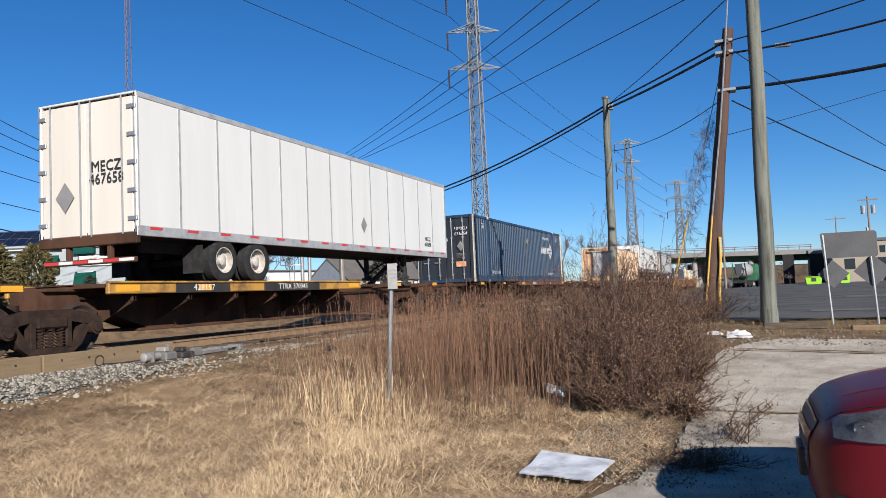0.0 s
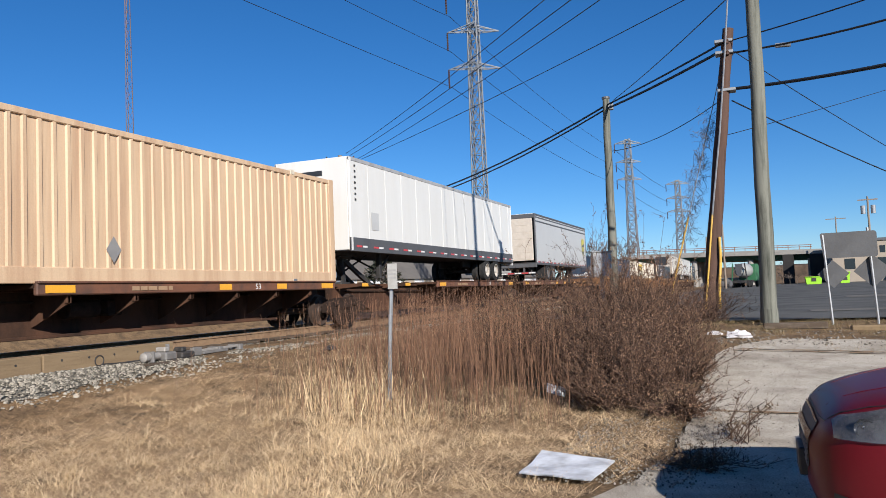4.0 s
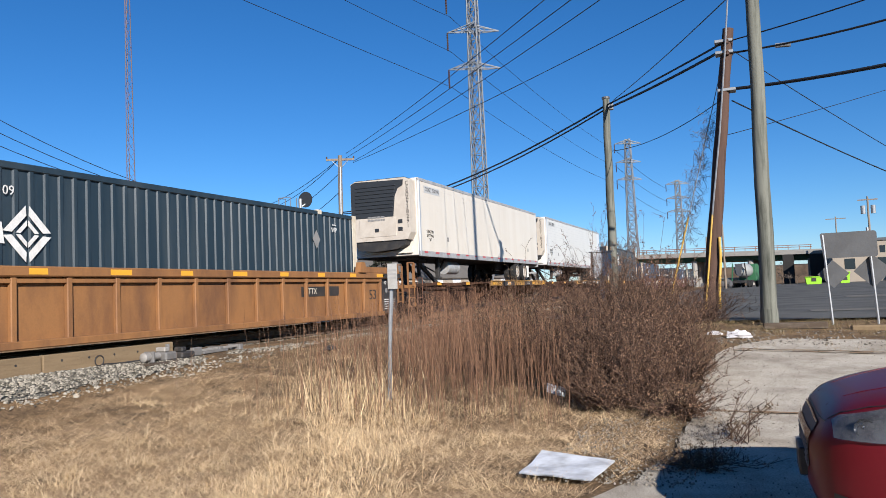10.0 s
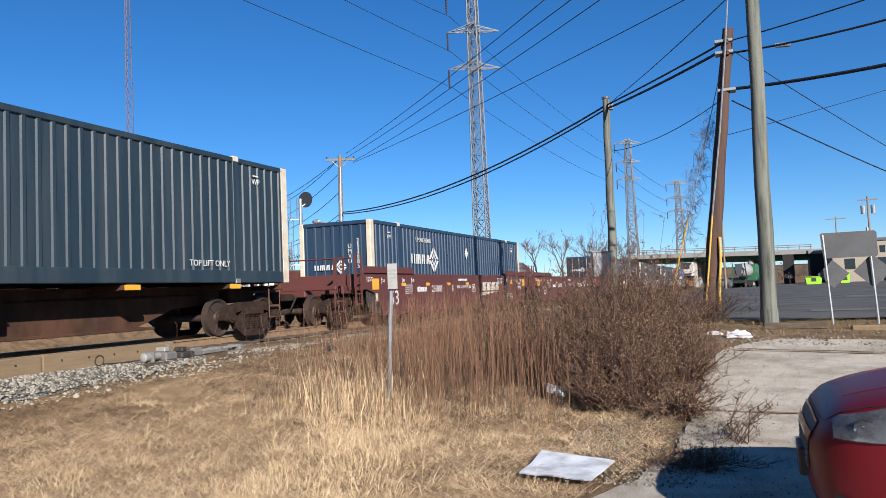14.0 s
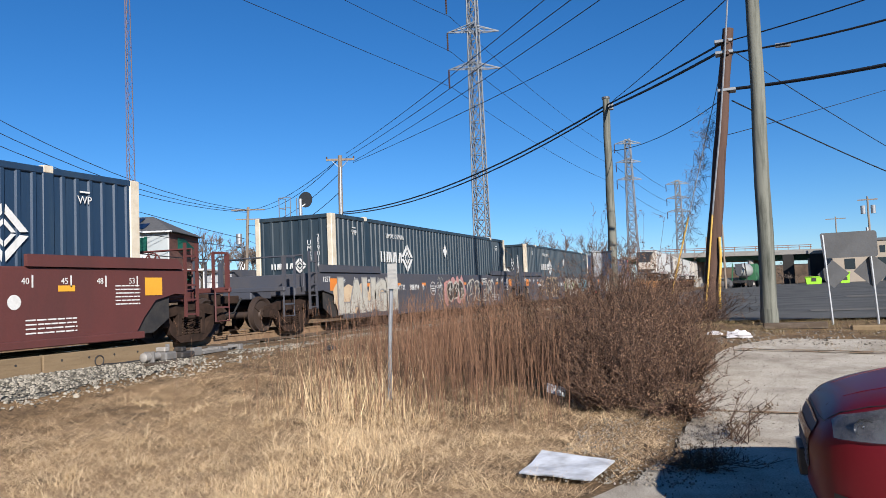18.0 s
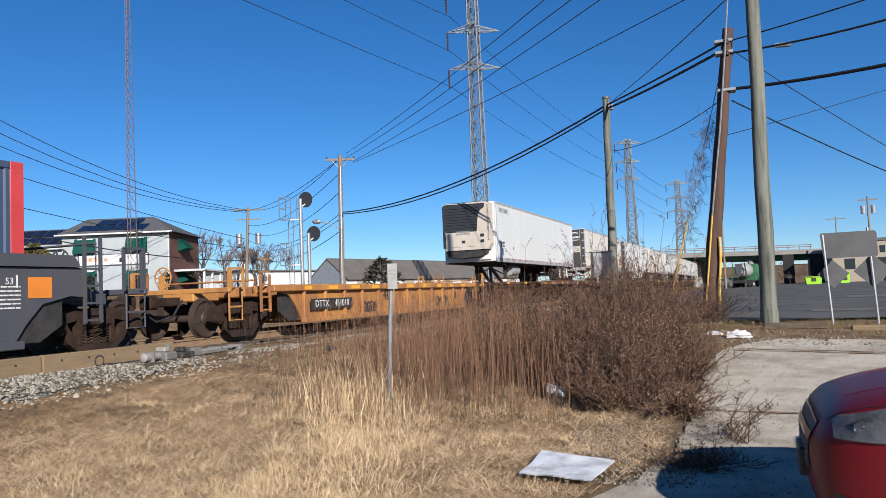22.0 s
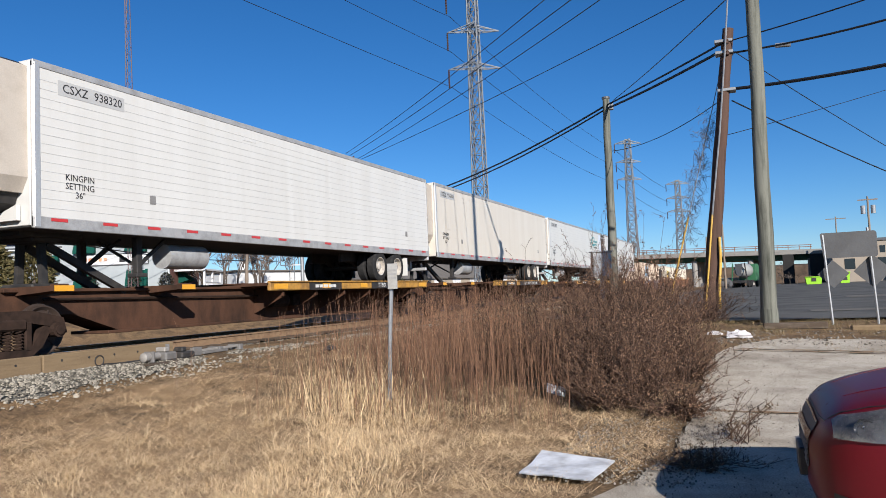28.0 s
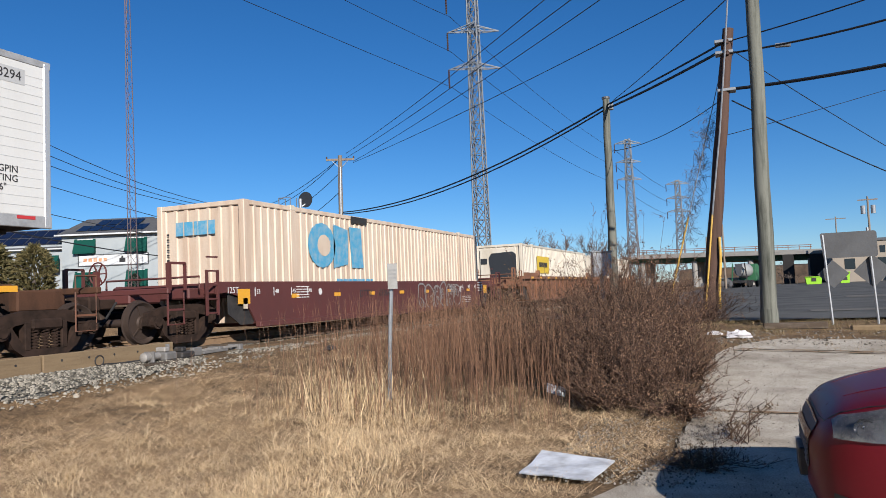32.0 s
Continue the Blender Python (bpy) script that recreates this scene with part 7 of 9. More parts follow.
def build_loads():
    W, S_ = 0.27, 1.2
    # white dry van
    t = trailer(11.27, 16.02, False, {"side": "white_panel", "seams": "posts", "door": "warm_panel", "sill": "spine", "top": "rail_alu"}, "white ribbed dry van trailer with dirty doors on spine car")
    lettering("MECZ", 0.3, "black_ink", t, -0.02, -0.55, 3.55, "back")
    lettering("467658", 0.3, "black_ink", t, -0.02, -0.55, 3.3, "back")
    lettering("MECZ", 0.2, "black_ink", t, 14.15, -1.312, 2.75)
    lettering("467658", 0.2, "black_ink", t, 14.15, -1.312, 2.55)
    plate(t, "grey_ink", diamond(0.5, 0.62), -0.02, 0.55, 3.0, "back")
    plate(t, "grey_ink", diamond(0.36, 0.5), 9.25, -1.312, 2.95)
    navy_box(30.34, S_, "636754", "navy_coat", True, False, "navy corrugated container, cream corner posts, closed doors, on spine car", CL - 7.2, True, "grey_ink")
    # peach container
    c = container(64.9, S_, "peach", "peach", "faded peach container with rust runs, on a spine car", False, "peach_end")
    lettering("604444", 0.24, "black_ink", c, -0.008, -0.25, 2.5, "back")
    bars(c, "black_ink", -0.008, 0.65, 2.5, 0.5, 0.2, 1, 4, "back")
    plate(c, "black_panel", rect(0.5, 0.14), -0.012, 0.4, 2.74, "back")
    plate(c, "grey_ink", diamond(0.5, 0.56), -0.008, 0.75, 0.75, "back")
    plate(c, "grey_ink", diamond(0.36, 0.5), 8.1, NY, 0.62)
    lettering("53", 0.26, "black_ink", c, 0.65, NY, 0.45)
    bars(c, "black_ink", 3.0, NY, 2.42, 1.0, 0.16, 1, 4)
    # white van with dark lower rail
    t = trailer(82.0, 16.36, True, {"side": "white_panel", "seams": "posts", "seam_mat": "white_panel", "rail": "dark_grey", "tall_rail": True, "tape": True, "post": "white_panel"}, "white dry van trailer with dark grey lower band")
    bars(t, "black_ink", 0.35, -1.312, 4.2, 0.1, 1.2, 7, 3)
    plate(t, "grey_panel", rect(0.5, 0.55), 1.6, -1.306, 3.1)
    part("vent", Shape().box(-0.03, -0.4, 4.45, 0.0, 0.5, 4.6, 0.01), "reefer_black", t)
    # grey van with shield
    t = trailer(102.83, 13.6, False, {"side": "grey_panel", "seams": "none", "rail": "dark_grey", "tape": True, "rollup": True, "post": "dark_grey", "top": "dark_grey", "sill": "dark_grey", "rim": "rim_steel"}, "silver grey parcel trailer with roll-up door and shield mark")
    part("upper_band", Shape().box(0.05, -1.302, 4.5, 13.55, -1.28, 4.8, 0.003), "dark_grey", t)
    part("upper_stripe", Shape().box(0.05, -1.306, 4.58, 13.55, -1.284, 4.72, 0.003), "grey_panel", t)
    sh = [(-0.42, 0.5), (-0.2, 0.6), (0.2, 0.6), (0.42, 0.5), (0.42, -0.1), (0.3, -0.4), (0, -0.62), (-0.3, -0.4), (-0.42, -0.1)]
    plate(t, "gold_ink", sh, 12.55, -1.306, 3.55)
    plate(t, "dark_grey", [(a * 0.86, b * 0.88) for a, b in sh], 12.55, -1.31, 3.55)
    plate(t, "gold_ink", [(-0.36, 0.1), (0.36, 0.28), (0.36, 0.42), (0.17, 0.5), (-0.17, 0.5), (-0.36, 0.42)], 12.55, -1.314, 3.55)
    for k in range(3):
        plate(t, "gold_ink", rect(0.14, 0.32), 12.33 + k * 0.22, -1.314, 3.42)
    # three in the ochre well car
    navy_box(121.33, W, "254770", "navy_coat", False, True, "navy blue corrugated container with cream corner posts in a well car", 8.6, False, "grey_ink")
    c = container(140.6, W, "ivory", "ivory", "ivory corrugated container with yellow sign and green lettering", False, None)
    part("flat_end", Shape().box(-0.012, -1.15, 0.16, 0.01, 1.15, CH - 0.12, 0.008), "ivory", c)
    plate(c, "yellow_ink", rect(3.0, 0.62), 4.1, NY - 0.002, 2.35, label="yellow sign panel")
    bars(c, "black_ink", 4.1, NY - 0.006, 2.35, 2.2, 0.3, 1, 9)
    lettering("Intermodal", 0.62, "green_ink", c, 4.1, NY - 0.002, 1.62)
    plate(c, "yellow_ink", rect(0.9, 0.26), -0.016, 0.2, 2.45, "back", label="yellow sign panel")
    bars(c, "black_ink", -0.02, 0.2, 2.45, 0.7, 0.13, 1, 3, "back")
    lettering("Intermodal", 0.16, "black_ink", c, -0.016, 0.2, 2.2, "back")
    for zz in (1.5, 1.9):
        part("grab_bar", Shape().tube([(-0.07, -0.75, zz), (-0.07, 0.75, zz)], 0.018, 5), "galv", c)
    bars(c, "grey_ink", 11.6, NY, 2.4, 1.2, 0.12, 1, 6)
    bars(c, "grey_ink", 13.4, NY, 2.55, 0.9, 0.1, 1, 7)
    lettering("WTP", 0.16, "black_ink", c, 14.5, NY, 2.4)
    navy_box(159.95, W, "236109", "slate_coat", False, True, "dark slate corrugated container with cream corner posts in a well car", 14.4, False, "grey_ink")
    # two cold trailers and a container on spines
    trailer(180.83, 16.0, True, REEF_WARM, "warm white refrigerated trailer with black cooling unit on a spine car", True, "938291")
    t = trailer(199.1, 16.4, True, REEF_WHITE, "white refrigerated trailer with black cooling unit on spine car", True, "938232")
    part("patch", Shape().box(15.5, -1.31, 3.15, 16.28, -1.296, 4.82, 0.004), "silver_patch", t)
    navy_box(219.4, S_, "234475", "slate_coat", False, True, "dark slate corrugated container with cream corner posts on a spine car", None, True)
    # maroon wells
    navy_box(240.1, W, "252685", "navy_coat", False, True, "navy corrugated container with cream posts in maroon well car", 9.0)
    navy_box(278.2, W, "255918", "navy_coat", True, False, "navy container with closed doors in a maroon well car", 8.6, False, "grey_ink")
    # grey wells
    navy_box(301.6, W, "259016", "slate_coat", False, True, "dark slate container, cream posts, in graffiti-covered well car", 9.0)
    navy_box(321.4, W, "258576", "slate_coat", False, True, "slate container with white diamond sticker in a well car", 9.0)
    c = container(340.55, W, "worn_blue", "red_post", "faded blue corrugated container with red corner posts in a well car", False)
    lettering("53", 0.44, "white_ink", c, 0.95, NY, 2.3)
    plate(c, "white_ink", rect(0.55, 0.36), 0.95, NY, 1.8)
    plate(c, "white_ink", [(-0.55, 0), (-0.05, -0.52), (0.2, -0.15), (0.2, 0.15), (-0.05, 0.52)], 2.95, NY, 2.15)
    for k in range(9):
        plate(c, "white_ink", rect(1.15, 0.055), 3.65, NY, 1.75 + k * 0.1)
    bars(c, "orange_ink", 6.7, NY, 1.4, 1.7, 0.55, 1, 11)
    bars(c, "white_ink", 9.5, NY, 1.4, 3.2, 0.55, 1, 12)
    plate(c, "white_ink", rect(0.5, 0.42), 8.9, NY, 2.2)
    bars(c, "white_ink", 13.4, NY, 2.3, 0.6, 0.16, 1, 6)
    lettering("53", 0.34, "white_ink", c, -0.012, -0.45, 2.0, "back")
    plate(c, "white_ink", rect(0.36, 0.3), -0.012, -0.45, 1.62, "back")
    # cold trailers to the end of the spines
    t = trailer(381.45, 16.3, True, REEF_WHITE, "white refrigerated trailer with silver patch at its rear", True, "938312")
    part("patch", Shape().box(15.6, -1.31, 2.75, 16.15, -1.296, 4.8, 0.004), "silver_patch", t)
    t = [trailer(401.8, 15.95, False, REEF_WARM, "warm white refrigerated trailer with dull steel doors, on a spine car", True, "938246"),
         trailer(420.3, 15.95, False, dict(REEF_WHITE, skirt="white_panel"), "white refrigerated trailer with dull steel doors and side skirt", True, "938276")]
    trailer(439.0, 16.4, True, REEF_WARM, "warm white refrigerated trailer with stained side, on a spine car", True, "938301")
    trailer(456.7, 16.5, True, REEF_WHITE, "white refrigerated trailer with red reflectors on a spine car", True, "938320")
    trailer(474.0, 16.5, True, REEF_WARM, "warm white refrigerated trailer with red reflectors on spine car", True, "936268")
    u = trailer(491.4, 16.4, True, REEF_WHITE, "white refrigerated trailer with a teal oval mark, on a spine car", True, "938273")
    oval = [(0.75 * math.cos(k * 0.3927), 0.36 * math.sin(k * 0.3927)) for k in range(16)]
    plate(u, "teal_ink", oval, 13.3, -1.306, 4.15)
    plate(u, "white_ink", [(0.1 + a * 0.85, 0.03 + b * 0.62) for a, b in oval], 13.3, -1.31, 4.15)
    bars(u, "teal_ink", 14.1, -1.314, 4.18, 1.5, 0.22, 1, 8)
    bars(u, "teal_ink", 14.1, -1.314, 3.95, 1.4, 0.12, 1, 9)
    bars(u, "black_ink", 14.0, -1.306, 3.72, 1.2, 0.14, 1, 10)
    part("patch", Shape().box(15.4, -1.31, 2.75, 16.3, -1.296, 4.8, 0.004), "silver_patch", u)
    lettering("53'", 0.2, "black_ink", u, 0.75, -1.306, 2.42)
    t.append(trailer(509.4, 16.25, False, dict(REEF_WHITE, skirt="white_panel", plain_nose=True), "white refrigerated trailer with grey steel doors and side skirt", True, "938294"))
    for tr, num in zip(t, ("938246", "938276", "938294")):
        plate(tr, "ivory", rect(0.66, 0.42), -0.03, -0.6, 3.5, "back", label="pale panel")
        lettering(num, 0.17, "black_ink", tr, -0.036, -0.6, 3.42, "back")
        lettering("CSXZ", 0.17, "black_ink", tr, -0.036, -0.6, 3.6, "back")
        swoosh = Shape()
        for k in range(10):
            a0, a1 = 0.6 + k * 0.28, 0.6 + (k + 1) * 0.28
            w0, w1 = 0.02 + 0.07 * math.sin(k * 0.314), 0.02 + 0.07 * math.sin((k + 1) * 0.314)
            swoosh.add([(-0.03, -0.6 - 0.3 * math.cos(c) * q, 4.5 + 0.16 * math.sin(c) * q) for c, q in ((a0, 1.0), (a1, 1.0), (a1, 1.0 + 6 * w1), (a0, 1.0 + 6 * w0))], [(0, 1, 2, 3)])
        part("marking", swoosh, "white_ink", tr)
        bars(tr, "white_ink", -0.03, -0.6, 4.36, 0.68, 0.2, 1, 4, "back")
        bars(tr, "white_ink", -0.03, -0.6, 4.16, 0.6, 0.09, 1, 5, "back")
    plate(t[2], "grey_ink", diamond(0.42, 0.55), 10.2, -1.306, 3.05)
    plate(t[2], "white_ink", rect(0.34, 0.5), -0.03, -0.55, 2.75, "back")
    # cream container with faded blue mark
    c = container(530.9, W, "pale_cream", "pale_cream", "cream corrugated container with worn blue mark in maroon well car", False)
    plate(c, "blue_ink", [(0.72 * math.cos(k * 0.3927), 0.62 * math.sin(k * 0.3927)) for k in range(16)], 3.45, NY - 0.001, 1.95)
    plate(c, "pale_cream", [(0.1 + 0.34 * math.cos(k * 0.3927), 0.3 * math.sin(k * 0.3927)) for k in range(16)], 3.45, NY - 0.005, 1.95)
    plate(c, "blue_ink", [(-0.4, -0.62), (0.42, -0.5), (0.45, 0.5), (-0.36, 0.62)], 4.45, NY - 0.001, 1.95)
    plate(c, "blue_ink", [(-0.42, 0.6), (0.3, 0.6), (0.42, -0.6), (-0.3, -0.6)], 5.4, NY - 0.001, 1.95)
    bars(c, "blue_ink", 5.3, NY, 0.95, 2.2, 0.24, 1, 14)
    plate(c, "black_panel", rect(1.0, 0.2), 5.6, NY - 0.012, 2.78)
    bars(c, "blue_ink", -0.008, 0.1, 2.3, 1.2, 0.5, 1, 15, "back")
    bars(c, "black_ink", -0.008, 0.95, 1.75, 0.08, 1.0, 8, 15, "back")
    # refrigerated container and one more behind
    c = container(554.0, W, "ivory", "ivory", "ivory refrigerated container with yellow sign in brown well car", False)
    part("cooling_unit", Shape().box(-0.05, -1.0, 0.4, 0.02, 1.0, CH - 0.2, 0.03), "ivory", c)
    part("grille", Shape().prism([(-0.98, 0.9), (-0.98, 2.35), (-0.8, 2.5), (0.35, 2.45), (0.5, 2.2), (0.4, 1.2)], "x", -0.075, -0.05), "reefer_black", c)
    part("gauge_panel", Shape().box(-0.07, 0.6, 1.9, -0.05, 0.95, 2.2, 0.01), "reefer_black", c)
    plate(c, "yellow_ink", rect(2.6, 0.95), 4.2, NY - 0.002, 1.85, label="yellow sign panel")
    bars(c, "black_ink", 4.2, NY - 0.006, 1.85, 1.8, 0.42, 1, 16)
    container(574.0, W, "ivory", "ivory", "off-white corrugated container in a brown well car", False)


def build_cars():
    spine_car(-8.0, [-7.8, 9.5, 26.85], [(-1, ["#", "#"], False), (-1, ["428157", "TTRX 370343"], False)], "weathered spine car with yellow side beam", "spine_yellow", 1)
    spine_car(30.5, [30.5, 47.64, 64.78, 81.92, 99.06, 116.2], [(1, ["554085", "53"], True), (1, ["#", "53"], False), (1, ["#", "53"], True), (1, ["#", "53"], False), (-1, ["#", "#"], False)], "brown five-platform spine car with worn paint", "spine_orange", 2)

    def tan_marks(car, a, b, k):
        y = -1.472
        if k == 0:
            lettering("DTTX", 0.26, "white_ink", car, a + 5.7, y, 0.95)
            bars(car, "white_ink", a + 6.7, y, 0.95, 0.8, 0.2, 1, 3)
            for j in range(4):
                rng = [(0.3 * math.cos(i * 0.6283), 0.4 * math.sin(i * 0.6283)) for i in range(10)]
                s = Shape()
                for i in range(7):
                    s.beam((a + 9.2 + j * 1.05 + rng[i][0], y, 0.75 + rng[i][1]), (a + 9.2 + j * 1.05 + rng[i + 1][0], y, 0.75 + rng[i + 1][1]), 0.005, 0.07)
                part("graffiti", s, "spray_white", car)
        elif k == 1:
            bars(car, "faint_ink", b - 7.6, y, 0.75, 1.7, 0.55, 1, 4)
            plate(car, "white_ink", rect(0.3, 0.2), b - 8.4, y, 0.3)
        else:
            plate(car, "black_panel", rect(1.9, 0.26), b - 5.4, y, 0.95)
            lettering("DTTX", 0.22, "cream_post", car, b - 5.9, y - 0.004, 0.95)
    well_car(119.7, [119.7, 139.5, 159.35, 179.1], {"mat": "well_tan", "ribbed": True, "placards": True, "lip": True}, "ochre brown ribbed three-well car with black placards", 3, tan_marks)
    spine_car(181.6, [181.6, 199.15, 216.7, 234.3], [(1, ["361036", "TTRX"], False), (1, ["#", "TWIN 28'-ALL PURPOSE SPINE CAR"], False), (-1, ["361036", "#"], True)], "brown three-platform spine car with dull yellow beams", "spine_yellow", 4)

    def maroon_marks(car, a, b, k):
        y = -1.472
        bars(car, "white_ink", a + 5.05, y, 0.93, 0.85, 0.24, 1, 3)
        lettering("256005", 0.34, "white_ink", car, a + 6.4, y, 0.93)
        lettering("BCA"[k], 0.34, "white_ink", car, a + 7.95, y, 0.93)
        lettering("WELL LD LMT 117,900", 0.16, "white_ink", car, a + 9.2, y, 0.98)
        bars(car, "white_ink", a + 9.1, y, 1.27, 1.0, 0.12, 1, 5)
        for dx, dz, w, h in ((-0.14, 0, 0.03, 0.3), (0.14, 0, 0.03, 0.3), (0, 0.14, 0.3, 0.03), (0, -0.14, 0.3, 0.03), (0, 0, 0.12, 0.14)):
            plate(car, "white_ink", rect(w, h), a + 10.35 + dx, y, 0.93 + dz)
        for j, (dx, w) in enumerate(((0, 0.5), (0.6, 0.5), (1.2, 0.5), (1.8, 0.45))):
            plate(car, "ivory", [(0.0, 0), (w, 0), (w + 0.12, 0.16), (w * 0.8, 0.2), (w + 0.18, 0.36), (0.14, 0.36)], a + 11.4 + dx, y, 0.8)
        plate(car, "ivory", [(0, 0), (2.6, 0.17), (0.35, 0.17)], a + 11.1, y, 0.58)
    well_car(238.5, [238.5, 257.7, 276.9, 296.0], {"mat": "well_maroon", "ribbed": False, "tall": True}, "maroon flat-sided three-well car with white stencils", 5, maroon_marks)

    def grey_marks(car, a, b, k):
        y = -1.472
        if k == 0:
            graffiti(car, a + 1.5, 0.74, 3.9, 0.95, "spray_cream", None, 21, 6)
            for j, (ch, dz) in enumerate(zip("LAUGH", (0.02, -0.03, 0.02, -0.02, 0.03))):
                lettering(ch, 1.2, "grey_ink", car, a + 1.95 + j * 0.78, y - 0.016, 0.74 + dz, wide=0.95, bold=0.13)
                lettering(ch, 1.2, "spray_white", car, a + 1.97 + j * 0.78, y - 0.022, 0.74 + dz, wide=0.95, bold=0.085)
            graffiti(car, a + 9.6, 0.85, 2.2, 1.1, "spray_pink", None, 42, 4)
            graffiti(car, a + 9.85, 0.86, 1.75, 0.8, "black_panel", "spray_white", 22, 3, -1.486)
            for j in range(5):
                zz = 0.45 + 0.2 * j
                stroke(car, [(-0.25, 0.05 * (j % 2)), (-0.1, 0.12), (0.02, -0.1), (0.12, 0.1), (0.28, -0.02)], 0.022, "spray_white", a + 9.2 - 0.08 * (j % 2), y - 0.008, zz)
            stroke(car, [(0.24 * math.cos(j * 0.7854), 0.24 * math.sin(j * 0.7854)) for j in range(8)], 0.025, "white_ink", a + 8.5, y - 0.004, 0.95, True, "marking")
            bars(car, "white_ink", a + 8.5, y - 0.004, 0.95, 0.3, 0.26, 3, 9)
            lettering("LD LMT", 0.17, "white_ink", car, a + 9.1, y - 0.012, 1.02)
            graffiti(car, a + 12.1, 0.8, 3.3, 1.15, None, "spray_white", 23, 4)
        elif k == 1:
            for j, (ch, dz) in enumerate(zip("CLYSP", (0.02, -0.05, 0.03, -0.02, 0.02))):
                lettering(ch, 1.35, "spray_cream", car, a + 5.6 + j * 0.56, y - 0.01 - 0.001 * j, 0.78 + dz, wide=0.72, bold=0.13)
                lettering(ch, 1.35, "black_panel", car, a + 5.6 + j * 0.56, y - 0.02 - 0.001 * j, 0.78 + dz, wide=0.72, bold=0.07)
            star = [(0.27 * (1 if i % 2 else 0.42) * math.sin(i * 0.6283), 0.3 * (1 if i % 2 else 0.42) * math.cos(i * 0.6283)) for i in range(10)]
            plate(car, "spray_cream", [(u * 1.3, v * 1.3) for u, v in star], a + 8.5, y - 0.006, 0.86, name="graffiti")
            plate(car, "black_panel", star, a + 8.5, y - 0.01, 0.86, name="graffiti")
            stroke(car, [(-0.3, -0.2), (-0.36, 0.1), (-0.2, 0.36), (0.0, 0.28), (0.2, 0.38), (0.36, 0.12), (0.3, -0.16), (0.12, -0.4), (-0.1, -0.36)], 0.04, "spray_cream", a + 4.5, y - 0.006, 0.86, True)
            lettering("YPC", 0.24, "spray_cream", car, a + 4.5, y - 0.006, 0.95)
            lettering("19", 0.2, "spray_cream", car, a + 4.5, y - 0.006, 0.7)
            graffiti(car, a + 9.95, 0.8, 3.9, 1.1, "spray_green", None, 25, 5)
            for j, (ch, dz) in enumerate(zip("YOLER", (0.05, -0.04, 0.03, -0.05, 0.04))):
                lettering(ch, 1.2, "black_panel", car, a + 10.4 + j * 0.78, y - 0.016 - 0.001 * j, 0.8 + dz, wide=1.0, bold=0.13)
                lettering(ch, 1.2, "spray_white", car, a + 10.42 + j * 0.78, y - 0.026 - 0.001 * j, 0.8 + dz, wide=1.0, bold=0.08)
            graffiti(car, a + 13.9, 0.8, 2.7, 1.05, "spray_blue", "black_panel", 26, 4)
        else:
            graffiti(car, a + 2.9, 0.75, 1.5, 0.9, None, "spray_white", 27, 2)
            lettering("53", 0.55, "white_ink", car, a + 2.2, y - 0.004, 0.72, wide=1.2)
            graffiti(car, a + 4.1, 0.75, 5.3, 1.0, "spray_cream", None, 28, 6)
            for j, (ch, dz) in enumerate(zip("BUER", (0.03, -0.03, 0.02, -0.02))):
                lettering(ch, 1.2, "black_panel", car, a + 4.8 + j * 1.25, y - 0.016, 0.74 + dz, wide=1.35, bold=0.13)
                lettering(ch, 1.2, "spray_white", car, a + 4.8 + j * 1.25, y - 0.022, 0.74 + dz, wide=1.35, bold=0.075)
            graffiti(car, a + 10.2, 0.75, 1.5, 0.7, None, "grey_ink", 29, 3)
        xx = (5.75, 8.0, 11.8)[k]
        lettering("DTTX", 0.26, "white_ink", car, a + xx, y - 0.014, 1.0)
        lettering("888394", 0.26, "white_ink", car, a + xx + 1.1, y - 0.014, 1.0)
        lettering("BCA"[k], 0.26, "white_ink", car, a + xx + (1.85 if k < 2 else -0.9), y - 0.014, 1.0)
    well_car(299.85, [299.85, 319.35, 338.85, 358.35], {"mat": "well_grey", "ribbed": False, "orange": True, "tall": True}, "dark grey three-well car covered in graffiti", 6, grey_marks)

    def yellow_marks(car, a, b, k):
        y = -1.472
        for xx in (a + 3.35, ):
            plate(car, "black_panel", rect(2.2, 0.28), xx, y - 0.094, 0.62)
            lettering("DTTX", 0.26, "white_ink", car, xx - 0.55, y - 0.1, 0.62)
            lettering("451010", 0.26, "white_ink", car, xx + 0.5, y - 0.1, 0.62)
        lettering("40", 0.5, "black_ink", car, a + 6.85, y - 0.004, 0.78)
        graffiti(car, a + 5.3, 0.45, 0.8, 0.3, None, "black_panel", 31, 4)
        graffiti(car, b - 4.6, 0.45, 1.1, 0.45, None, "black_panel", 32, 4)
        plate(car, "black_panel", rect(0.34, 0.26), b - 2.75, y - 0.004, 0.68)
    well_car(362.6, [362.6, 378.1], {"mat": "well_yellow", "ribbed": True}, "empty golden yellow single well car", 7, yellow_marks, 1.14)
    spine_car(382.1, [382.1, 399.9, 417.7, 435.5], [(1, ["#", "310653"], False), (-1, ["#", "#"], False), (-1, ["#", "#"], False)], "brown spine car with reddish side beams", "spine_orange", 8)
    spine_car(439.0, [439.0, 456.4, 473.8, 491.2, 508.5, 525.7], [(1, ["555190", "53"], False), (1, ["#", "TTRX"], False), (1, ["#", "ALL PURPOSE SPINE CAR"], False), (1, ["#", "53"], False), (-1, ["53", "555190"], False)], "weathered five-platform spine car with yellow beams", "spine_yellow", 9)

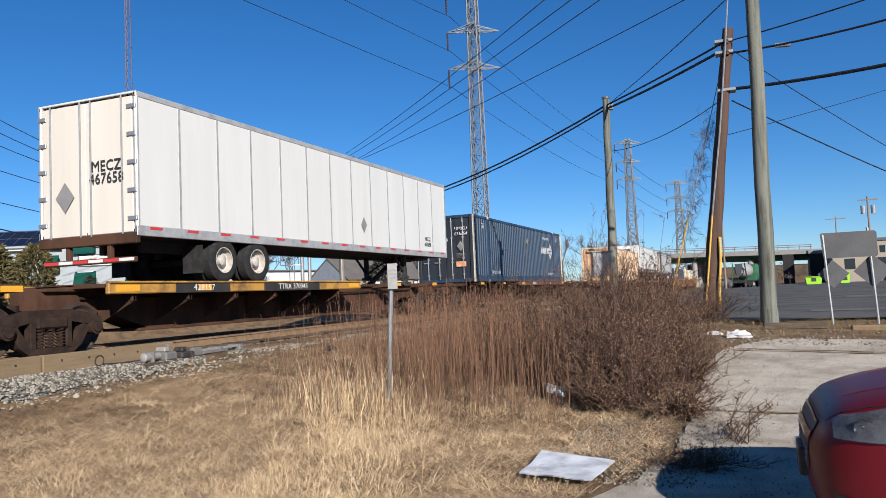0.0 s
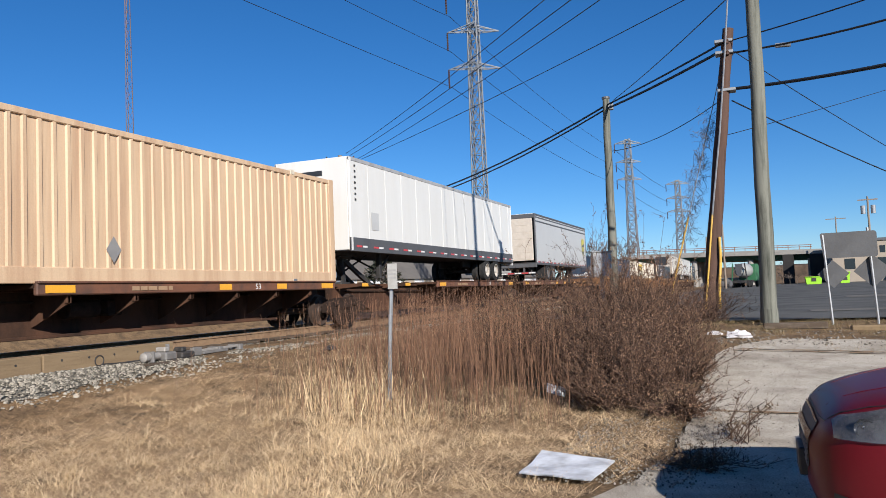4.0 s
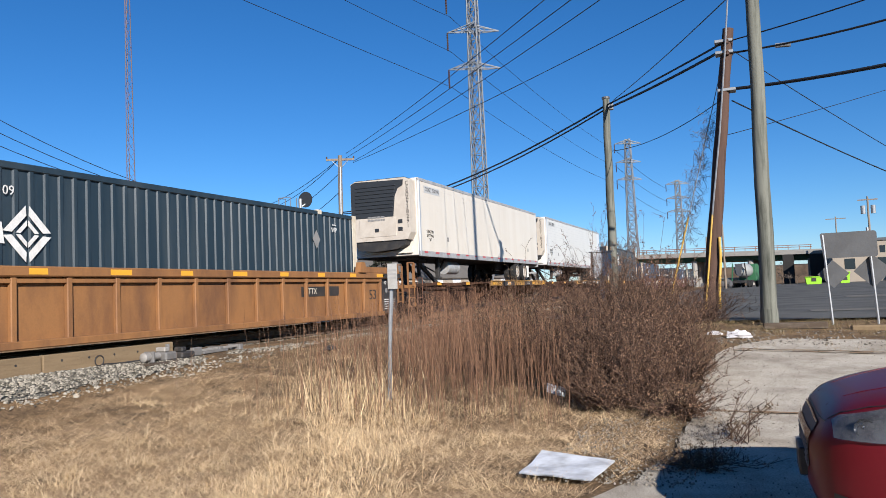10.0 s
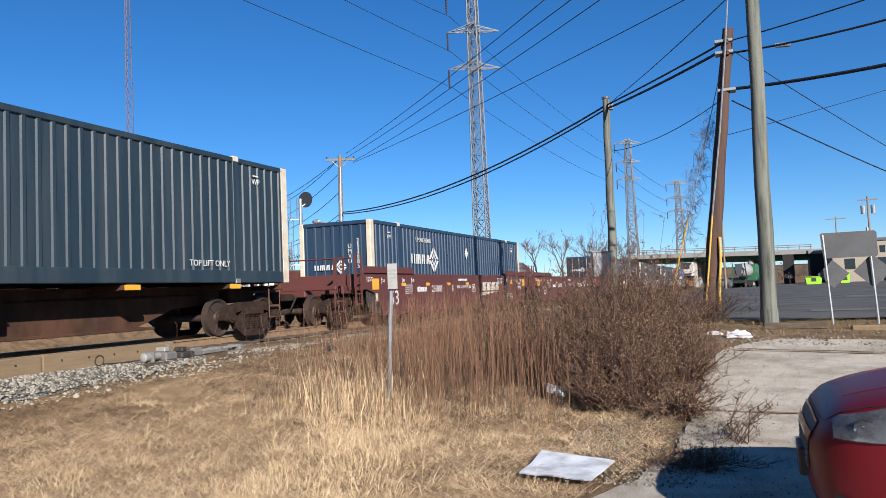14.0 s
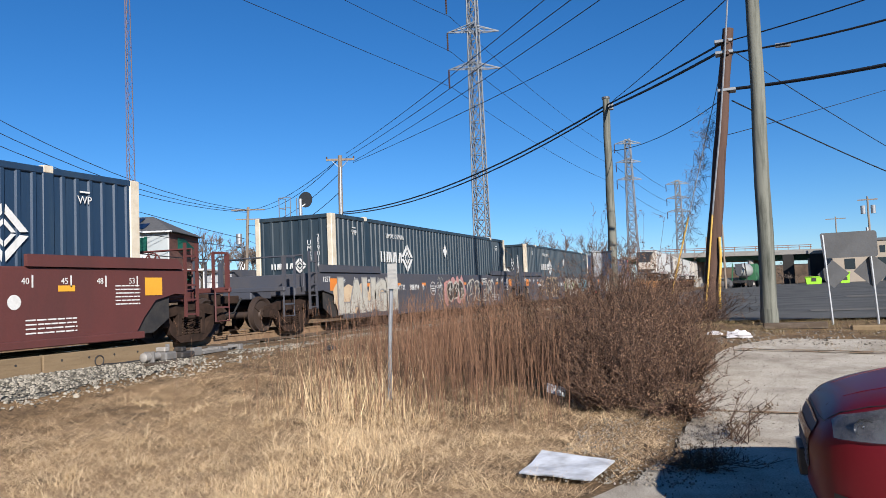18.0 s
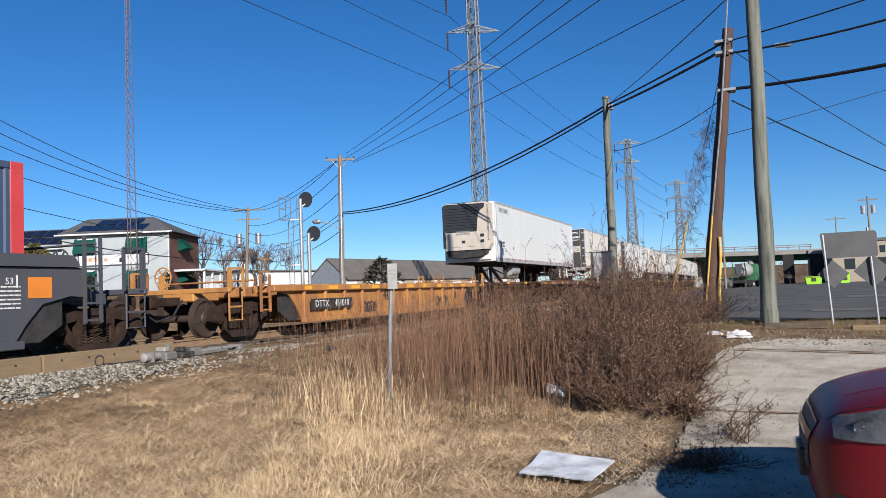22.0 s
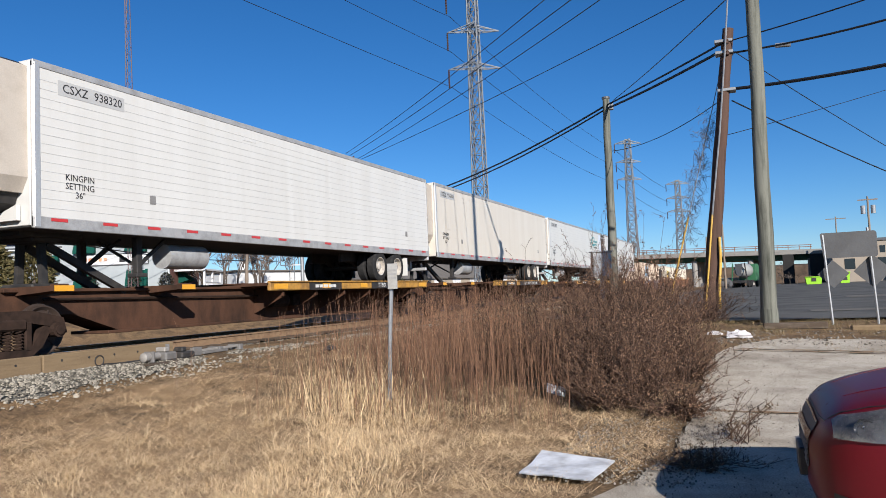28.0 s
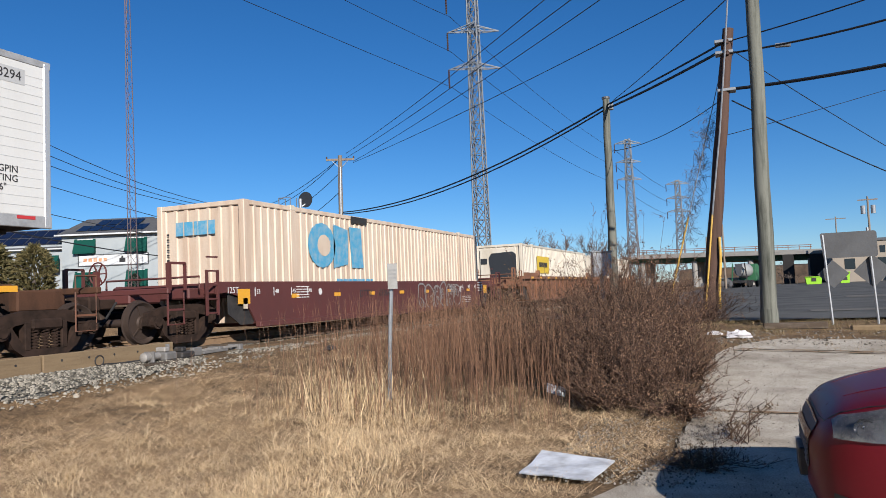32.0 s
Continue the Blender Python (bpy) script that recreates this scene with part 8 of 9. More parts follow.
    def j_marks(car, a, b, k):
        y = -1.472
        lettering("DTTX", 0.3, "black_ink", car, a + 7.4, y, 0.85)
        lettering("690643", 0.3, "black_ink", car, a + 8.7, y, 0.85)
        graffiti(car, a + 11.2, 0.7, 4.0, 0.9, None, "grey_ink", 41, 6)
    well_car(529.1, [529.1, 548.9], {"mat": "well_maroon", "ribbed": False, "plain": True}, "maroon single well car with white stencils", 10, j_marks, 1.22)
    well_car(552.6, [552.6, 572.4, 592.2], {"mat": "well_brown", "ribbed": True}, "brown ribbed well car", 11, lambda car, a, b, k: None)


build_loads()
build_cars()


# ---- plants ----
def blades(name, pts, length, width, lean, mat, label, category, seed, curl=0.5, seg=3):
    """Grass blades as thin bent strips, one joined mesh."""
    rnd = np.random.RandomState(seed)
    n = len(pts)
    pts = np.asarray(pts)
    L = rnd.uniform(length[0], length[1], n)
    a = rnd.rand(n) * 6.2832
    ln = rnd.uniform(lean[0], lean[1], n)
    w = rnd.uniform(width[0], width[1], n)
    dirs = np.stack([np.cos(a), np.sin(a)], 1)
    b = rnd.rand(n) * 6.2832
    side = np.stack([np.cos(b), np.sin(b), np.zeros(n)], 1)
    rows = []
    pos = pts.astype(float).copy()
    ang = ln.copy()
    for k in range(seg + 1):
        t = k / seg
        ww = (w * (1 - 0.85 * t))[:, None]
        rows.append(pos - side * ww)
        rows.append(pos + side * ww)
        step = (L / seg)[:, None]
        d = np.concatenate([dirs * np.sin(ang)[:, None], np.cos(ang)[:, None]], 1)
        pos = pos + d * step
        ang = ang + curl * rnd.uniform(0.2, 1.0, n) / seg * 1.6
    v = np.stack(rows, 1).reshape(-1, 3)
    m = 2 * (seg + 1)
    base = np.arange(n) * m
    f = []
    for k in range(seg):
        f.append(np.stack([base + 2 * k, base + 2 * k + 1, base + 2 * k + 3, base + 2 * k + 2], 1))
    return tagged(part(name, big_mesh(name, v, np.concatenate(f)), mat), label, category, kind="stuff")


def scatter(n, x0, x1, y0, y1, keep, seed):
    rnd = random.Random(seed)
    out = []
    for _ in range(n):
        x, y = rnd.uniform(x0, x1), rnd.uniform(y0, y1)
        if 6.1 < x < 7.15 and 1.18 < y < 1.98:
            continue
        if rnd.random() < keep(x, y):
            out.append((x, y, ground_z(x, y) + 0.05 * noise.noise(Vector((x * 0.7, y * 0.7, 0))) + 0.03 * noise.noise(Vector((x * 2.5, y * 2.5, 3))) - 0.01))
    return out


def lot_edge(x):
    return float(np.interp(x, [-6, 4, 5.5, 6.4, 7.4, 8.8, 10.5, 12.2, 14.5, 16.6], [2.6, 1.7, 1.35, 1.0, 0.75, 0.75, 0.7, 0.75, 0.6, -0.2]))


def build_grass():
    def turf(x, y):
        if y < lot_edge(x) + 0.15:
            return 0.0
        p = 0.72 + 0.6 * noise.noise(Vector((x * 0.6, y * 0.6, 7)))
        if y > 8.7:
            p *= 0.3
        return p
    blades("straw", scatter(190000, 3.6, 10.5, 0.5, 9.2, turf, 1) + scatter(90000, 3.6, 8.0, 0.5, 7.0, turf, 5) + scatter(50000, 10.5, 19, 1, 9.3, turf, 4), (0.06, 0.23), (0.0008, 0.0025), (0.95, 1.58), "straw", "matted dead straw lying on the ground", "grass", 1, 0.15, 2)
    def tufts(x, y):
        if y < lot_edge(x) + 0.3 or y > 8.2:
            return 0.0
        ridge = math.exp(-((y - 3.3 - 0.34 * (x - 5)) / 0.75) ** 2) * (1 if x < 9.3 else math.exp(-((x - 9.3) / 0.8) ** 2))
        p = 0.7 * noise.noise(Vector((x * 2.1, y * 2.1, 2))) + 0.35 * noise.noise(Vector((x * 6, y * 6, 2))) + 0.6 * ridge + (0.05 if y < 7 else -0.15)
        return max(0.0, 1.9 * p - 0.16)
    blades("dead_grass", scatter(110000, 3.5, 13, 0.8, 8.2, tufts, 2), (0.06, 0.25), (0.0009, 0.0024), (0.15, 1.25), "straw_pale", "pale tufts of dead grass", "grass", 2, 0.8, 3)
    def verge(x, y):
        if 13.8 < x < 14.5 and y < 0.5:
            return 0.5 + noise.noise(Vector((x * 2, y * 0.8, 6)))
        return 0.5 + 0.8 * noise.noise(Vector((x * 1.1, y * 1.1, 4))) if x > 15.7 - 0.3 * noise.noise(Vector((y, 0, 0))) else 0.0
    blades("verge_grass", scatter(20000, 13.8, 19.4, -8, 1.2, verge, 9), (0.05, 0.16), (0.002, 0.005), (0.3, 1.3), "verge", "short dull grass between the lot and the road", "grass", 9, 0.4, 2)
    def litter(x, y):
        return max(0.0, 0.75 - abs(y - lot_edge(x) + 0.15) * 1.5) * (0.6 + 0.6 * noise.noise(Vector((x * 2, y * 2, 9))))
    blades("twig_litter", scatter(9000, 6.3, 15.5, -0.6, 1.6, litter, 15) + scatter(9000, 6.6, 9.6, -0.2, 1.1, lambda x, y: 0.75 - 0.55 * abs(y - 0.55) / 0.75 + 0.5 * noise.noise(Vector((x * 3, y * 3, 4))), 18), (0.03, 0.12), (0.001, 0.003), (1.2, 1.6), "weed_grey", "dark broken twigs and leaves along the edge of the lot", "litter", 16, 0.1, 1)

    def tall(x, y):
        return math.exp(-((x - 9.0) ** 2 + (y - 5.0) ** 2) / 0.5)
    blades("tall_grass", scatter(1700, 7, 11, 4, 6.5, tall, 3), (0.35, 0.9), (0.0015, 0.004), (0.0, 0.35), "straw_pale", "tall pale dead grass round the marker post", "grass", 3, 0.5, 4)


def stems(name, roots, height, r, mat, label, category, seed, twigs=0, lean=0.06):
    """Upright dry stems with short side twigs, one joined mesh."""
    rnd = np.random.RandomState(seed)
    v, f, k = [], [], 0
    def strand(p, q, w0, w1):
        nonlocal k
        d = q - p
        a = np.cross(d, (0.3, 0.5, 0.8))
        a = a / (np.linalg.norm(a) + 1e-9)
        b = np.cross(d, a)
        b = b / (np.linalg.norm(b) + 1e-9)
        for o, w in ((p, w0), (q, w1)):
            for c, s in ((1, 0), (-0.5, 0.87), (-0.5, -0.87)):
                v.append(o + a * (c * w) + b * (s * w))
        for i in range(3):
            j = (i + 1) % 3
            f.append((k + i, k + j, k + 3 + j, k + 3 + i))
        k += 6
    for x, y, z in roots:
        p = np.array([x, y, z])
        h = rnd.uniform(*height)
        d = np.array([rnd.normal(0, lean), rnd.normal(0, lean), 1.0])
        m = p + d * h * 0.55
        q = m + (d + np.array([rnd.normal(0, lean), rnd.normal(0, lean), 0])) * h * 0.45
        strand(p, m, r, r * 0.8)
        strand(m, q, r * 0.8, r * 0.4)
        for t in range(twigs):
            s = rnd.uniform(0.35, 1.0)
            o = p + (q - p) * s
            e = o + np.array([rnd.normal(0, 0.06), rnd.normal(0, 0.06), rnd.uniform(0.04, 0.16)])
            strand(o, e, r * 0.5, r * 0.3)
    return tagged(part(name, big_mesh(name, v, f), mat), label, category, kind="stuff")


def build_weeds():
    def thicket(x, y):
        if y < 2.4 or y > 7.2:
            return 0
        c = math.exp(-((x - 12.5) / 3.0) ** 2 * 0.9 - ((y - 4.7) / 1.5) ** 2)
        return min(1, c * 1.3)
    def fringe(x, y):
        return 0.9 * math.exp(-((x - 10.0) / 1.0) ** 2 - ((y - 4.0) / 1.0) ** 2)
    roots = scatter(4300, 7.6, 19, 2.4, 7.4, thicket, 11) + scatter(900, 8.0, 12, 2.2, 6.0, fringe, 14) + scatter(240, 8.1, 10.6, 1.9, 4.2, lambda x, y: 0.8 if y > 0.45 * (x - 4.6) - 0.2 else 0.25, 19)
    stems("tall_weeds", roots, (0.6, 1.3), 0.0032, "weed", "dense russet stems of dead tall weeds", "weeds", 12, 4)
    blades("weed_heads", [(x + random.uniform(-0.08, 0.08), y + random.uniform(-0.08, 0.08), z + random.uniform(0.4, 1.1)) for x, y, z in roots for _ in range(1)], (0.03, 0.08), (0.002, 0.004), (0.2, 1.2), "weed", "dry seed heads of the tall weeds", "weeds", 13, 0.5, 1)


def bush(x, y, rad, h, seed, mat="weed_leaf", n_stem=60, n_leaf=5200, label="", group="dry bushes", up=0.5):
    """A dry shrub: stems fanning from the base, twigs, and many small leaves."""
    rnd = np.random.RandomState(seed)
    z0 = ground_z(x, y) - 0.03
    ob = thing("bush", label or "dense dry russet bush with small brown leaves", "bush", group=group)
    s = Shape()
    tips = []
    for k in range(n_stem):
        a = rnd.rand() * 6.283
        rr = rad * math.sqrt(rnd.rand())
        hh = h * (1 - up * (rr / rad) ** 2) * rnd.uniform(0.5, 1.12) * (1 + 0.42 * noise.noise(Vector((x + math.cos(a) * rr * 1.6, y + math.sin(a) * rr * 1.6, seed * 0.7))))
        if k % 7 == 0:
            hh *= 1.3
        spread = 0.45 if rad > 0.5 else 0.2
        sway = rnd.normal(0, 0.35)
        ca, sa, cb, sb = math.cos(a), math.sin(a), math.cos(a + sway), math.sin(a + sway)
        b = (x + ca * rr * spread + rnd.normal(0, 0.06), y + sa * rr * spread + rnd.normal(0, 0.06), z0)
        m = (x + ca * rr * (spread + 0.3) + rnd.normal(0, 0.08), y + sa * rr * (spread + 0.3) + rnd.normal(0, 0.08), z0 + hh * 0.5)
        t = (x + cb * rr * 1.08 + rnd.normal(0, 0.1), y + sb * rr * 1.08 + rnd.normal(0, 0.1), z0 + hh)
        s.tube([b, m, t], 0.007, 3, 0.002)
        tips.append((np.array(b), np.array(m), np.array(t)))
    twigs = []
    for b, m, t in tips:
        d0 = (t - m) / (np.linalg.norm(t - m) + 1e-9)
        for k in range(7):
            u = rnd.uniform(-0.75, 1.0)
            o = m + (t - m) * u if k else t
            d = d0 * 0.8 + rnd.normal(0, 0.7, 3)
            d[2] = abs(d[2]) + 0.15
            d /= np.linalg.norm(d)
            e = o + d * rnd.uniform(0.1, 0.26) * (0.5 + 0.5 * rad)
            s.tube([tuple(o), tuple(e)], 0.003, 3, 0.0012)
            twigs.append((o, e))
    part("stem", s, "bush_stem", ob)
    v, f, k = [], [], 0
    for i in range(n_leaf):
        o, e = twigs[int(len(twigs) * rnd.rand() ** 1.5)]
        p = o + (e - o) * rnd.uniform(0.1, 1.05) + rnd.normal(0, 0.012, 3)
        if p[2] < z0 + 0.04:
            continue
        d = (e - o) * 4 + rnd.normal(0, 0.7, 3)
        d /= np.linalg.norm(d)
        q = np.cross(d, rnd.normal(0, 1, 3))
        q /= np.linalg.norm(q) + 1e-9
        L, w = rnd.uniform(0.014, 0.042), rnd.uniform(0.003, 0.0085)
        v += [p, p + d * L * 0.5 - q * w, p + d * L * 0.5 + q * w, p + d * L]
        f.append((k, k + 1, k + 3, k + 2))
        k += 4
    part("foliage", big_mesh("foliage", v, f), mat, ob)
    return ob


def build_bushes():
    bush(10.2, 1.75, 0.85, 1.15, 21, n_stem=230, n_leaf=19000)
    bush(10.6, 2.6, 0.7, 1.2, 32, n_stem=150, n_leaf=8000)
    bush(12.5, 1.75, 1.15, 1.5, 22, n_stem=240, n_leaf=20000)
    bush(14.4, 2.5, 1.3, 1.85, 23, n_stem=260, n_leaf=14000)
    bush(17.0, 2.1, 1.4, 1.4, 24, n_stem=200, n_leaf=11000)
    bush(11.6, 3.4, 0.9, 1.2, 25, "weed_grey", 200, 9000, "dry grey-brown bush among the weeds")
    bush(9.45, 1.65, 0.7, 0.8, 26, "weed_leaf", 220, 10000, "low dry grey-brown bush at the edge of the lot")
    bush(11.3, 1.1, 0.7, 0.9, 27, n_stem=170, n_leaf=9000)
    bush(19.6, 1.4, 1.3, 0.95, 28, n_stem=160, n_leaf=6000)
    bush(7.95, 0.2, 0.3, 0.55, 29, "weed_grey", 12, 500, "small dead weed growing from the asphalt", up=0.2)
    bush(7.0, 0.5, 0.4, 0.13, 31, "weed_grey", 40, 1500, "low dead weeds at the edge of the lot")
    bush(9.0, 0.85, 0.5, 0.55, 34, "weed_leaf", 60, 4000, "low dry bush at the edge of the lot")


def bare_tree(x, y, h, seed, mat="twig_far", spread=0.5, levels=5, r=None):
    rnd = random.Random(seed)
    ob = thing("bare_tree", "leafless grey-brown tree in the distance", "tree", group="bare trees")
    z0 = ground_z(x, y) - 0.1
    tr, tw = Shape(), Shape()
    r = r or h * 0.018
    def grow(p, d, L, rad, lv):
        q = p + d * L
        (tr if lv < 2 else tw).tube([p, p.lerp(q, 0.5) + Vector((rnd.uniform(-1, 1), rnd.uniform(-1, 1), 0)) * L * 0.05, q], rad, 4 if lv < 2 else 3, rad * 0.65)
        if lv >= levels:
            return
        for k in range(3 if lv < 3 else 4):
            nd = (d + Vector((rnd.uniform(-1, 1), rnd.uniform(-1, 1), rnd.uniform(-0.25, 0.7))) * spread * 1.3).normalized()
            grow(p.lerp(q, rnd.uniform(0.55, 1.0)), nd, L * rnd.uniform(0.55, 0.78), max(rad * 0.55, 0.012), lv + 1)
    grow(Vector((x, y, z0)), Vector((0, 0, 1)), h * 0.32, r, 0)
    part("trunk", tr, "bark", ob)
    part("crown", tw, mat, ob)
    return ob


def evergreen(x, y, h, rad, seed, mat, label, n=2600, round_=False):
    rnd = np.random.RandomState(seed)
    z0 = ground_z(x, y) - 0.05
    ob = thing("evergreen_tree", label, "tree", group="evergreens")
    s = Shape().cyl((x, y, z0), (x, y, z0 + h * 0.9), rad * 0.07, rad * 0.02, 8)
    for k in range(40):
        t = 0.08 + 0.85 * rnd.rand()
        a = rnd.rand() * 6.283
        R = rad * ((1 - t) ** 0.8 if not round_ else math.sqrt(max(0.05, 1 - (2 * t - 0.9) ** 2)))
        s.tube([(x, y, z0 + h * t), (x + math.cos(a) * R * 0.85, y + math.sin(a) * R * 0.85, z0 + h * t + 0.1 * R)], rad * 0.02, 3)
    part("trunk", s, "bark", ob)
    v, f, k = [], [], 0
    for i in range(n):
        t = rnd.rand() ** 0.9
        a = rnd.rand() * 6.283
        R = rad * ((1 - t) ** 0.8 + 0.04 if not round_ else math.sqrt(max(0.02, 1 - (2 * t - 0.9) ** 2)))
        R *= (0.75 + 0.35 * noise.noise(Vector((math.cos(a) * 2, math.sin(a) * 2, t * 5 + seed)))) * (0.55 + 0.45 * rnd.rand())
        c = np.array([x + math.cos(a) * R, y + math.sin(a) * R, z0 + 0.1 + h * t * 0.98])
        d = np.array([math.cos(a), math.sin(a), rnd.normal(0.25, 0.5)]) + rnd.normal(0, 0.35, 3)
        d /= np.linalg.norm(d)
        for j in range(3):
            e = np.cross(d, rnd.normal(0, 1, 3))
            e /= np.linalg.norm(e) + 1e-9
            L, w = rad * rnd.uniform(0.1, 0.2), rad * rnd.uniform(0.02, 0.05)
            v += [c - e * w, c + e * w, c + d * L + e * w * 0.2, c + d * L - e * w * 0.2]
            f.append((k, k + 1, k + 2, k + 3))
            k += 4
    part("crown", big_mesh("crown", v, f), mat, ob)
    return ob


def build_trees():
    for k, (x, y, h) in enumerate(((128, 30, 13), (140, 27, 14), (133, 36, 12), (152, 22, 13), (170, 30, 12), (74, 55, 7), (70, 51, 6), (78, 56, 8), (84, 60, 8), (92, 64, 9), (100, 66, 9), (66, 47, 4.5), (148, 30, 12), (67, 57, 8), (70, 58, 9), (72, 60, 8), (75, 59, 9), (79, 60, 8), (69, 54, 6), (73, 53, 6))):
        bare_tree(x, y, h, 50 + k)
    for k, (x, y, h) in enumerate(((180, -6, 6), (170, -2, 5), (190, -25, 9), (62, 52, 4), (60.5, 55.5, 3.6))):
        bare_tree(x, y, h, 80 + k, spread=0.7)
    for k, (x, y, h) in enumerate(((124, -5.2, 3.0), (128, -6.4, 2.8), (131, -4.4, 3.2), (126, -7.6, 2.4))):
        bare_tree(x, y, h, 95 + k, spread=1.0, levels=4)
    evergreen(23.3, 28.2, 3.0, 1.15, 3, "needle", "olive green evergreen beside the track", 3000, True)
    evergreen(22.2, 29.6, 3.3, 1.3, 4, "needle", "olive green evergreen beside the track", 2500, True)
    bare_tree(45.5, 22.6, 4.4, 88, spread=0.9, levels=5)
    evergreen(45.5, 22.9, 3.2, 1.6, 5, "needle_dark", "sparse dark evergreen shrub beyond the track", 700, True)
    for k, (x, y) in enumerate(((57.5, 56, ), (55.8, 60), (58.5, 53))):
        evergreen(x, y, 1.9, 0.9, 8 + k, "needle_dark", "dark clipped shrub in front of the house", 700, True)


build_grass()
build_weeds()
build_bushes()
build_trees()


# ---- the red car and litter ----
def build_car():
    car = thing("parked_car", "dark red sedan parked on the lot", "car", pose(5.45, -0.25, ground_z(5.5, -1.5) + 0.012, 0, 0, 90))
    # local x points out of the nose, y to the car's left; the nose tip is the origin
    L, P_ = 4.55, 4.2
    WX, WY = [-4.55, -4.5, -4.3, -3.9, -1.2, -0.8, -0.5, -0.3, -0.17, -0.08, -0.03, 0.0], [0.5, 0.7, 0.82, 0.88, 0.905, 0.9, 0.875, 0.835, 0.775, 0.7, 0.62, 0.5]
    TX, TZ = [-4.55, -4.5, -4.2, -3.75, -1.45, -1.2, -0.8, -0.5, -0.3, -0.17, -0.08, 0.0], [0.7, 0.88, 0.98, 1.02, 1.08, 1.06, 1.01, 0.96, 0.91, 0.865, 0.79, 0.66]
    BX, BZ = [-4.55, -4.4, -0.5, -0.15, -0.05, 0.0], [0.42, 0.24, 0.18, 0.2, 0.24, 0.34]

    def span(x):
        return float(np.interp(x, WX, WY)), float(np.interp(x, TX, TZ)), float(np.interp(x, BX, BZ))

    def side_y(x, z):
        w, t, b = span(x)
        m, h = (t + b) / 2, (t - b) / 2
        k = 1 - min(1.0, abs((z - m) / h)) ** P_
        return w * max(0.0, k) ** (1 / P_)

    def top_z(x, y):
        w, t, b = span(x)
        k = 1 - min(1.0, abs(y) / w) ** P_
        return (t + b) / 2 + (t - b) / 2 * max(0.0, k) ** (1 / P_)

    def nose_x(y, z):
        lo, hi = -1.2, 0.0
        for _ in range(24):
            m = (lo + hi) / 2
            w, t, b = span(m)
            if b < z < t and side_y(m, z) > abs(y):
                lo = m
            else:
                hi = m
        return lo

    xs = [0.0, -0.01, -0.025, -0.045, -0.07, -0.1, -0.14, -0.19, -0.25, -0.33, -0.43, -0.56, -0.72, -0.9, -1.1, -1.3, -1.5, -1.9, -2.4, -2.9, -3.4, -3.75, -4.0, -4.2, -4.35, -4.45, -4.52, -4.55]
    vs, fs, m = [], [], 40
    for x in xs:
        w, t, b = span(x)
        for j in range(m):
            a = 6.2831853 * j / m
            c, sn = math.cos(a), math.sin(a)
            e = 2 / P_
            vs.append((x, w * math.copysign(abs(c) ** e, c), (t + b) / 2 + (t - b) / 2 * math.copysign(abs(sn) ** e, sn)))
    for i in range(len(xs) - 1):
        for j in range(m):
            fs.append((i * m + j, i * m + (j + 1) % m, (i + 1) * m + (j + 1) % m, (i + 1) * m + j))
    fs += [tuple(range(m)), tuple(range((len(xs) - 1) * m, len(xs) * m))]
    part("body", Shape().add(vs, fs), "car_red", car, smooth=True)

    def nose_patch(name, mat, y0, y1, zlo, zhi, off, label=""):
        """A piece lying on the rounded nose between two heights that may change across it."""
        n, k = 28, 5
        vv, ff = [], []
        for i in range(n + 1):
            y = y0 + (y1 - y0) * i / n
            for j in range(k + 1):
                z = zlo(y) + (zhi(y) - zlo(y)) * j / k
                vv.append((nose_x(y, z) + off, y, z))
        for i in range(n):
            for j in range(k):
                q = i * (k + 1) + j
                ff.append((q, q + 1, q + k + 2, q + k + 1))
        return part(name, Shape().add(vv, ff), mat, car, label, smooth=True)

    def flank(name, mat, sg, x0, x1, zlo, zhi, off, parent, label=""):
        n, k = 16, 5
        vv, ff = [], []
        for i in range(n + 1):
            x = x0 + (x1 - x0) * i / n
            for j in range(k + 1):
                z = zlo(x) + (zhi(x) - zlo(x)) * j / k
                vv.append((x + off * 0.5, sg * (side_y(x, z) + off), z))
        for i in range(n):
            for j in range(k):
                q = i * (k + 1) + j
                ff.append((q, q + 1, q + k + 2, q + k + 1))
        return part(name, Shape().add(vv, ff), mat, parent, label, smooth=True)

    nose_patch("upper_grille", "car_black", -0.46, 0.46, lambda y: 0.69, lambda y: 0.75 - 0.05 * y * y, 0.006)
    nose_patch("grille_bar", "chrome_dull", -0.47, 0.47, lambda y: 0.635 + 0.05 * y * y, lambda y: 0.69, 0.014, "chrome grille bar")
    nose_patch("grille_trim", "chrome_dull", -0.46, 0.46, lambda y: 0.75 - 0.05 * y * y, lambda y: 0.762 - 0.05 * y * y, 0.012, "thin chrome trim")
    nose_patch("lower_grille", "car_black", -0.46, 0.46, lambda y: 0.45 + 0.1 * y * y, lambda y: 0.63 + 0.05 * y * y, 0.006)
    mesh_bars = Shape()
    for kk in range(5):
        zz = 0.475 + kk * 0.033
        mesh_bars.tube([(nose_x(yy, zz) + 0.008, yy, zz) for yy in np.linspace(-0.42, 0.42, 21)], 0.006, 4)
    part("grille_slat", mesh_bars, "dark_grey", car)
    nose_patch("air_intake", "car_black", -0.5, 0.5, lambda y: 0.24, lambda y: 0.31, 0.004)
    part("plate_bracket", Shape().box(-0.01, -0.16, 0.36, 0.045, 0.16, 0.53, 0.008), "car_black", car)
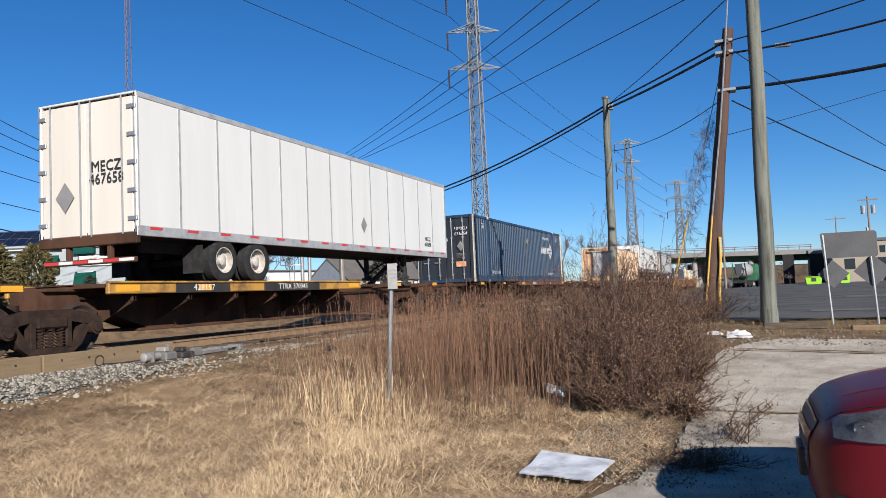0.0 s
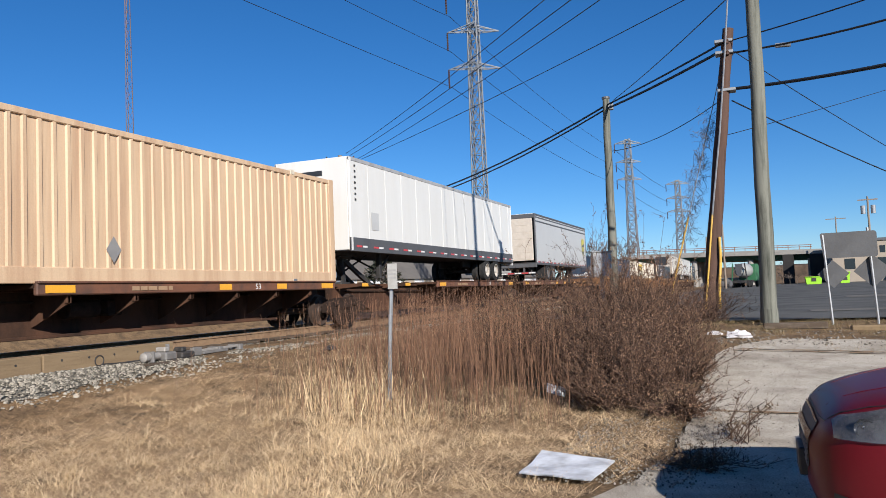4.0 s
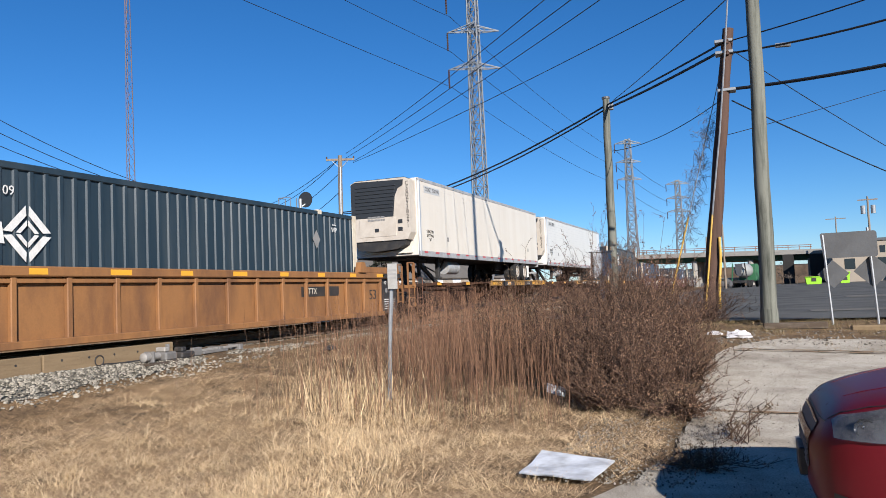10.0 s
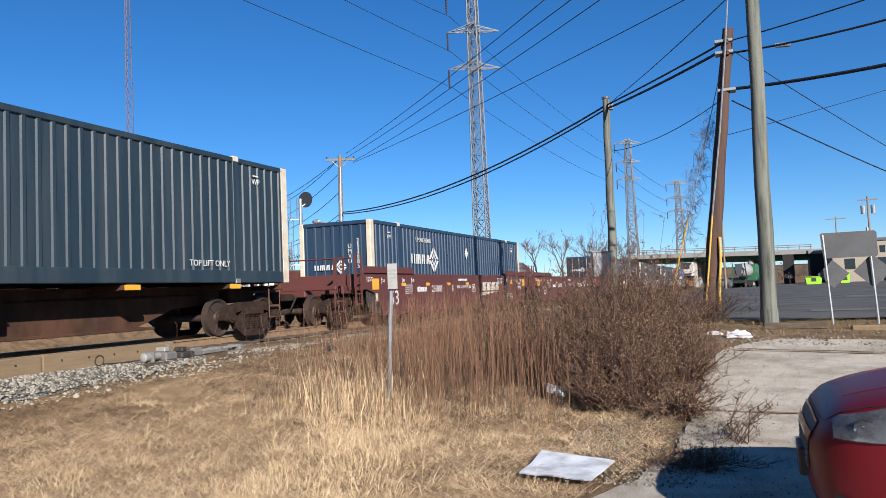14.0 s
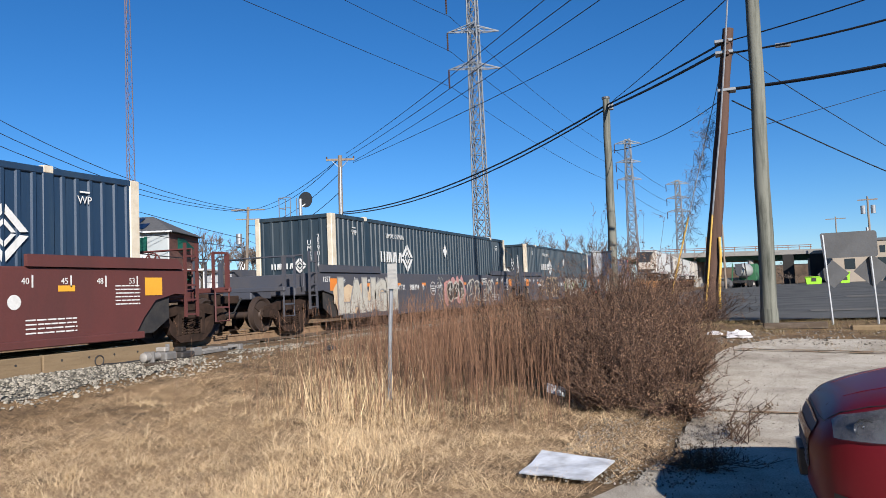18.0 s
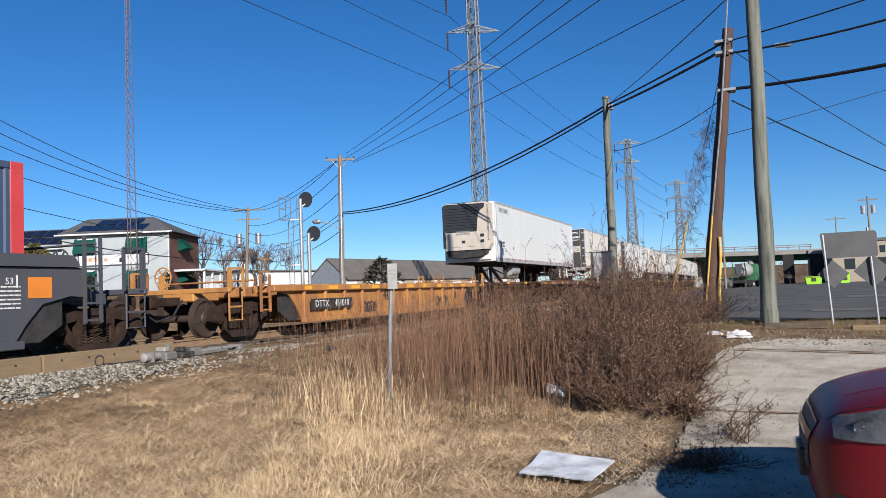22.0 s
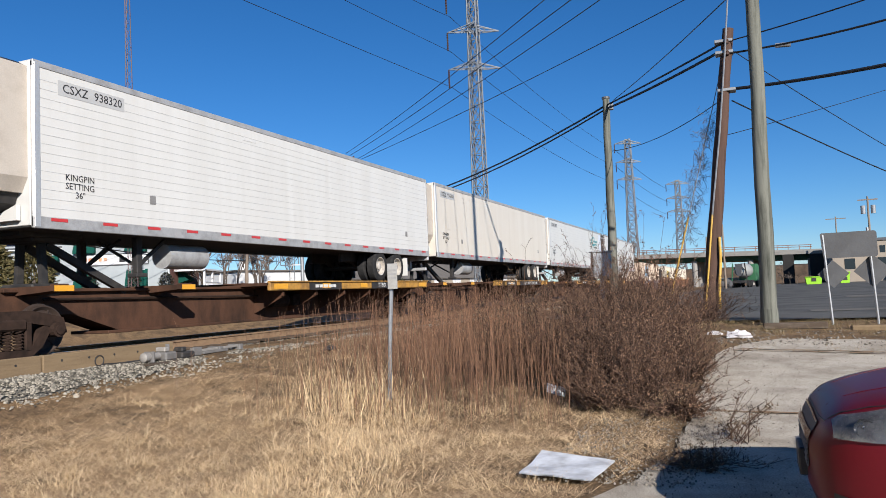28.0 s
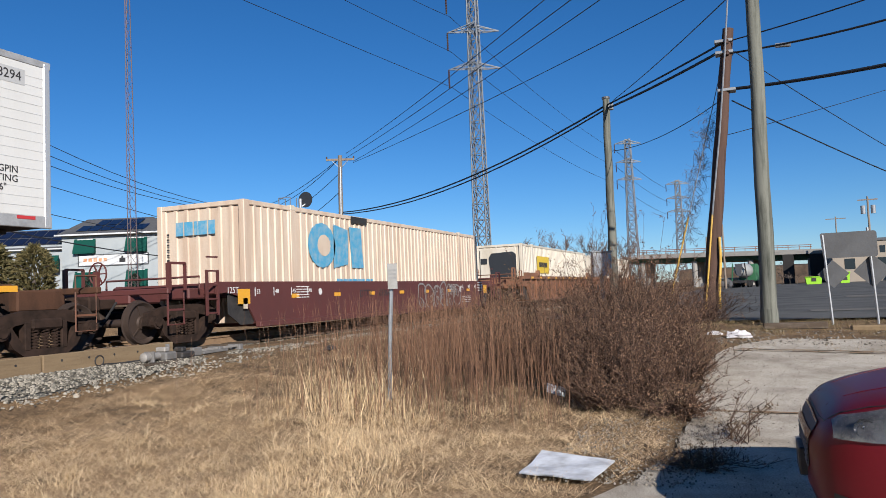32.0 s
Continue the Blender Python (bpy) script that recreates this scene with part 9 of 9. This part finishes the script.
    for sg in (1, -1):
        lo = (lambda x: 0.7 + 0.5 * max(0.0, -x - 0.45) ** 1.5)
        hi = (lambda x: min(0.8 + 0.1 * min(1, (-x - 0.1) / 0.4), span(x)[1] - 0.04))
        lamp_ = flank("headlight", M["lamp_inner"], sg, -0.12, -0.76, lo, hi, 0.004, car, "large swept headlight with dulled lens")
        flank("lens", M["lens"], sg, -0.12, -0.76, lo, hi, 0.016, lamp_)
        flank("indicator", M["lamp_inner"], sg, -0.6, -0.68, lambda x: 0.78, lambda x: 0.86, 0.008, lamp_)
        for cx in (-0.26, -0.45):
            cz = 0.755 + 0.06 * (-cx)
            bowl = Shape().lathe([(0.052, sg * 0.012), (0.048, sg * 0.008), (0.03, -sg * 0.01), (0.012, -sg * 0.012), (0.012, sg * 0.006), (0.002, sg * 0.01)], (cx, sg * side_y(cx, cz), cz), "y", 18, False)
            part("lamp_bowl", bowl, "chrome_dull", lamp_, smooth=True)
        flank("fog_recess", "car_black", sg, -0.1, -0.4, lambda x: 0.27, lambda x: 0.4 - 0.15 * (-x - 0.1), 0.004, car)
        for cx in (-0.95, -3.65):
            arch = Shape().cyl((cx, sg * 0.7, 0.33), (cx, sg * 0.915, 0.33), 0.37, n=28)
            part("wheel_arch", arch, "car_black", car)
            w = part("wheel", Shape().lathe([(0.2, sg * 0.1), (0.3, sg * 0.11), (0.325, sg * 0.08), (0.325, -sg * 0.08), (0.3, -sg * 0.11), (0.2, -sg * 0.1)], (0, 0, 0), "y", 28), "tyre", car, at=pose(cx, sg * 0.83, 0.325), smooth=True)
            part("rim", Shape().lathe([(0.21, sg * 0.1), (0.2, sg * 0.06), (0.05, sg * 0.08), (0.04, sg * 0.1), (0.002, sg * 0.1)], (0, 0, 0), "y", 20, False), "rim_steel", w)
        part("mirror", Shape().box(-1.75, min(sg * 0.88, sg * 1.05), 1.0, -1.62, max(sg * 0.88, sg * 1.05), 1.13, 0.03), "car_red", car)
        for pts in ([(-0.1, 0.56), (-0.2, 0.64), (-0.4, 0.72), (-0.8, 0.77), (-1.4, 0.79)], ):
            fine = [(np.interp(t, range(5), [p[0] for p in pts]), np.interp(t, range(5), [p[1] for p in pts])) for t in np.linspace(0, 4, 17)]
            part("hood_seam", Shape().tube([(x, sg * y, top_z(x, y) + 0.001) for x, y in fine], 0.004, 4), "car_black", car)
        crease = [(-0.12, 0.3), (-0.5, 0.42), (-0.9, 0.5), (-1.4, 0.55)]
        fine = [(np.interp(t, range(4), [p[0] for p in crease]), np.interp(t, range(4), [p[1] for p in crease])) for t in np.linspace(0, 3, 13)]
        part("hood_crease", Shape().tube([(x, sg * y, top_z(x, y) - 0.004) for x, y in fine], 0.007, 6), "car_red", car, smooth=True)
    part("hood_lip", Shape().tube([(nose_x(y, 0.768) + 0.001, y, 0.768) for y in np.linspace(-0.55, 0.55, 15)], 0.005, 4), "car_black", car)
    part("cowl", Shape().box(-1.55, -0.7, 0.97, -1.38, 0.7, 1.01, 0.01), "car_black", car)
    part("glasshouse", Shape().add([(-1.45, 0.72, 0.985), (-1.45, -0.72, 0.985), (-2.15, -0.58, 1.43), (-2.15, 0.58, 1.43), (-3.0, 0.58, 1.44), (-3.0, -0.58, 1.44), (-3.85, 0.7, 0.97), (-3.85, -0.7, 0.97)], [(0, 1, 2, 3), (3, 2, 5, 4), (4, 5, 7, 6), (0, 3, 4, 6), (1, 7, 5, 2), (0, 6, 7, 1)]), "car_glass", car, "tinted glass")
    part("roof", Shape().add([(-2.1, 0.6, 1.43), (-2.1, -0.6, 1.43), (-3.04, -0.6, 1.44), (-3.04, 0.6, 1.44), (-2.2, 0.5, 1.48), (-2.2, -0.5, 1.48), (-2.95, -0.5, 1.485), (-2.95, 0.5, 1.485)], [(0, 1, 5, 4), (1, 2, 6, 5), (2, 3, 7, 6), (3, 0, 4, 7), (4, 5, 6, 7)]), "car_red", car)


def build_litter():
    s = Shape()
    rnd = random.Random(4)
    a, b, c, d = Vector((6.23, 1.92, 0)), Vector((7.07, 1.94, 0)), Vector((6.88, 1.22, 0)), Vector((6.17, 1.3, 0))
    n = 9
    vs, fs = [], []
    for i in range(n):
        for j in range(n):
            u, w = i / (n - 1), j / (n - 1)
            p = a.lerp(b, u).lerp(d.lerp(c, u), w)
            z = ground_z(p.x, p.y) + 0.045 + 0.015 * (2 * u - 1) ** 2 * (1 - w) + 0.012 * noise.noise(Vector((u * 3, w * 3, 0)))
            vs.append((p.x, p.y, z))
    for i in range(n - 1):
        for j in range(n - 1):
            k = i * n + j
            fs.append((k, k + 1, k + n + 1, k + n))
    vs += [(x, y, z - 0.008) for x, y, z in vs]
    fs += [tuple(q + n * n for q in f) for f in fs]
    solo("loose_panel", Shape().add(vs, fs), "panel_white", "scuffed white plastic panel lying on the straw", "panel")
    def crumple(x, y, sx, sy, sz, seed, mat, label, name):
        s = Shape()
        vv, ff = [], []
        n, m = 14, 8
        for j in range(m + 1):
            t = j / m * math.pi / 2
            for i in range(n):
                a = i / n * 6.283
                k = 1 + 0.45 * noise.noise(Vector((math.cos(a) * 2 + seed, math.sin(a) * 2, t * 3))) + 0.2 * noise.noise(Vector((math.cos(a) * 6, math.sin(a) * 6 + seed, t * 8)))
                vv.append((math.cos(t) * math.cos(a) * sx * k, math.cos(t) * math.sin(a) * sy * k, max(0, math.sin(t) * sz * k)))
        for j in range(m):
            for i in range(n):
                ff.append((j * n + i, j * n + (i + 1) % n, (j + 1) * n + (i + 1) % n, (j + 1) * n + i))
        solo(name, s.add(vv, ff), mat, label, "litter", pose(x, y, ground_z(x, y) + 0.01))
    crumple(15.5, 0.3, 0.14, 0.22, 0.13, 1.5, "bag", "crumpled white plastic bag at the edge of the lot", "plastic_bag")
    crumple(15.9, 0.75, 0.1, 0.16, 0.07, 4.5, "bag", "small crumpled white plastic bag", "plastic_bag")
    crumple(13.2, 7.85, 0.13, 0.15, 0.08, 6.5, "chassis", "dark lump of rubber lying in the dead grass", "rubber_scrap")
    solo("paper_scrap", Shape().box(-0.1, -0.13, 0.03, 0.1, 0.13, 0.045, 0.004), "panel_white", "white scrap of printed paper among the weeds", "litter", pose(9.9, 2.5, ground_z(9.9, 2.5) + 0.05, 20, -25, 10))


M["lens"] = surface("lamp_lens", (0.85, 0.86, 0.88), 0.04, amount=0.1, bump=0)
M["lens"].node_tree.nodes["Principled BSDF"].inputs["Transmission Weight"].default_value = 0.96
M["lamp_inner"] = surface("lamp_housing", (0.3, 0.28, 0.26), 0.35, 0.4, dirt=(0.08, 0.075, 0.07), amount=0.8, scale=14, bump=0)
build_car()
build_litter()


# ---- what moves ----
def motions():
    times = [float(t) for t in range(0, 33)]
    for ob, q in MOVING:
        m = ob.matrix_basis.copy()
        walk(ob, [(t, pose(q - gone(t), m.translation.y, m.translation.z)) for t in times])
    frames = [k / FPS for k in range(0, 32 * FPS + 1)]
    for w, dx, x in ROLLING:
        q = w.parent.parent.matrix_basis.translation.x + gone(32.0) + x
        near = [t for t in frames if -8.0 < q - gone(t) < 48.0]
        if not near:
            walk(w, [(0.0, pose(dx, 0, 0.42)), (32.0, pose(dx, 0, 0.42))])
            continue
        def turned(t):
            return pose(dx, 0, 0.42, 0, -math.degrees((gone(t) - gone(near[0])) / 0.42), 0)
        rows = [(t, turned(t)) for t in near]
        if near[0] > 0:
            rows.insert(0, (0.0, turned(near[0])))
        if near[-1] < 32.0:
            rows.append((32.0, turned(near[-1])))
        walk(w, rows)


motions()
